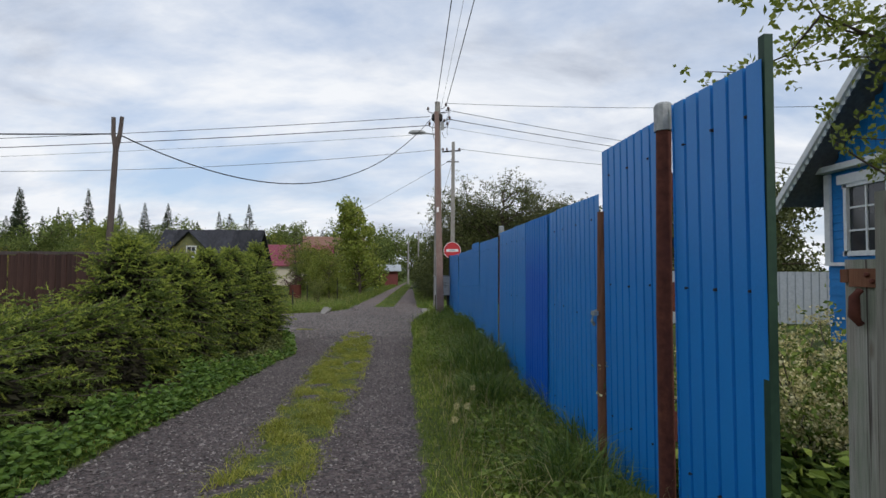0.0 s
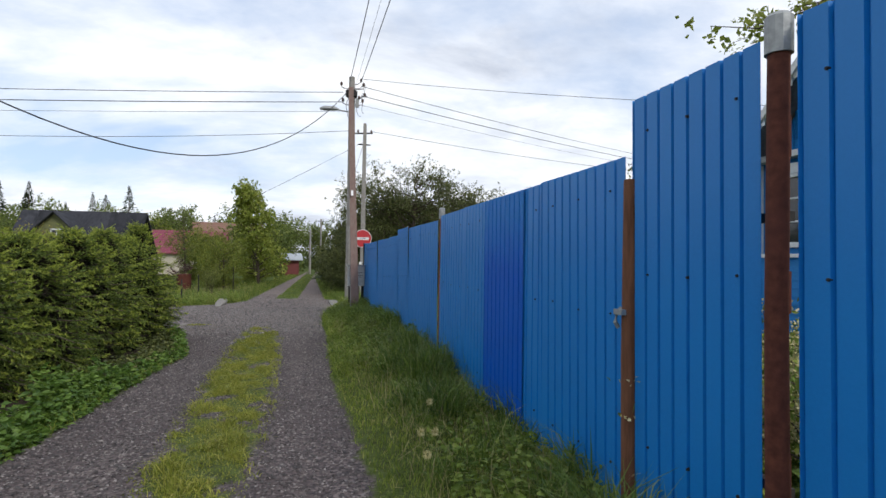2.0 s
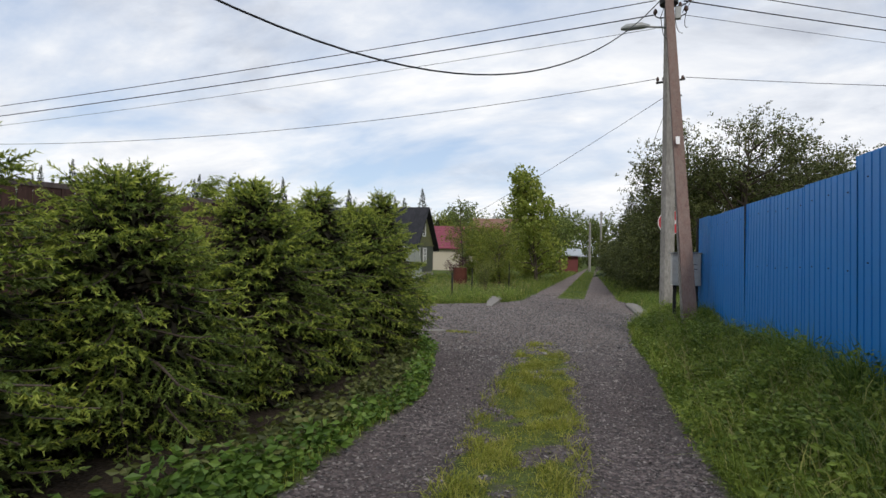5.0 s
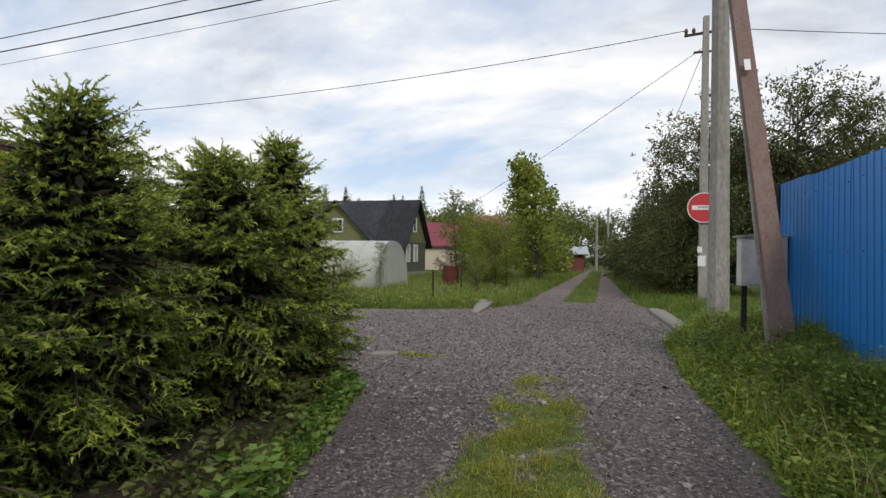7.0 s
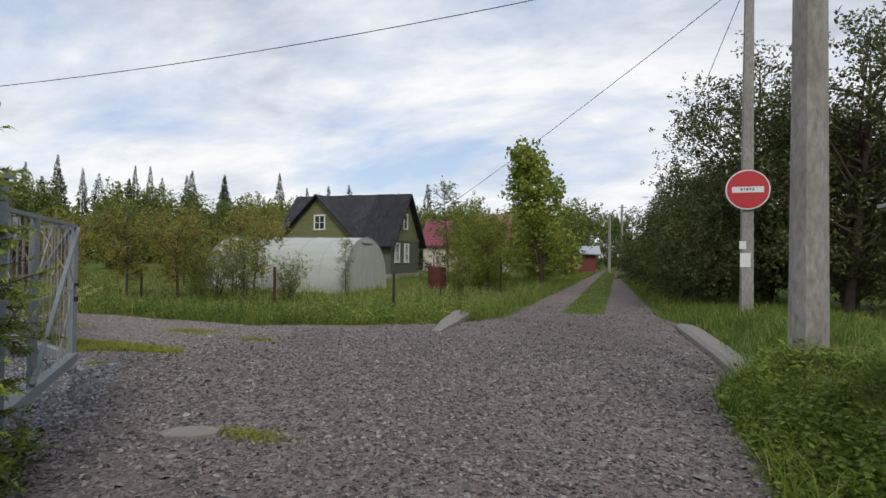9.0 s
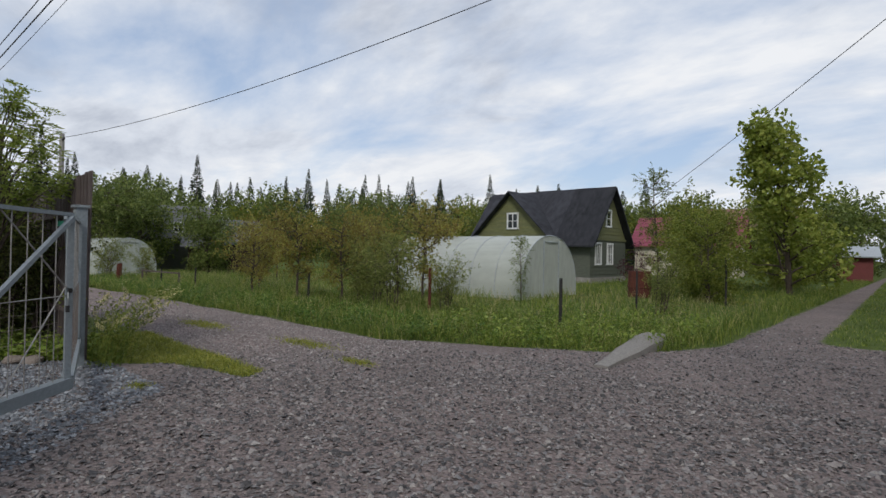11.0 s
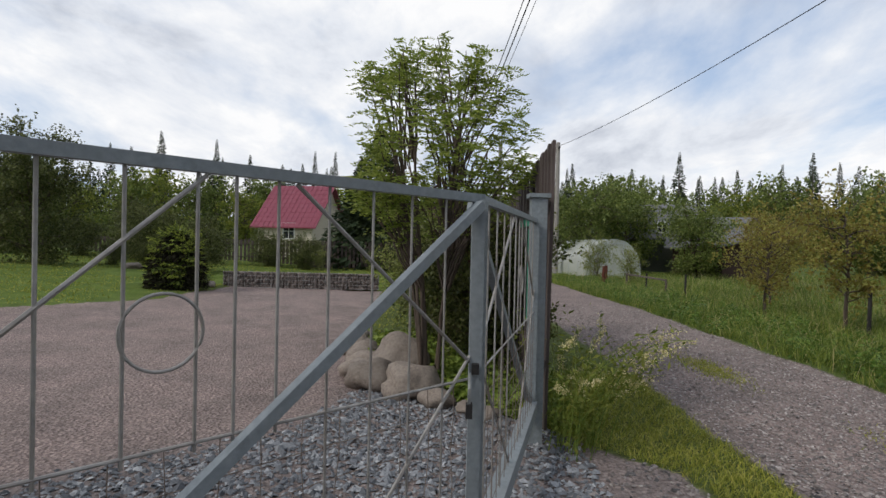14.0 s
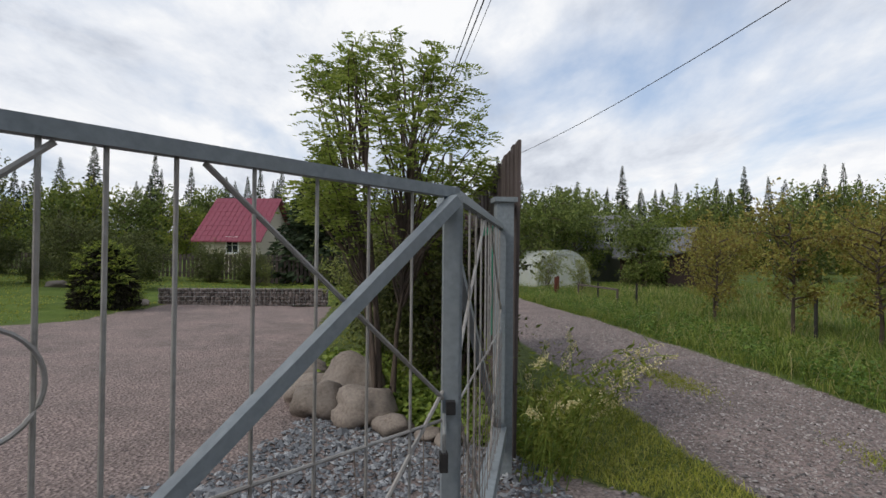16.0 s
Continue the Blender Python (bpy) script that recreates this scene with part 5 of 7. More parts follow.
def tree_meshes(height, radius, trunk_h, n_limb, n_leaf, leaf, seed, trunk_r=0.09, shape="oval", clump=0.22, stems=1, droop=0.0, twigs=4, feather=0, rise=0.45):
    """Wood and crown of a broadleaf tree: limbs, boughs and leaves gathered round the boughs."""
    rng = np.random.default_rng(seed)
    wood, spots, outs = MB(), [], []
    crown_h = height - trunk_h
    for st in range(stems):
        base = np.array((0, 0, -0.1)) if stems == 1 else np.append(rng.normal(size=2) * 0.12, -0.1)
        tilt = rng.normal(size=2) * (0.04 if stems == 1 else 0.07)
        tr = wander(base, (tilt[0], tilt[1], 1), height * (0.93 if st == 0 else rng.uniform(0.7, 0.9)), 9, rng, 0.06, 0.12)
        r0 = trunk_r * (1 if st == 0 else 0.7)
        wood.tube(tr, np.linspace(r0, r0 * 0.12, 10), 8, caps=False)
        for i in range(n_limb // stems):
            q = (trunk_h + crown_h * ((i + rng.random()) / (n_limb // stems)) * 0.93) / height
            at = tr[min(int(q * 9), 8)] + (tr[min(int(q * 9) + 1, 9)] - tr[min(int(q * 9), 8)]) * (q * 9 - int(q * 9))
            u = (at[2] - trunk_h) / max(crown_h, 0.1)
            env = {"oval": math.sin(math.pi * min(max(0.12 + 0.84 * u, 0), 1)) ** 0.7, "cone": 1.05 - 0.9 * u, "vase": 0.35 + 0.75 * u}[shape]
            ln = radius * env * rng.uniform(0.65, 1.12)
            a = i * 2.4 + rng.normal() * 0.4
            limb = wander(at, (math.cos(a), math.sin(a), rise - droop), ln, 5, rng, 0.22, 0.04 - droop * 0.2)
            wood.tube(limb, np.linspace(r0 * 0.42, r0 * 0.07, 6), 5, caps=False)
            for k in range(twigs):
                s = limb[1 + k % 5] if k else limb[4]
                tw = wander(s, unit(limb[-1] - limb[0]) + rng.normal(size=3) * 0.7, ln * 0.45, 3, rng, 0.35, 0.05)
                wood.tube(tw, np.linspace(r0 * 0.12, r0 * 0.03, 4), 3, caps=False)
                spots += list(tw[1:])
            spots += list(limb[2:])
        spots += list(tr[7:])
    spots = np.array(spots)
    if feather:
        at = spots[rng.integers(0, len(spots), n_leaf)] + rng.normal(size=(n_leaf, 3)) * clump
    else:
        n_tuft = n_leaf // 7
        tuft = spots[rng.integers(0, len(spots), n_tuft)] + rng.normal(size=(n_tuft, 3)) * clump * np.array((1, 1, 0.8))
        at = tuft[np.arange(n_leaf) % n_tuft] + rng.normal(size=(n_leaf, 3)) * leaf[0] * 0.55
    at[:, 2] = np.maximum(at[:, 2], 0.1)
    if feather:
        crown = MB()
        stalk = unit(rng.normal(size=(n_leaf, 3)) * 0.7 + unit(at - np.array((0, 0, height * 0.55))) * 0.8 + np.array((0, 0, -0.15)))
        side = unit(np.cross(stalk, np.array((0.1, 0.05, 1.0))))
        for k in range(feather):
            q = (k // 2 + 1) / (feather // 2 + 1)
            s = side if k % 2 else -side
            ln = leaf[0] * 3.0
            p = at + stalk * ln * q + np.array((0, 0, -0.25)) * ln * q * q
            leaf_cards(crown, p, leaf[0] * (1.1 - 0.3 * q), leaf[1], rng, -0.05, s * 2.2 + stalk * 1.2, 0.25)
    else:
        crown = leaf_cards(MB(), at, leaf[0], leaf[1], rng, 0.1)
    return wood, crown


def plant_tree(name, x, y, label, meshes, leaf_mat, scale=1.0, turn=0, category="tree", group="", z=None, bark="bark"):
    t = thing(name, x, y, float(land(x, y)) if z is None else z, label, category, group, turn=turn)
    t.scale = (scale,) * 3
    wood, crown = meshes
    part("trunk", wood if isinstance(wood, bpy.types.Mesh) else wood.mesh("trunk", M[bark], True), None, t)
    part("crown", crown if isinstance(crown, bpy.types.Mesh) else crown.mesh("crown", M[leaf_mat]), None, t)
    return t


def spruce_meshes(height, radius, seed, boughs=230, blunt=2.6, leaders=3, needle=0.033, pale=1.0):
    """A young spruce: boughs all round the trunk, hung with brushy twigs whose ends are this year's pale shoots."""
    rng = np.random.default_rng(seed)
    wood, old, fresh = MB(), MB(), MB()
    wood.tube(wander((0, 0, -0.1), (0, 0, 1), height * 0.95, 8, rng, 0.02, 0.2), np.linspace(0.06, 0.008, 9), 8, caps=False)
    A, D, L, F = [], [], [], []

    def twig(at, d, length, pale):
        """One twig of short brushes; its last brush may be fresh growth."""
        steps = max(1, round(length / 0.075))
        for e in range(steps):
            A.append(at)
            D.append(d)
            L.append(length / steps * 1.12)
            F.append(pale and e >= steps - 1)
            at = at + d * length / steps
            d = unit(d + np.array((0, 0, -0.10)) + rng.normal(size=3) * 0.08)

    for b in range(boughs):
        u = ((b + rng.random()) / boughs) ** 1.15
        z = 0.12 + (height * 0.94 - 0.12) * u
        lump = 1 + 0.16 * math.sin(b * 2.4 * 2 + 5 * u + seed) + 0.08 * rng.normal()
        ln = max(0.14, radius * (1 - u ** blunt) ** 0.75 * (0.7 + 0.3 * min(1, u * 3.2)) * lump)
        a = b * 2.39996 + rng.normal() * 0.25
        d = unit(np.array((math.cos(a), math.sin(a), 0.95 * u ** 1.6 - 0.10 + 0.07 * rng.normal())))
        k = 6
        pts = [np.array((0, 0, z))]
        for j in range(k):
            d = unit(d + np.array((0, 0, -0.085 if j < 4 else 0.12)) + rng.normal(size=3) * 0.05)
            pts.append(pts[-1] + d * ln / k)
        pts = np.array(pts)
        wood.tube(pts, np.linspace(0.012, 0.003, k + 1) * (0.6 + ln), 3, caps=False)
        side = unit(np.cross(d, (0, 0, 1)))
        m = max(5, int(ln * 18))
        sunny = rng.random() < (0.04 + 1.1 * u) * pale
        for t in range(m):
            q = 0.3 + 0.7 * (t + rng.random()) / m
            i = min(int(q * k), k - 1)
            at = pts[i] + (pts[i + 1] - pts[i]) * (q * k - i)
            s = 1 if t % 2 else -1
            td = unit(d * 0.75 + side * s * rng.uniform(0.5, 1.0) + np.array((0, 0, rng.uniform(-0.55, 0.12))))
            twig(at, td, (0.10 + 0.30 * ln * (1 - q)) * rng.uniform(0.75, 1.25), q > 0.5 and rng.random() < (0.8 if sunny else (0.06 + 0.5 * u) * pale))
        twig(pts[-1], d, 0.11, sunny or rng.random() < u * pale)
    for e in range(leaders):
        a = e * 2.4
        foot = np.array((math.cos(a), math.sin(a), 0)) * (0.0 if e == 0 else rng.uniform(0.08, 0.26)) + np.array((0, 0, height * (0.9 - 0.03 * (e > 0))))
        rise = rng.uniform(0.16, 0.3)
        up = unit(np.array((math.cos(a) * 0.12, math.sin(a) * 0.12, 1.0)))
        twig(foot, up, rise, True)
        for c in range(5):
            b = c * 1.26 + e
            twig(foot + up * rise * rng.uniform(0.15, 0.6), unit(np.array((math.cos(b), math.sin(b), 0.75))), rng.uniform(0.08, 0.14), True)
    A, D, L, F = np.array(A), unit(np.array(D)), np.array(L)[:, None], np.array(F)
    for flag, mb, k in ((False, old, 9), (True, fresh, 11)):
        a, d, ln = A[F == flag], D[F == flag], L[F == flag]
        n = len(a)
        for j in range(k):
            q = (j + rng.random((n, 1))) / k
            across = unit(np.cross(d, rng.normal(size=(n, 3))))
            root = a + d * ln * q
            nd = unit(d * 0.9 + across)
            tip = root + nd * needle * rng.uniform(0.8, 1.3, (n, 1))
            wv = unit(np.cross(nd, rng.normal(size=(n, 3)))) * needle * 0.22
            v = np.stack([root - wv, root + wv, tip], 1).reshape(-1, 3)
            i = np.arange(n)[:, None] * 3
            mb.add(v, np.hstack([i, i + 1, i + 2]))
        s = unit(np.cross(d, (0.3, 0.2, 1.0))) * 0.007
        v = np.stack([a - s, a + s, a + d * ln], 1).reshape(-1, 3)
        i = np.arange(n)[:, None] * 3
        mb.add(v, np.hstack([i, i + 1, i + 2]))
    # Twig cards filling the crown, densest low down, coloured as its inner shade.
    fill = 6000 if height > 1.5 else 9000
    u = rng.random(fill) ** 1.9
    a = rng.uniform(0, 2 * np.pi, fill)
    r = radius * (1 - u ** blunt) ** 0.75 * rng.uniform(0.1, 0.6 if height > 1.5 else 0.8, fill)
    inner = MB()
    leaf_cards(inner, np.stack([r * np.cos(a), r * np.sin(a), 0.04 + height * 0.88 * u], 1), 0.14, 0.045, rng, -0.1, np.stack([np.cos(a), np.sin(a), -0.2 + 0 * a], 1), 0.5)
    return wood.mesh("trunk", M["bark"], True), old.mesh("needles", M["spruce"]), fresh.mesh("fresh_growth", M["spruce_tip"]), inner.mesh("inner_shade_fill", M["inner_shade_twig"])


def plant_spruce(x, y, meshes, scale, turn, label, mats=None, group="spruce hedge"):
    t = thing("spruce_tree", x, y, float(land(x, y)), label, "spruce", group, turn=turn)
    t.scale = scale if isinstance(scale, tuple) else (scale,) * 3
    part("trunk", meshes[0], None, t)
    part("needles", meshes[1], None, t)
    part("fresh_growth", meshes[2], None, t, "pale green fresh shoots")
    part("inner_shade_fill", meshes[3], None, t, "inner twigs coloured near-black for the shade inside the crown")["kind"] = "stuff"
    return t


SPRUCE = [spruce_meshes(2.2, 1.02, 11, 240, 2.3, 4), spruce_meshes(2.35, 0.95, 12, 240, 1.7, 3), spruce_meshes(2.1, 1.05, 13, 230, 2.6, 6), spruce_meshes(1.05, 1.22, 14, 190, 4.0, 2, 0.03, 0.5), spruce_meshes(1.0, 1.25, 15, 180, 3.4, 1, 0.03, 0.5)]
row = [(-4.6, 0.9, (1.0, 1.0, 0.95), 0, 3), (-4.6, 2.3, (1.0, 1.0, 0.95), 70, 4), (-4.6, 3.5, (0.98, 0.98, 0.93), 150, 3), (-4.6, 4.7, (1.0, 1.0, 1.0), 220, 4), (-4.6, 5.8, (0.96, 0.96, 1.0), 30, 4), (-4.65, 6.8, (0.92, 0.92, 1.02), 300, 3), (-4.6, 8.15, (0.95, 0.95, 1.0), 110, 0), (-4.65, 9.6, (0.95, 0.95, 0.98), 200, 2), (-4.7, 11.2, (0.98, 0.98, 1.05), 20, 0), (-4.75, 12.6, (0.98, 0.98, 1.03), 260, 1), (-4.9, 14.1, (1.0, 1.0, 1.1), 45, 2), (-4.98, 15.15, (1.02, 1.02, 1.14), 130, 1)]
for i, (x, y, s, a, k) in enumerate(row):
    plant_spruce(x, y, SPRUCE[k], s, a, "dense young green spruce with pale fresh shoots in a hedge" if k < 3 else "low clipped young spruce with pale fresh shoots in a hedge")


def far_conifer(height, radius, seed, n=2000, thin=1.0):
    """A ragged forest spruce: uneven tiers of drooping boughs, with gaps."""
    rng = np.random.default_rng(seed)
    wood = MB().tube([(0, 0, -0.2), (0, 0, height * 0.98)], [0.012 * height, 0.02], 6, caps=False)
    tiers = 80
    zt = (np.arange(tiers) + rng.random(tiers)) / tiers
    reach = rng.uniform(0.4, 1.15, tiers)
    aim = rng.uniform(0, 2 * np.pi, tiers)
    k = rng.integers(0, tiers, n)
    u = np.clip(zt[k] + rng.normal(size=n) * 0.018, 0, 1)
    a = np.where(rng.random(n) < 0.6, aim[k] + rng.normal(size=n) * 0.8, rng.uniform(0, 2 * np.pi, n))
    r = radius * 1.2 * (1 - u) * reach[k] * np.sqrt(rng.random(n)) * thin + 0.02
    at = np.stack([r * np.cos(a), r * np.sin(a), height * (0.06 + 0.94 * u) - 0.32 * r], 1)
    out = np.stack([np.cos(a), np.sin(a), -0.35 + 0 * a], 1)
    size = (0.014 + 0.062 * (1 - u))[:, None] * height
    crown = leaf_cards(MB(), at, size * 0.8, size * 0.42, rng, 0.0, out, 0.45)
    return wood.mesh("trunk", M["bark"], True), crown.mesh("crown", M["dark_conifer"])


def mesh_pair(pair, leaf_mat, bark="bark"):
    return pair[0].mesh("trunk", M[bark], True), pair[1].mesh("crown", M[leaf_mat])


MAPLE = mesh_pair(tree_meshes(7.9, 2.35, 0.3, 36, 6400, (0.2, 0.165), 122, 0.12, "cone", 0.26), "leaf_maple")
plant_tree("maple_tree", -5.6, 41.0, "tall fresh green maple standing beside the lane", MAPLE, "")
WILLOW = mesh_pair(tree_meshes(6.5, 2.9, 0.3, 72, 30000, (0.105, 0.06), 22, 0.12, "oval", 0.24, 3), "leaf_dark")
DARKT = mesh_pair(tree_meshes(6.0, 2.6, 0.2, 40, 20000, (0.135, 0.085), 23, 0.11, "oval", 0.34, 2), "leaf_dark")
GREEN = mesh_pair(tree_meshes(5.0, 2.1, 0.2, 36, 11000, (0.15, 0.10), 24, 0.1, "oval", 0.3, 2), "leaf")
YELLOW = mesh_pair(tree_meshes(4.0, 1.9, 0.15, 30, 9500, (0.12, 0.07), 25, 0.06, "oval", 0.26, 3), "leaf_yellow")
BRONZE = mesh_pair(tree_meshes(2.7, 1.1, 0.75, 24, 3000, (0.08, 0.048), 26, 0.045, "oval", 0.15), "leaf_bronze")
SHRUB = mesh_pair(tree_meshes(2.3, 1.15, 0.05, 36, 4200, (0.075, 0.035), 27, 0.03, "oval", 0.12, 5, 0.0, 4, 0, 1.1), "leaf_grey")
DSHRUB = mesh_pair(tree_meshes(3.2, 1.9, 0.05, 30, 10500, (0.125, 0.075), 28, 0.05, "oval", 0.28, 3), "leaf_dark")
FARG = mesh_pair(tree_meshes(5.0, 2.1, 0.2, 26, 3200, (0.24, 0.15), 34, 0.1, "oval", 0.36, 1, 0.0, 2), "leaf")
FARY = mesh_pair(tree_meshes(4.4, 2.0, 0.2, 26, 3200, (0.22, 0.14), 35, 0.1, "oval", 0.36, 1, 0.0, 2), "leaf_yellow")
FARD = mesh_pair(tree_meshes(6.0, 2.7, 0.2, 28, 6000, (0.24, 0.15), 36, 0.1, "oval", 0.4, 1, 0.0, 2), "leaf_dark")
THIN = mesh_pair(tree_meshes(5.0, 0.7, 0.8, 24, 420, (0.09, 0.035), 29, 0.05, "oval", 0.1, 1, 0.0, 4, 8), "leaf")

for x, y, s, a in ((3.5, 28.8, 1.0, 0), (5.8, 30.5, 0.95, 90), (2.0, 30.6, 0.98, 200)):
    plant_tree("bird_cherry_tree", x, y, "broad dark green tree behind the road sign", WILLOW, "", s, a, group="trees by the lane")
for x, y, s, a in ((1.3, 34.5, 0.7, 100), (2.4, 38, 0.85, 200), (1.2, 43, 0.7, 280), (0.9, 55, 0.8, 20)):
    plant_tree("hedgerow_tree", x, y, "dense dark green tree at the edge of the lane", DARKT, "", s, a, group="trees by the lane")
for x, y, s, a in ((0.6, 29.6, 0.75, 0), (0.3, 32.8, 0.7, 60), (0.2, 36.5, 0.75, 140), (-0.1, 40.5, 0.7, 10), (-0.3, 45, 0.75, 80), (-0.6, 51, 0.8, 190), (-0.8, 60, 0.9, 33), (-0.9, 70, 1.0, 0)):
    plant_tree("hedgerow_shrub", x, y, "leafy dark green shrub at the edge of the lane", DSHRUB, "", s, a, "shrub", "shrubs by the lane")
for x, y, s, a in ((-6.6, 34.0, 0.72, 0), (-7.6, 37.5, 0.85, 60), (-6.5, 46, 0.9, 140), (-9.5, 44, 0.95, 10), (-11.5, 48, 1.0, 99), (-7.0, 52, 1.0, 200)):
    plant_tree("garden_tree", x, y, "yellow-green bushy tree in the garden", YELLOW, "", s, a, group="garden trees")
for x, y, s, a in ((-6.6, 58, 1.0, 0), (-6.8, 67, 1.2, 50), (-6.0, 78, 1.3, 100), (-2.0, 95, 1.5, 150), (-4.6, 98, 1.4, 10), (1.5, 80, 1.3, 30), (-9, 90, 1.6, 77), (-16, 88, 1.7, 0), (-22, 84, 1.6, 120), (-27, 80, 1.4, 190), (-12, 70, 1.2, 66), (-34, 78, 1.3, 20), (-21, 70, 0.9, 20)):
    plant_tree("woodland_tree", x, y, "green broadleaf tree at the far end of the gardens", FARG, "", s, a, group="far trees")
plant_tree("young_rowan_tree", -9.9, 39.0, "slender young tree with feathery leaves", THIN, "", 1.12, 0)
plant_tree("sapling", -10.0, 29.0, "young sapling with light leaves by the greenhouse", THIN, "", 0.42, 40)
for x, y, s, a in ((-16.06, 24.4, 0.82, 0), (-14.1, 24.6, 0.9, 70), (-13.0, 25.2, 0.86, 170), (-18.5, 26.0, 0.8, 220), (-12.3, 27.5, 0.95, 20), (-21, 27.5, 0.9, 100), (-17, 29.5, 1.0, 300), (-15, 31, 1.15, 10), (-24, 30, 1.0, 200), (-20, 32, 1.1, 33)):
    plant_tree("fruit_tree", x, y, "small fruit tree with bronze young leaves", BRONZE, "", s, a, group="orchard trees")
for x, y, s, a in ((-10.7, 24.8, 0.8, 0), (-11.6, 25.2, 0.72, 100), (-9.7, 25.5, 0.55, 50), (-12.4, 25.4, 0.66, 190), (-24.5, 24.5, 0.6, 20), (-27.5, 24.2, 0.8, 130), (-6.4, 29.5, 0.6, 20)):
    plant_tree("garden_shrub", x, y, "bushy green shrub along the garden edge", SHRUB, "", s, a, "shrub", "garden shrubs")
for x, y, s, a in ((-33.5, 25.5, 1.0, 0), (-36, 28, 1.1, 90), (-30, 29.5, 0.75, 60), (-42, 30, 1.2, 10), (-25, 40, 0.9, 200), (-22, 46, 0.95, 30), (-31, 44, 1.1, 160), (-38, 44, 1.1, 20), (-27, 52, 1.2, 250)):
    plant_tree("orchard_tree", x, y, "rounded green tree among the gardens", GREEN, "", s, a, group="garden trees")
plant_tree("purple_shrub", -9.3, 34.8, "dark red leaved shrub in the garden", mesh_pair(tree_meshes(1.5, 0.7, 0.1, 14, 1800, (0.07, 0.04), 31, 0.03, "oval", 0.14, 2), "leaf_purple"), "", 1.0, 0, "shrub")
plant_tree("purple_shrub", -11.9, 18.0, "dark red leaved shrub against the plank fence", mesh_pair(tree_meshes(2.2, 0.5, 0.1, 16, 2600, (0.07, 0.04), 32, 0.03, "oval", 0.13, 2), "leaf_purple"), "", 1.0, 0, "shrub")

FAR = [far_conifer(13, 2.9, 41), far_conifer(15, 2.7, 42, 1500, 0.7), far_conifer(11.5, 3.1, 43), far_conifer(12, 3.0, 44, 5200)]
rng = random.Random(12)
for i in range(170):
    q = i / 169
    ang = radians(97 + 120 * q + rng.uniform(-1.5, 1.5))
    d = rng.uniform(90, 130)
    x, y = -6 + d * math.cos(ang), 18 + d * math.sin(ang)
    if x > -14 and y > 50 and x < 6:
        x -= 14
    t = thing("spruce_tree", x, y, -0.6, "tall dark spruce in the far forest edge", "spruce", "forest edge", turn=rng.uniform(0, 360))
    t.scale = (rng.uniform(0.9, 1.4),) * 2 + (rng.uniform(0.92, 1.2) * (1 + 0.16 * math.sin(i * 0.55) * math.sin(i * 0.17 + 1)) * min(1.0, 0.55 + 1.3 * q),)
    m = FAR[(i * 7 + i // 5) % 3]
    part("trunk", m[0], None, t)
    part("crown", m[1], None, t)
for i in range(56):
    q = i / 55
    ang = radians(100 + 116 * q + rng.uniform(-1.5, 1.5))
    d = rng.uniform(58, 82)
    x, y = -6 + d * math.cos(ang), 18 + d * math.sin(ang)
    plant_tree("woodland_tree", x, y, "green broadleaf tree at the forest edge", FARG if i % 3 else FARY, "", rng.uniform(1.2, 1.8), rng.uniform(0, 360), group="far trees")
for x, y, hgt, m in ((0.4, 50, 0.5, 0), (-33.0, 14.4, 0.62, 3), (-34.6, 13.2, 0.5, 3), (-44, 14, 0.65, 0), (-19, 62, 0.46, 2), (3.0, 74, 0.8, 1), (8, 50, 0.55, 2)):
    t = thing("spruce_tree", x, y, -0.6, "dark mature spruce standing alone", "spruce", turn=x * 31)
    t.scale = (hgt * 1.5, hgt * 1.5, hgt)
    part("trunk", FAR[m][0], None, t)
    part("crown", FAR[m][1], None, t)
for x, y, s in ((10, 38, 1.0), (14, 30, 1.0), (9, 45, 1.1), (16, 48, 1.2), (6, 62, 1.2), (22, 40, 1.3), (12, 20, 0.8), (9.5, 15.5, 0.6), (6.5, 17.5, 0.38), (4.8, 17.0, 0.33), (2.6, 45, 0.9)):
    plant_tree("woodland_tree", x, y, "dark broadleaf tree behind the gardens", FARD, "", s, x * 40, group="far trees")

# apple tree over the first garden
APPLE = mesh_pair(tree_meshes(4.8, 4.1, 1.8, 38, 22000, (0.068, 0.046), 51, 0.11, "vase", 0.085, 1, 0.08, 5, 0, 0.4), "leaf_apple")
plant_tree("apple_tree", 5.4, 3.6, "old spreading apple tree with crooked dark limbs and fresh leaves", APPLE, "", 1.0, 0)

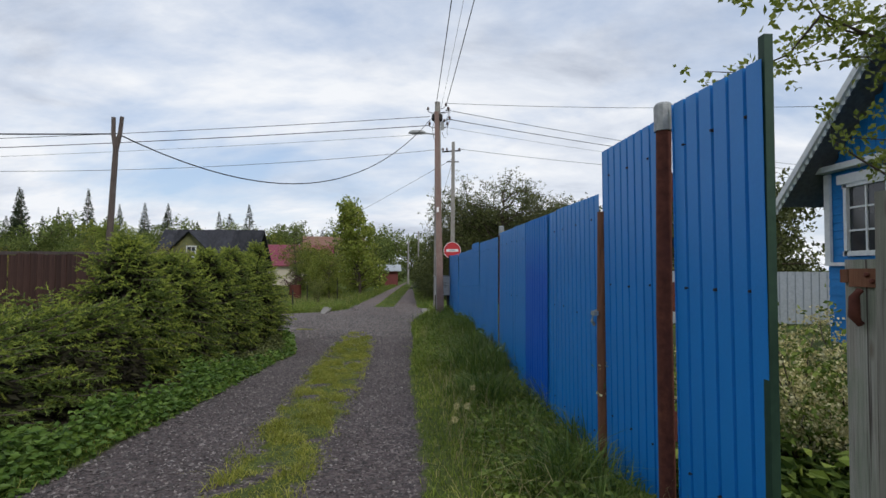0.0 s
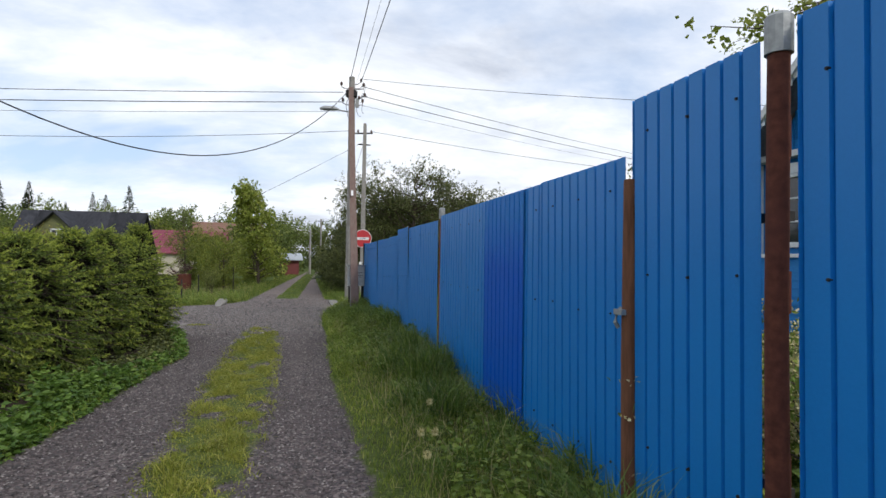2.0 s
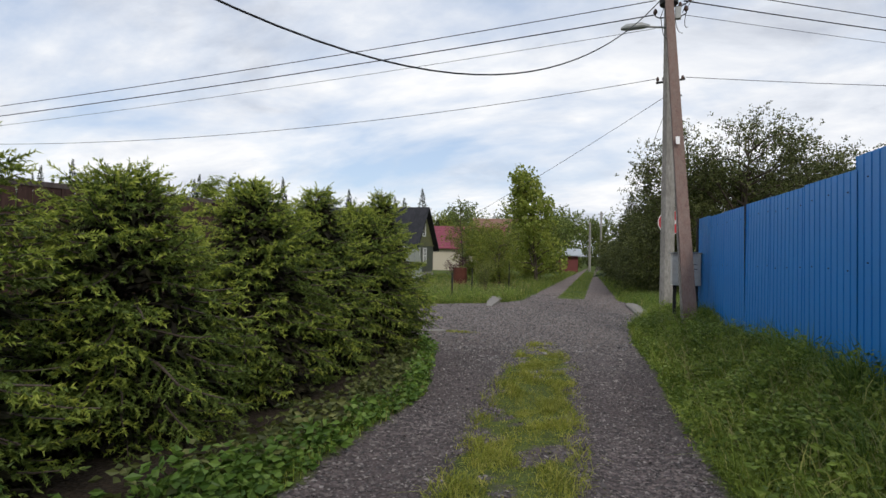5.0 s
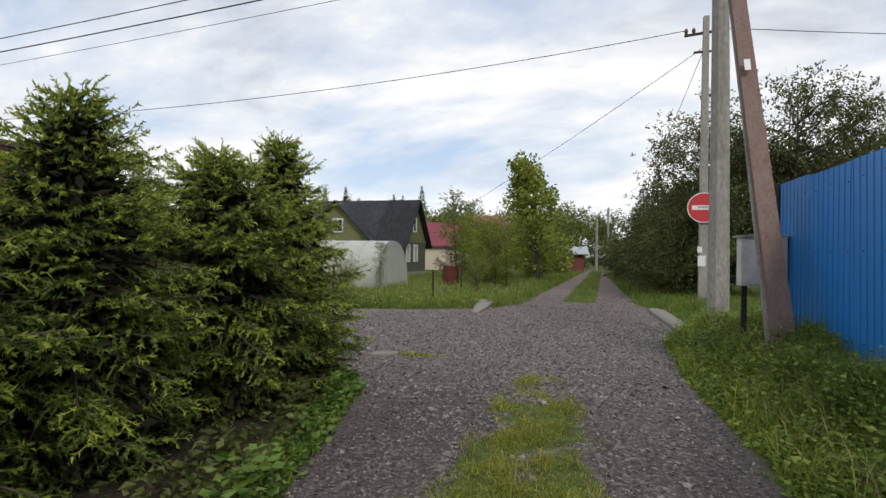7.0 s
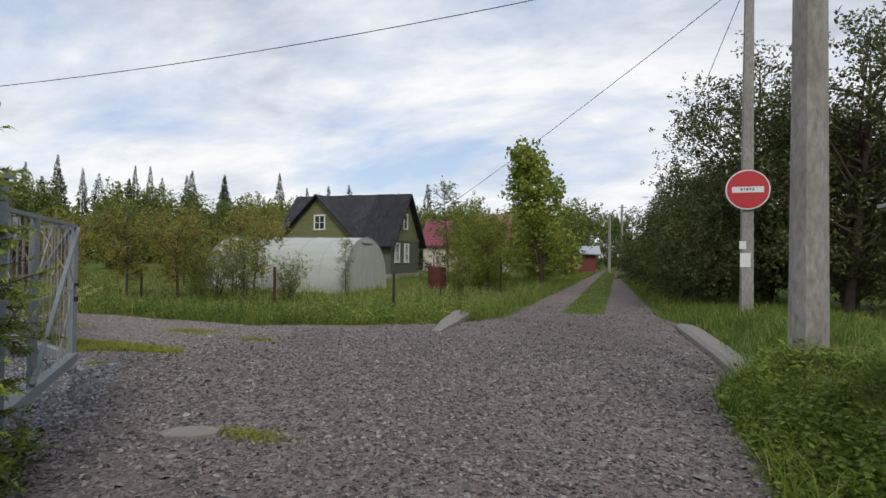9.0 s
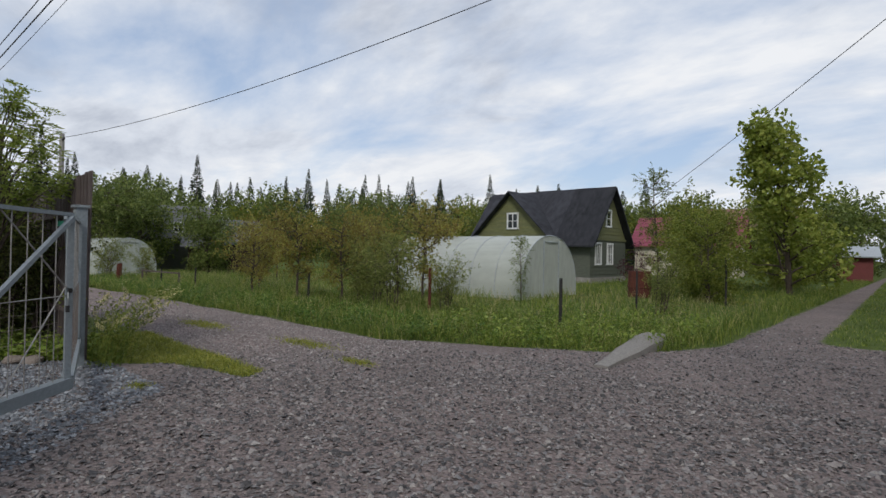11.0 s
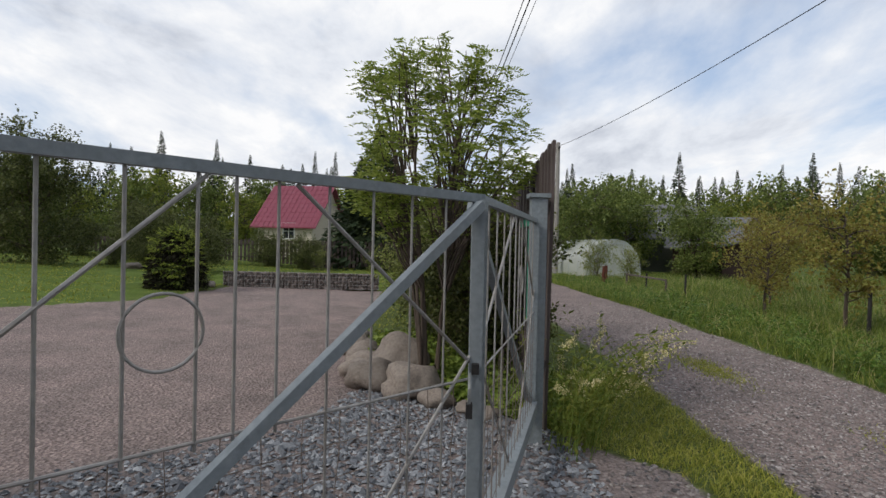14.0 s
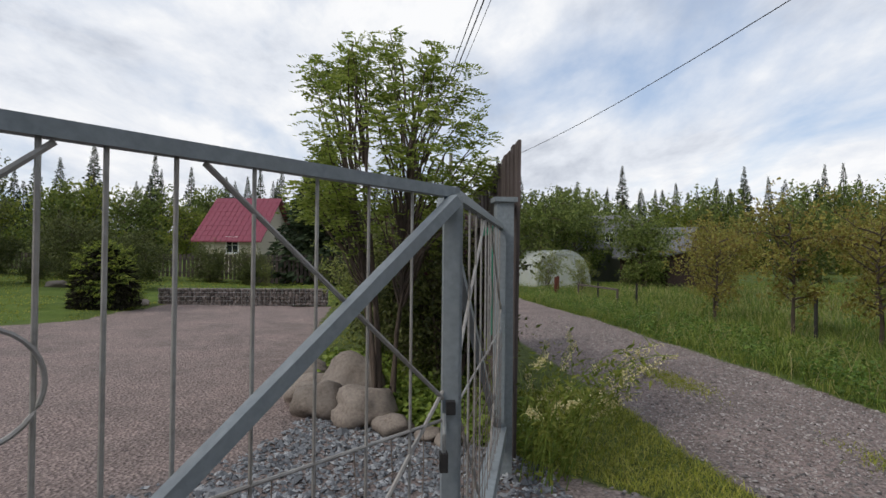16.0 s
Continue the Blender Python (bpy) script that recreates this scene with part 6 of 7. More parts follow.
# yard behind the gate
def rowan_meshes(seed):
    """Slim stems that fan into a wide dome; long feathered leaves hang from the ends of the limbs."""
    rng = np.random.default_rng(seed)
    wood, crown, at, aim = MB(), MB(), [], []
    stems = []
    for i in range(5):
        a = i * 1.26 + rng.normal() * 0.2
        lean = 0.06 if i == 0 else 0.16
        st = wander((0.07 * math.cos(a), 0.07 * math.sin(a), -0.1), (lean * math.cos(a), lean * math.sin(a), 1), 2.5 + 0.35 * rng.random(), 10, rng, 0.05, 0.06)
        wood.tube(st, np.linspace(0.035 if i == 0 else 0.022, 0.006, 11), 7, caps=False)
        stems.append(st)
    for i in range(96):
        a = i * 2.4 + rng.normal() * 0.3
        h = rng.random()
        r = math.sqrt(max(0.0, 1 - (2 * h - 0.75) ** 2 / 1.6)) * rng.uniform(0.55, 1.0)
        goal = np.array((1.0 * r * math.cos(a), 1.0 * r * math.sin(a), 1.75 + 1.45 * h))
        st = stems[int(np.argmin([np.hypot(*(q[7, :2] - goal[:2])) for q in stems]))]
        root = st[min(9, max(4, int((goal[2] - 0.75) / 0.27)))]
        t = np.linspace(0, 1, 7)[:, None]
        limb = root + (goal - root) * t + np.array((0, 0, 0.22)) * (t * (1 - t)) * 2 + rng.normal(size=(7, 3)) * 0.02
        wood.tube(limb, np.linspace(0.011, 0.003, 7), 4, caps=False)
        for k in range(20):
            q = 6 - abs(rng.normal()) * 1.5
            n = int(np.clip(q, 2, 5))
            at.append(limb[n] + (limb[n + 1] - limb[n]) * rng.random() + rng.normal(size=3) * 0.03)
            aim.append(unit(limb[6] - limb[3]) * 0.7 + rng.normal(size=3) * 0.55)
    at, aim = np.array(at), np.array(aim)
    aim[:, 2] *= 0.4
    aim = unit(aim)
    side = unit(np.cross(aim, np.array((0.05, 0.08, 1.0))))
    ln = rng.uniform(0.11, 0.19, (len(at), 1))
    for k in range(13):
        q = 1.0 if k == 12 else (k // 2 + 1) / 7
        p = at + aim * ln * q + np.array((0, 0, -0.4)) * ln * q * q
        out = aim * 3 if k == 12 else side * (2.4 if k % 2 else -2.4) + aim * 1.3
        leaf_cards(crown, p, 0.05, 0.017, rng, -0.3, out, 0.2)
    return wood, crown


ROWAN = mesh_pair(rowan_meshes(58), "leaf_rowan")
plant_tree("rowan_tree", -10.2, 17.5, "many-stemmed rowan with feathery leaves beside boulders", ROWAN, "", 1.05, 0)
YC = spruce_meshes(1.35, 0.74, 61, 150, 2.6, 1, 0.03)
plant_spruce(-18.7, 10.9, YC, 1.15, 0, "round dense young spruce on the lawn", group="yard conifer")
for x, y, s, a in ((-24, 9, 0.9, 0), (-27.5, 5.5, 1.15, 120), (-23, 4.2, 1.1, 70), (-27, 0, 1.2, 10), (-33, 2, 1.1, 40), (-29.5, 11.5, 0.7, 80), (-36, 17, 0.9, 200)):
    plant_tree("garden_tree", x, y, "leafy tree at the edge of the lawn", DARKT if a in (70,) else GREEN if a % 20 else DSHRUB, "", s * 0.65, a, group="yard trees")
BED = mesh_pair(tree_meshes(2.0, 0.85, 0.05, 34, 6500, (0.065, 0.038), 63, 0.03, "oval", 0.14, 4), "leaf_dark")
for x, y, s, a in ((-11.0, 18.05, 0.95, 0), (-11.8, 17.9, 0.95, 90), (-12.6, 17.9, 1.0, 140)):
    plant_tree("elder_bush", x, y, "dense dark green bush behind the boulders", BED, "", s, a, "shrub", "bushes by the rowan")
for x, y, s, a in ((-12.6, 17.4, 0.7, 0), (-13.8, 17.6, 0.8, 70), (-15.0, 17.2, 0.75, 160), (-16.6, 17.4, 0.9, 210), (-11.6, 18.0, 0.8, 30), (-18.3, 17.8, 1.0, 100)):
    plant_tree("bed_shrub", x, y, "bushy green shrub in the stone-edged bed", SHRUB, "", s, a, "shrub", "bed shrubs")


for x, y, s, a in ((-29.6, 14.5, 0.4, 0), (-29.2, 12.2, 0.45, 60), (-29.8, 9.8, 0.5, 130), (-29.3, 7.2, 0.5, 200), (-28.8, 4.6, 0.55, 20), (-28.2, 2.2, 0.5, 90), (-25.5, 6.6, 0.3, 10), (-24.2, 6.0, 0.28, 44)):
    plant_tree("border_shrub", x, y, "rounded green shrub in the border along the picket fence", DSHRUB if a % 60 else SHRUB, "", s, a, "shrub", "border shrubs")


# ---- stones ----
def rock(seed, squash=0.7):
    rng = np.random.default_rng(seed)
    bm = bmesh.new()
    bmesh.ops.create_icosphere(bm, subdivisions=3, radius=1)
    for v in bm.verts:
        p = v.co * 1.1 + Vector((seed * 3.1, 0, 0))
        f = 1 + 0.42 * noise.noise(p) + 0.16 * noise.noise(p * 2.6) + 0.05 * noise.noise(p * 7)
        v.co = v.co * f
        v.co.z = v.co.z * squash
    me = bpy.data.meshes.new("boulder")
    bm.to_mesh(me)
    bm.free()
    me.polygons.foreach_set("use_smooth", [True] * len(me.polygons))
    me.materials.append(M["boulder"])
    return me


ROCKS = [rock(i, 0.75) for i in range(4)]
for i, (x, y, r, sq) in enumerate(((-10.55, 17.18, 0.30, 1.25), (-10.2, 16.95, 0.24, 0.9), (-10.9, 16.85, 0.24, 0.8), (-10.55, 16.75, 0.2, 0.8), (-11.35, 16.7, 0.2, 1.0), (-11.7, 16.6, 0.19, 0.9), (-12.1, 16.5, 0.18, 0.9), (-9.95, 17.35, 0.26, 0.95), (-9.6, 17.6, 0.16, 0.8), (-9.45, 17.85, 0.11, 0.7), (-9.3, 18.0, 0.1, 0.7), (-12.6, 16.45, 0.17, 0.8), (-19.6, 11.3, 0.2, 0.8), (-24.5, 8.5, 0.3, 0.7), (-25.2, 7.5, 0.35, 0.7), (-23.6, 7.0, 0.3, 0.6))):
    b = new("boulder", ROCKS[i % 4])
    b.matrix_basis = pose(x, y, float(land(x, y)) + r * sq * 0.45, 0, 0, i * 67) @ Matrix.Diagonal((r, r, r * sq, 1))
    tagged(b, "rounded pinkish granite boulder edging the planting bed", "boulder", "bed boulders")


def build_gabion():
    g = thing("gabion_wall", -20.3, 13.7, -0.6, "low gabion wall of small brown stones in wire", "wall")
    rng = random.Random(5)
    meshes = []
    for k in range(5):
        bm = bmesh.new()
        bmesh.ops.create_icosphere(bm, subdivisions=1, radius=1)
        for v in bm.verts:
            v.co *= 1 + 0.3 * noise.noise(v.co * 1.7 + Vector((k * 5, 0, 0)))
        me = bpy.data.meshes.new("stone")
        bm.to_mesh(me)
        bm.free()
        me.materials.append(M["gabion_stone"])
        meshes.append(me)
    part("core", MB().box((-0.15, 0.0, 0.22), (0.35, 4.3, 0.42)), M["gabion_stone"], g)
    for r in range(6):
        for i in range(46):
            s = part("stone", meshes[rng.randrange(5)], None, g)
            s.matrix_basis = pose(0.05 + rng.uniform(-0.02, 0.02), -2.2 + 4.4 * (i + rng.random() * 0.5) / 46, 0.04 + r * 0.075, rng.uniform(0, 360), rng.uniform(0, 360), 0) @ Matrix.Diagonal((0.045 + 0.02 * rng.random(), 0.055 + 0.02 * rng.random(), 0.045 + 0.015 * rng.random(), 1))
    net = MB()
    for i in range(30):
        y = -2.2 + 4.4 * i / 29
        net.tube([(0.125, y, 0), (0.125, y, 0.46)], [0.003] * 2, 4)
    for i in range(5):
        net.tube([(0.127, -2.2, 0.02 + i * 0.11), (0.127, 2.2, 0.02 + i * 0.11)], [0.003] * 2, 4)
    part("wire_cage", net, M["cap_grey"], g)


build_gabion()
for i, (x, y) in enumerate(((-16.2, 11.0), (-16.9, 10.85), (-17.6, 10.6), (-18.2, 10.2), (-19.0, 9.8), (-19.8, 9.6))):
    s = new("flagstone", MB().tube([(0, 0, 0), (0, 0, 0.04)], [0.35, 0.33], 7).mesh("flagstone", M["flag"]))
    s.matrix_basis = pose(x, y, -0.6, 0, 0, i * 50)
    tagged(s, "flat pale stepping stone in the lawn", "stepping stone", "stepping stones")
sand = part("sand_patch", MB().tube([(0, 0, 0), (0, 0, 0.03)], [2.2, 1.9], 22), M["sand"])
sand.matrix_basis = pose(-22.5, 9.6, -0.6) @ Matrix.Diagonal((1, 1.3, 1, 1))
tagged(sand, "patch of bare sand in the lawn", "sand", kind="structure")


def culvert(x0, y0, x1, y1, w, h, label, nose=1.0):
    ln = math.hypot(x1 - x0, y1 - y0)
    rngl = random.Random(int(x0 * 10))
    o = [(-w / 2, -0.15), (w / 2, -0.15), (w / 2, h * 0.55), (w * 0.32, h * 0.95), (-w * 0.3, h), (-w / 2, h * 0.5)]
    mb, k, n = MB(), 8, 6
    v = []
    for i in range(k + 1):
        s = 1 + rngl.uniform(-0.12, 0.12)
        q = i / k
        end = (0.55 if i in (0, k) else 1) if nose == 1 else nose + (1 - nose) * math.sin(math.pi * min(1.0, 0.9 * q ** 1.6)) ** 0.8
        side = (0.8 if i in (0, k) else 1) if nose == 1 else 0.35 + 0.65 * end
        v += [(x * s * side, ln * q, z * (end if z > 0 else 1)) for x, z in o]
    mb.add(v, [(i * n + j, i * n + (j + 1) % n, (i + 1) * n + (j + 1) % n, (i + 1) * n + j) for i in range(k) for j in range(n)])
    mb.f.append(np.array([list(range(n))]))
    mb.f.append(np.array([list(range(k * n + n - 1, k * n - 1, -1))]))
    ob = part("concrete_kerb", mb, M["concrete_mound"])
    ob.matrix_basis = pose(x0, y0, -0.6, 0, 0, math.degrees(math.atan2(-(x1 - x0), y1 - y0)))
    tagged(ob, label, "kerb", "culvert kerbs")


culvert(-0.1, 19.7, -0.47, 25.3, 0.36, 0.08, "pale cast concrete edge beam over the culvert")
culvert(-4.65, 22.6, -5.0, 25.6, 0.42, 0.13, "pale rough concrete mound over the culvert end", 0.05)

# posts of the old garden fence
for x, y, h, r in ((-6.5, 24.9, 0.98, 0.03), (-9.9, 25.2, 1.0, 0.035), (-6.8, 29.0, 1.0, 0.025), (-13.6, 24.6, 0.8, 0.03), (-19.5, 24.3, 0.7, 0.03), (-24.5, 23.6, 0.7, 0.06), (-25.2, 23.9, 0.7, 0.06), (-22, 24.2, 0.6, 0.03), (-6.0, 33.5, 1.4, 0.03)):
    p = part("fence_post", MB().tube([(0, 0, -0.2), (0.01, 0, h * 0.5), (0.0, 0.01, h)], [r * 1.05, r, r * 0.95], 8), M["iron"] if r < 0.031 else M["rust"])
    p.location = (x, y, float(land(x, y)))
    tagged(p, "thin rusty metal post of an old garden fence", "post", "garden fence posts")
for (x0, y0), (x1, y1) in (((-20.5, 24.2), (-23.5, 24.1)),):
    b = part("low_rail", MB().bar((x0, y0, -0.15), (x1, y1, -0.15), 0.05).bar((x0, y0, -0.6), (x0, y0, -0.12), 0.05).bar((x1, y1, -0.6), (x1, y1, -0.12), 0.05), M["bare_pole"])
    tagged(b, "low weathered timber rail along the garden", "rail")
brl = thing("rusty_barrel", -8.7, 34.0, -0.6, "rusty brown barrel standing in the garden", "barrel")
part("body", MB().tube([(0, 0, 0), (0, 0, 0.3), (0, 0, 0.31), (0, 0, 0.62), (0, 0, 0.85)], [0.36, 0.36, 0.38, 0.36, 0.36], 16), M["rust"], brl)
for x, y, h in ((-32.2, 23.5, 6.6), (-3.2, 66, 5.2), (-2.2, 74, 7.0), (-0.5, -22, 8.3), (-36, 21.0, 7.3)):
    p = thing("power_pole", x, y, -0.6 if y > 0 else 0, "distant grey concrete power pole", "power pole", "distant power poles")
    part("shaft", MB().tube([(0, 0, -0.2), (0, 0, h)], [0.14, 0.1], 8), M["concrete"], p)
    part("crossarm", MB().bar((-0.4, 0, h - 0.3), (0.4, 0, h - 0.3), 0.06), M["iron"], p)


# ---- grass, weeds, gravel ----
def scatter(n, x0, x1, y0, y1, rng, keep):
    x, y = rng.uniform(x0, x1, n), rng.uniform(y0, y1, n)
    k = keep(x, y)
    x, y = x[k], y[k]
    return np.stack([x, y, land(x, y)], 1)


def stuff(name, mb, mat, label, category):
    return tagged(part(name, mb, M[mat]), label, category, kind="stuff")


rg = np.random.default_rng(77)


def off_gravel(lim=0.45):
    return lambda x, y: gravel_mask(x, y) + rg.uniform(-0.25, 0.25, len(x)) < lim


def tussock(x, y):
    """Tall clumps and hollows in long grass, 0 to 1."""
    w = np.sin(x * 4.7 + 1.7 * np.sin(y * 1.9)) * np.sin(y * 3.1 + 0.8 * np.sin(x * 3.3)) + 0.5 * np.sin(y * 7.3 + x * 5.9) * np.sin(x * 9.7 - y * 2.3)
    return smoothstep(-0.9, 1.1, w)


def by_fence(x, y):
    return (x < fence_x(y) + 0.05) & (gravel_mask(x, y) + rg.uniform(-0.2, 0.2, len(x)) < 0.4)


at = scatter(52000, -0.5, 1.4, 1.0, 20, rg, by_fence)
low = np.interp(at[:, 0] - right_edge(at[:, 1]), [0, 0.5, 1.2], [0.05, 0.10, 0.16])
stuff("verge_grass", blades(MB(), at, low * rg.uniform(0.6, 1.3, len(at)), 0.007, rg, 0.5), "grass", "short green grass along the blue fence", "grass")
at = scatter(70000, -0.5, 1.4, 1.0, 20, rg, lambda x, y: by_fence(x, y) & (tussock(x, y) * smoothstep(0.1, 0.7, x - right_edge(y)) > rg.uniform(0.25, 0.9, len(x))))
tall = 0.14 + 0.36 * tussock(at[:, 0], at[:, 1]) * smoothstep(0.2, 1.1, at[:, 0] - right_edge(at[:, 1]))
stuff("tall_grass", blades(MB(), at, tall, 0.011, rg, 0.55), "tall_grass", "dark green tussocks of tall grass below the blue fence", "grass")
at = scatter(2600, -0.3, 1.4, 1.0, 20, rg, lambda x, y: by_fence(x, y) & (x > right_edge(y) + 0.25))
stuff("dry_stalks", blades(MB(), at, rg.uniform(0.2, 0.48, len(at)), 0.006, rg, 0.6), "straw", "pale dry grass stalks in the verge", "grass")
at = scatter(340000, -3.3, 0.2, -1.0, 16.8, rg, lambda x, y: (np.abs(x - strip_mid(y)) < strip_half(y) * rg.uniform(0.5, 1.3, len(x))) & (tufts(x, y) * (0.25 + 0.9 * tussock(x * 1.6, y * 1.3)) > rg.uniform(0.0, 0.85, len(x))))
stuff("strip_grass", blades(MB(), at, rg.uniform(0.02, 0.085, len(at)) * (0.4 + 1.3 * tussock(at[:, 0] * 1.6, at[:, 1] * 1.3) ** 2), 0.007, rg, 0.8), "grass_short", "short yellowish grass strip between wheel tracks", "grass")
at = scatter(45000, -4.4, -2.4, 0, 17, rg, lambda x, y: (gravel_mask(x, y) + rg.uniform(-0.2, 0.2, len(x)) < 0.4) & (x > left_edge(y) - np.interp(y, [7, 9], [0.5, 0.22])))
stuff("verge_grass", blades(MB(), at, np.full(len(at), 0.11), 0.007, rg), "grass", "green grass at the foot of the spruces", "grass")
at = scatter(90000, -28, -4.3, 21.8, 26.5, rg, lambda x, y: (gravel_mask(x, y) + rg.uniform(-0.2, 0.2, len(x)) < 0.4))
stuff("verge_grass", blades(MB(), at, rg.uniform(0.12, 0.3, len(at)) * (0.55 + 0.95 * tussock(at[:, 0], at[:, 1])), 0.010, rg, 0.5), "meadow", "tall green grass along the gravel road", "grass")
at = scatter(45000, -34, -4.2, 26, 46, rg, lambda x, y: (gravel_mask(x, y) < 0.4))
stuff("meadow_grass", blades(MB(), at, rg.uniform(0.12, 0.32, len(at)) * (0.5 + tussock(at[:, 0] * 0.6, at[:, 1] * 0.6)), 0.016, rg, 0.5), "meadow", "long green meadow grass in the gardens", "grass")
at = scatter(26000, -28, -4.4, 21.9, 30, rg, lambda x, y: (gravel_mask(x, y) < 0.3) & (tussock(x * 0.9 + 2, y * 0.9) > rg.uniform(0.45, 0.95, len(x))))
stuff("tall_grass", blades(MB(), at, rg.uniform(0.22, 0.5, len(at)), 0.013, rg, 0.5), "tall_grass", "dark green tussocks of tall grass in the gardens", "grass")
at = scatter(5200, -28, -4.4, 22.2, 34, rg, lambda x, y: gravel_mask(x, y) < 0.2)
stuff("dry_stalks", blades(MB(), at, rg.uniform(0.25, 0.6, len(at)), 0.007, rg, 0.5), "straw", "pale dry grass stalks in the gardens", "grass")
at = scatter(26000, -10.8, -6.5, 18.3, 19.95, rg, lambda x, y: (gravel_mask(x, y) + rg.uniform(-0.2, 0.2, len(x)) < 0.4))
stuff("verge_grass", blades(MB(), at, rg.uniform(0.03, 0.09, len(at)), 0.006, rg, 0.8), "grass_short", "grass tongue beside the gate post", "grass")
at = scatter(40000, -5.0, 3.0, 24.5, 60, rg, lambda x, y: (gravel_mask(x, y) + rg.uniform(-0.2, 0.2, len(x)) < 0.4))
stuff("verge_grass", blades(MB(), at, np.where(np.abs(at[:, 0] + 2.6) < 1.2, 0.07, 0.26), 0.014, rg), "meadow", "green grass along the far lane", "grass")
at = scatter(22000, -0.9, 2.6, 18.5, 28, rg, lambda x, y: (gravel_mask(x, y) + rg.uniform(-0.2, 0.2, len(x)) < 0.4))
stuff("verge_grass", blades(MB(), at, rg.uniform(0.1, 0.3, len(at)) * (0.5 + tussock(at[:, 0], at[:, 1])), 0.010, rg, 0.5), "tall_grass", "green grass below the power poles", "grass")


at = scatter(30000, -34, -13, 1, 17, rg, lambda x, y: (gravel_mask(x, y) < 0.35) & (((x + 22.5) / 2.1) ** 2 + ((y - 9.6) / 2.7) ** 2 > 1) & ((np.abs(y - np.interp(x, [-19.8, -18.2, -16.2], [9.6, 10.2, 11.0])) > 0.33) | (x < -20.1)))
stuff("lawn_grass", blades(MB(), at, rg.uniform(0.025, 0.06, len(at)), 0.025, rg, 0.8), "grass_short", "mown lawn grass around the yard", "grass")
at = scatter(16000, -0.8, 1.0, 9, 20, rg, lambda x, y: (x > right_edge(y) + 0.05) & (x < fence_x(y)) & (tussock(x * 1.3 + 1, y * 1.2) > rg.uniform(0.2, 0.9, len(x))))
stuff("bank_grass", blades(MB(), at, rg.uniform(0.16, 0.42, len(at)), 0.009, rg, 0.6), "grass", "tall grass among the weeds on the bank", "grass")


def weeds(name, at, height, leaf, n_leaf, mat, label):
    """Leafy stalks: several leaves up each stem."""
    mb = MB()
    n = len(at)
    for k in range(n_leaf):
        q = (k + 1) / n_leaf
        p = at + np.stack([rg.normal(size=n) * 0.03, rg.normal(size=n) * 0.03, height * q * rg.uniform(0.7, 1.1, n)], 1)
        out = rg.normal(size=(n, 3))
        out[:, 2] = 0
        leaf_cards(mb, p, leaf, leaf * 0.62, rg, -0.05, unit(out) * 1.4, 0.35)
    return stuff(name, mb, mat, label, "weeds")


at = scatter(11000, -4.3, -2.6, 0.5, 15.5, rg, lambda x, y: (x < left_edge(y) - 0.02) & (x > left_edge(y) - np.interp(y, [8, 10], [0.5, 0.2]) * (0.7 + 0.5 * tussock(x, y * 0.8))))
weeds("nettles", at, np.interp(left_edge(at[:, 1]) - at[:, 0], [0, 0.2, 0.5], [0.07, 0.28, 0.36]) * (0.6 + 0.6 * tussock(at[:, 0], at[:, 1])), 0.075, 6, "nettle", "low leafy nettles between lane and spruces")
at = scatter(13000, -0.8, 1.0, 8.5, 20.5, rg, lambda x, y: (x > right_edge(y) + 0.05) & (x < fence_x(y)) & (y + rg.normal(size=len(x)) * 1.2 > 10.2))
weeds("nettles", at, rg.uniform(0.7, 1.3, len(at)) * (0.07 + 0.24 * tussock(at[:, 0] * 1.1, at[:, 1])) * smoothstep(-0.1, 0.5, at[:, 0] - right_edge(at[:, 1])), 0.05, 6, "weed", "dense leafy weeds below the power pole")
at = scatter(3000, -5.4, -2.8, 8.5, 16.3, rg, lambda x, y: (x < left_edge(y) - 0.12) & (x > left_edge(y) - 0.7))
weeds("shade_plants", at, rg.uniform(0.08, 0.24, len(at)), 0.075, 4, "leaf_dark", "dark leafy ground plants under the spruce hedge")
at = scatter(420, -0.8, 1.0, 8.5, 20.5, rg, lambda x, y: (x > right_edge(y) + 0.1) & (x < fence_x(y)) & (y > 9.5))
weeds("broad_weeds", at, rg.uniform(0.1, 0.32, len(at)), 0.075, 5, "weed", "larger leafy weeds on the bank by the pole")
at = scatter(2600, 0.0, 1.3, 2.2, 10, rg, lambda x, y: (x > 0.35) & (x < fence_x(y)) & (y + rg.normal(size=len(x)) < 5.5))
weeds("verge_weeds", at, rg.uniform(0.08, 0.22, len(at)), 0.06, 4, "weed", "broad-leaved weeds at the fence foot")
at = scatter(3600, -10.8, -8.3, 18.35, 19.6, rg, lambda x, y: gravel_mask(x, y) < 0.3)
weeds("bed_weeds", at[(at[:, 0] < -8.5) & (at[:, 1] < 18.72)][::3], 0.2, 0.07, 4, "weed", "leafy green plants beside the gate post")
at = scatter(4200, -12.4, -8.9, 16.8, 18.3, rg, lambda x, y: (gravel_mask(x, y) < 0.4))
weeds("bed_plants", at, rg.uniform(0.06, 0.2, len(at)), 0.08, 4, "weed", "low leafy plants among the boulders")
at = scatter(6500, -26, -6, 22.2, 24.0, rg, lambda x, y: (gravel_mask(x, y) < 0.3) & (tussock(x * 0.8, y) > rg.uniform(0.1, 0.9, len(x))))
weeds("roadside_weeds", at, rg.uniform(0.08, 0.32, len(at)), 0.06, 5, "nettle", "dark green weeds along the side road")
at = scatter(1200, -8.0, -4.4, 22.8, 27, rg, lambda x, y: gravel_mask(x, y) < 0.2)
weeds("ditch_weeds", at, rg.uniform(0.1, 0.45, len(at)), 0.065, 5, "weed", "leafy green weeds in the ditch")
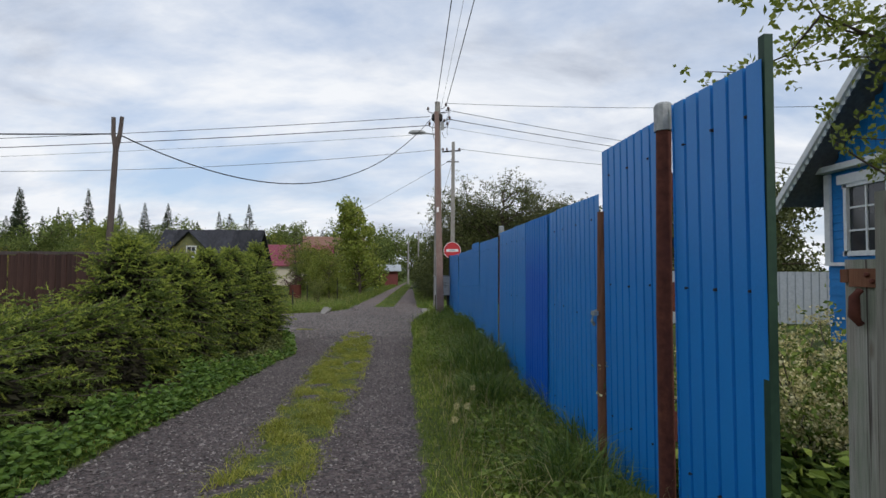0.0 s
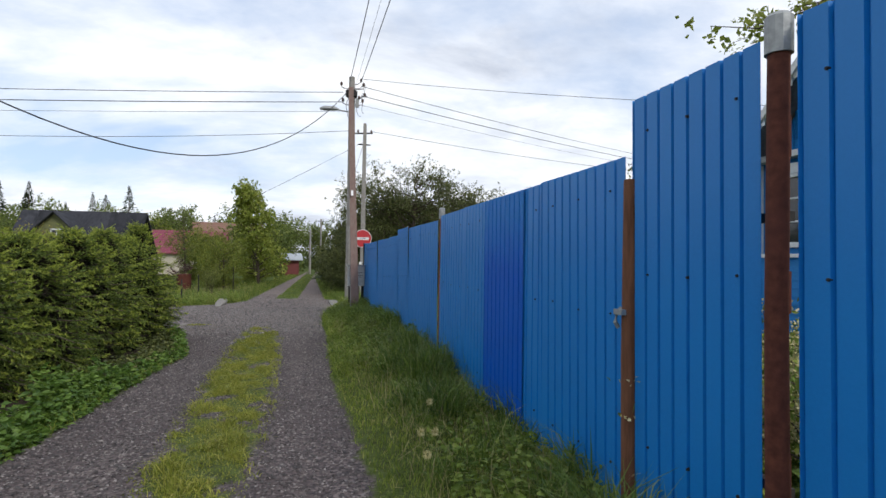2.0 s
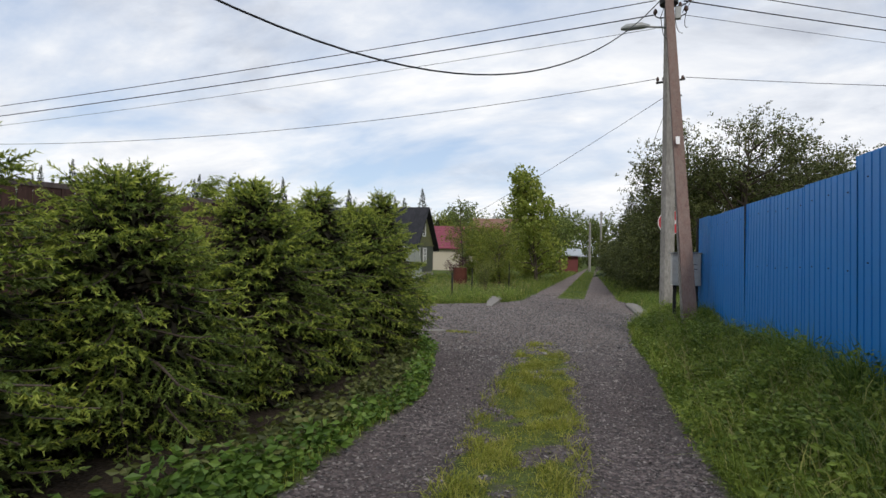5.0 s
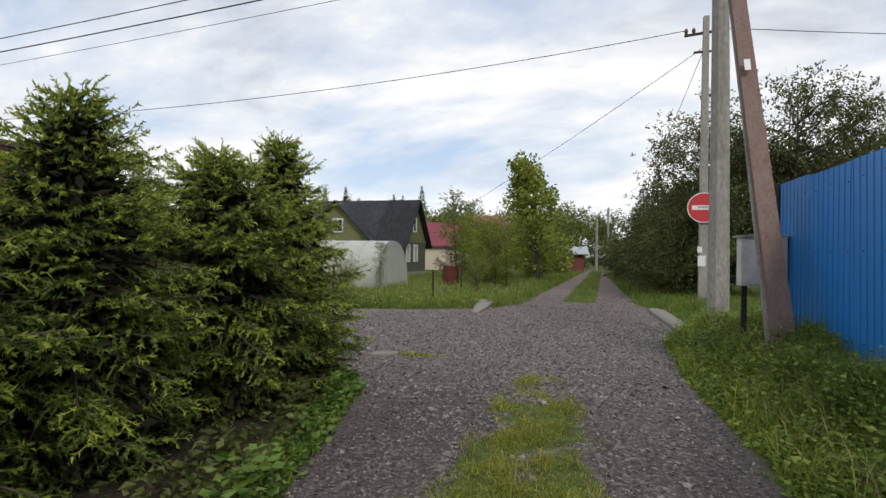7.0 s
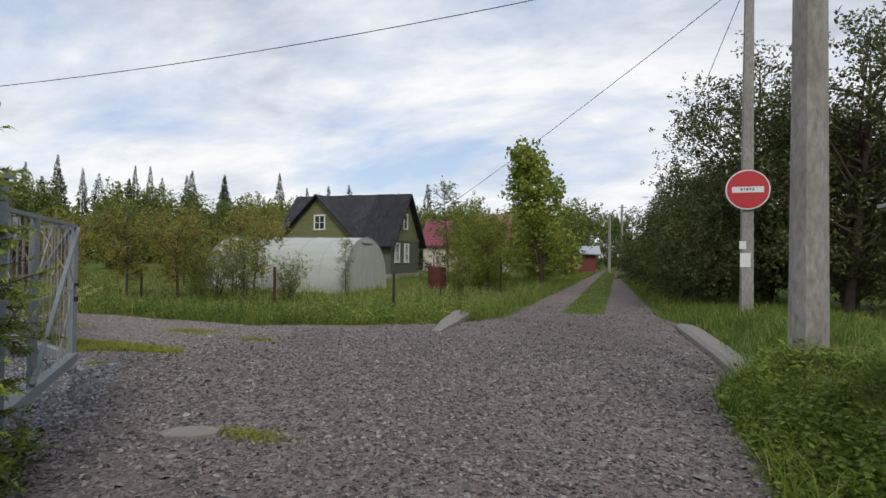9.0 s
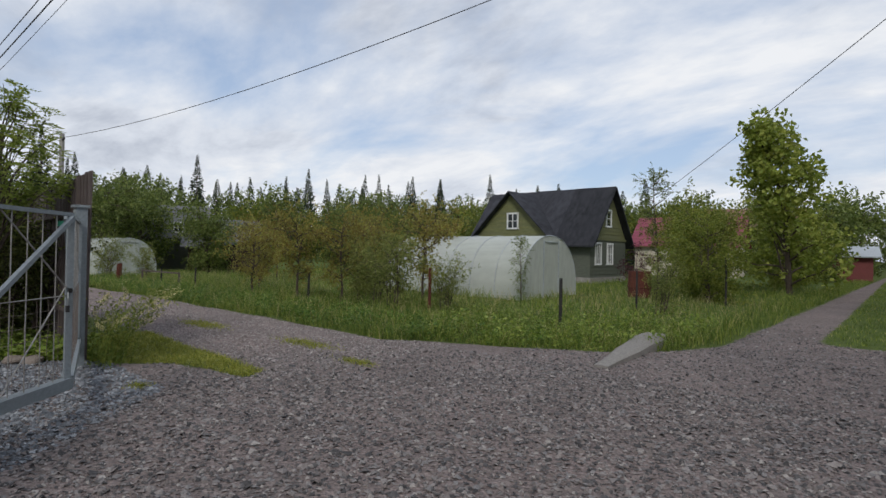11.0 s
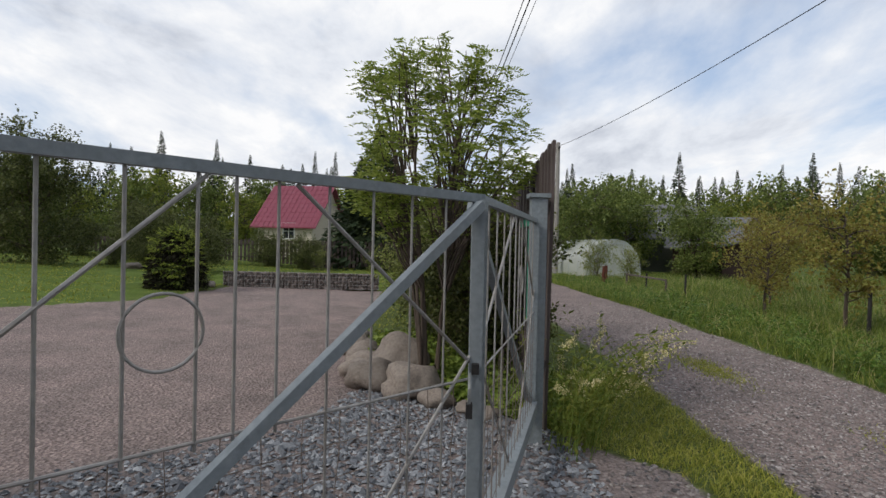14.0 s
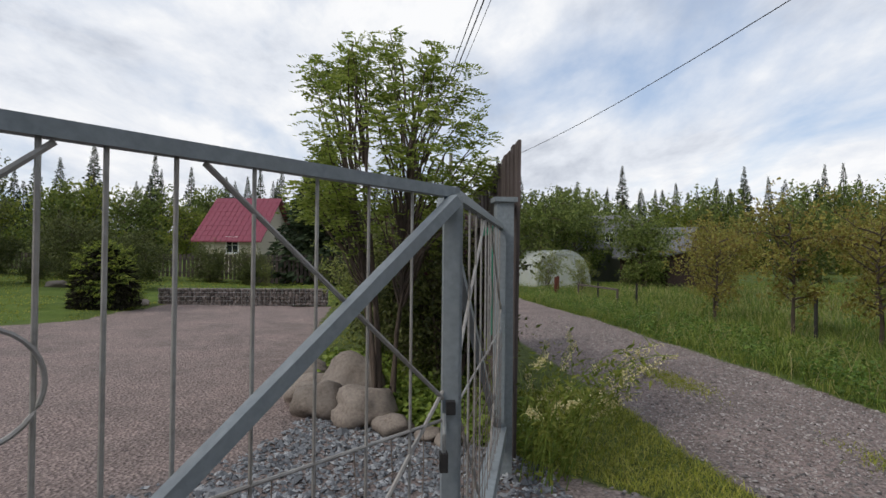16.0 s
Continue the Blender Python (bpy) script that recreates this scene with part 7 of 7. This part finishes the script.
at = scatter(3000, 1.6, 4.2, 1.2, 7, rg, lambda x, y: x > fence_x(y) + 0.2)
weeds("garden_weeds", at, rg.uniform(0.15, 0.5, len(at)), 0.10, 5, "weed", "broad green leaves below the white bush")


def build_white_bush(x, y, h, r, n, name, label, seed):
    rng = np.random.default_rng(seed)
    b = thing(name, x, y, float(land(x, y)), label, "shrub")
    wood, leaf, fl = MB(), MB(), MB()
    pts = []
    for i in range(34):
        a = rng.uniform(0, 2 * np.pi)
        st = wander((0.1 * math.cos(a), 0.1 * math.sin(a), 0), (0.35 * math.cos(a), 0.35 * math.sin(a), 1), h * rng.uniform(0.7, 1.15), 6, rng, 0.12)
        st[:, :2] *= r / 0.55
        st[4:, 2] -= np.array((0.02, 0.06, 0.14)) * h
        wood.tube(st, np.linspace(0.009, 0.003, 7), 4, caps=False)
        pts += list(st[2:])
    pts = np.array(pts)
    p = pts[rng.integers(0, len(pts), n)] + rng.normal(size=(n, 3)) * 0.09
    leaf_cards(leaf, p, 0.055, 0.03, rng, 0.1)
    q = pts[rng.integers(0, len(pts), n // 2)] + rng.normal(size=(n // 2, 3)) * 0.085
    q = q[q[:, 2] > h * 0.25]
    for k in range(9):
        leaf_cards(fl, q + rng.normal(size=q.shape) * (0.03, 0.03, 0.012), 0.022, 0.021, rng, 0.6)
    part("stem_tangle", wood, M["bark"], b)["kind"] = "stuff"
    part("leaves", leaf, M["weed"], b)
    part("blossom", fl, M["petal"], b, "clusters of small cream blossom")


build_white_bush(2.75, 3.7, 1.2, 0.8, 3600, "spirea_bush", "white flowering spirea bush behind the fence", 71)
build_white_bush(2.9, 2.6, 1.0, 0.7, 3200, "spirea_bush", "white flowering spirea bush behind the fence", 72)


def build_goatsbeard():
    rng = np.random.default_rng(81)
    x, y = -8.68, 18.55
    b = thing("goatsbeard_plant", x, y, float(land(x, y)), "arching plant with drooping cream flower spikes by the gate post", "plant")
    wood, leaf, fl = MB(), MB(), MB()
    for i in range(40):
        a = rng.uniform(-0.6, 3.4)
        k = 9
        L = rng.uniform(0.6, 1.2)
        d = np.array((math.cos(a) * 0.2, math.sin(a) * 0.2, 1.0))
        pts = [np.array((rng.normal() * 0.1, rng.normal() * 0.1, 0.0))]
        for j in range(k):
            d = unit(d + np.array((math.cos(a) * 0.05, math.sin(a) * 0.05, -0.034 * j)))
            pts.append(pts[-1] + d * L / k)
        pts = np.array(pts)
        wood.tube(pts, np.linspace(0.004, 0.0015, k + 1), 4, caps=False)
        m = 26
        s = pts[rng.integers(1, k, m)] + rng.normal(size=(m, 3)) * 0.05
        leaf_cards(leaf, s, 0.06, 0.02, rng, 0.1)
        if i % 2 == 0:
            f = pts[-4] + (pts[-1] - pts[-4]) * rng.random((90, 1)) + rng.normal(size=(90, 3)) * 0.013
            leaf_cards(fl, f, 0.017, 0.011, rng, 0.2)
    part("stem_tangle", wood, M["weed"], b)["kind"] = "stuff"
    part("leaves", leaf, M["leaf_yellow"], b)
    part("blossom", fl, M["petal"], b, "drooping cream flower spikes")["kind"] = "stuff"


build_goatsbeard()


def gravel(n, x0, x1, y0, y1, size, mat, label, keep):
    """Loose angular stones, each of eight faces."""
    at = scatter(n, x0, x1, y0, y1, rg, keep)
    k = len(at)
    base = np.array([(1, 0, 0), (0, 1, 0), (-1, 0, 0), (0, -1, 0), (0, 0, 1), (0, 0, -1)], float)
    v = base[None] * rg.uniform(0.55, 1.1, (k, 6, 1)) + rg.normal(size=(k, 6, 3)) * 0.16
    s = size * rg.lognormal(0, 0.3, (k, 1, 1)) * np.stack([rg.uniform(0.8, 1.25, k), rg.uniform(0.8, 1.25, k), rg.uniform(0.45, 0.75, k)], 1)[:, None]
    v = v * s
    a, t = rg.uniform(0, 6.28, k), rg.normal(size=k) * 0.35
    ca, sa, ct, st = np.cos(a), np.sin(a), np.cos(t), np.sin(t)
    x, y, z = v[..., 0], v[..., 1], v[..., 2]
    y, z = y * ct[:, None] - z * st[:, None], y * st[:, None] + z * ct[:, None]
    x, y = x * ca[:, None] - y * sa[:, None], x * sa[:, None] + y * ca[:, None]
    v = np.stack([x, y, z], -1) + at[:, None] + np.array((0, 0, size * 0.25))
    f = np.array([(0, 1, 4), (1, 2, 4), (2, 3, 4), (3, 0, 4)])
    mb = MB().add(v.reshape(-1, 3), (np.arange(k)[:, None, None] * 6 + f).reshape(-1, 3))
    return stuff("gravel", mb, mat, label, "gravel")


gravel(74000, -8.6, -0.2, 13.4, 22.3, 0.0175, "stone", "loose grey and pinkish crushed stone on the junction", lambda x, y: (gravel_mask(x, y) > 0.5) & (rg.random(len(x)) < smoothstep(13.2, 17.0, y + 0.7 * np.sin(x * 1.9))) & (x > -6.8 - 2 * (y > 15.6)) & (rg.random(len(x)) < np.interp(x - 0.6 * (y - 19), [-9, -6.5], [0.1, 1.0])) & ((x + 6.8) * 0.69 + (y - 17.72) * 0.72 > -0.3))
gravel(20000, -10.2, -5.6, 14.6, 18.6, 0.022, "grey_stone", "loose blue-grey stone chippings inside the gate", lambda x, y: (gravel_mask(x, y) > 0.5) & ((x + 6.8) * 0.72 + (y - 17.72) * 0.69 < 0.35) & (x + rg.normal(size=len(x)) * 0.12 > np.interp(y, [14, 15, 15.8, 16.5, 17, 18], [-7.2, -7.7, -8.3, -8.9, -10.4, -11])))
gravel(66000, -3.4, 0.0, 1.2, 17.0, 0.012, "track_stone", "fine dark crushed stone in the wheel tracks", lambda x, y: (gravel_mask(x, y) > 0.55) & (rg.random(len(x)) < smoothstep(17.2, 13.5, y)))
gravel(42000, -18, -6.8, 19.4, 22.5, 0.012, "pale_stone", "small crushed stone on the side road", lambda x, y: (gravel_mask(x, y) > 0.55) & (rg.random(len(x)) < np.interp(x, [-18, -9], [0.3, 1.0])))
gravel(22000, -6, -0.6, 22.0, 30, 0.017, "stone", "small crushed stone where the far lane begins", lambda x, y: (gravel_mask(x, y) > 0.55) & (rg.random(len(x)) < np.interp(y, [22, 30], [1.0, 0.3])))


# ---- small things ----
for x, y, rx, ry in ((-8.4, 21.0, 0.5, 0.16), (-4.1, 17.05, 0.28, 0.1), (-11.2, 20.8, 0.6, 0.2), (-6.9, 20.7, 0.25, 0.1), (-7.4, 18.45, 0.12, 0.08)):
    n = int(2600 * rx)
    p = rg.normal(size=(n, 2)) * (rx, ry) * 0.6
    at = np.stack([x + p[:, 0], y + p[:, 1], land(x + p[:, 0], y + p[:, 1])], 1)
    stuff("grass_patch", blades(MB(), at, rg.uniform(0.02, 0.06, n), 0.007, rg, 0.8), "grass_short", "thin patch of short grass in the gravel", "grass")
slab = new("concrete_slab", MB().tube([(0, 0, -0.05), (0, 0, 0.035), (0, 0, 0.045)], [0.2, 0.19, 0.17], 7).mesh("concrete_slab", M["concrete_mound"]))
slab.matrix_basis = pose(-4.5, 16.9, float(land(-4.5, 16.9)), 3, -2, 20) @ Matrix.Diagonal((1.2, 0.55, 1, 1))
tagged(slab, "broken pale concrete slab sunk in gravel by the spruces", "slab")

def dandelion(x, y, h):
    z = float(land(x, y))
    d = thing("dandelion_clock", x, y, z, "white dandelion seed head on a thin stalk", "flower", "dandelion clocks")
    part("stalk", MB().tube([(0, 0, 0), (0.01, 0, h * 0.5), (0, 0.01, h)], [0.003] * 3, 5), M["weed"], d)
    rng = np.random.default_rng(int(h * 1000))
    v = unit(rng.normal(size=(160, 3)))
    at = v * 0.008 + np.array((0, 0.01, h + 0.012))
    part("seed_head", leaf_cards(MB(), at, 0.028, 0.004, rng, 0, v * 3, 0.3), M["petal"], d, "round white seed head")


for x, y, h in ((0.2, 4.8, 0.3), (0.29, 4.76, 0.3), (0.17, 4.36, 0.28), (0.4, 5.6, 0.3)):
    dandelion(x, y, h)
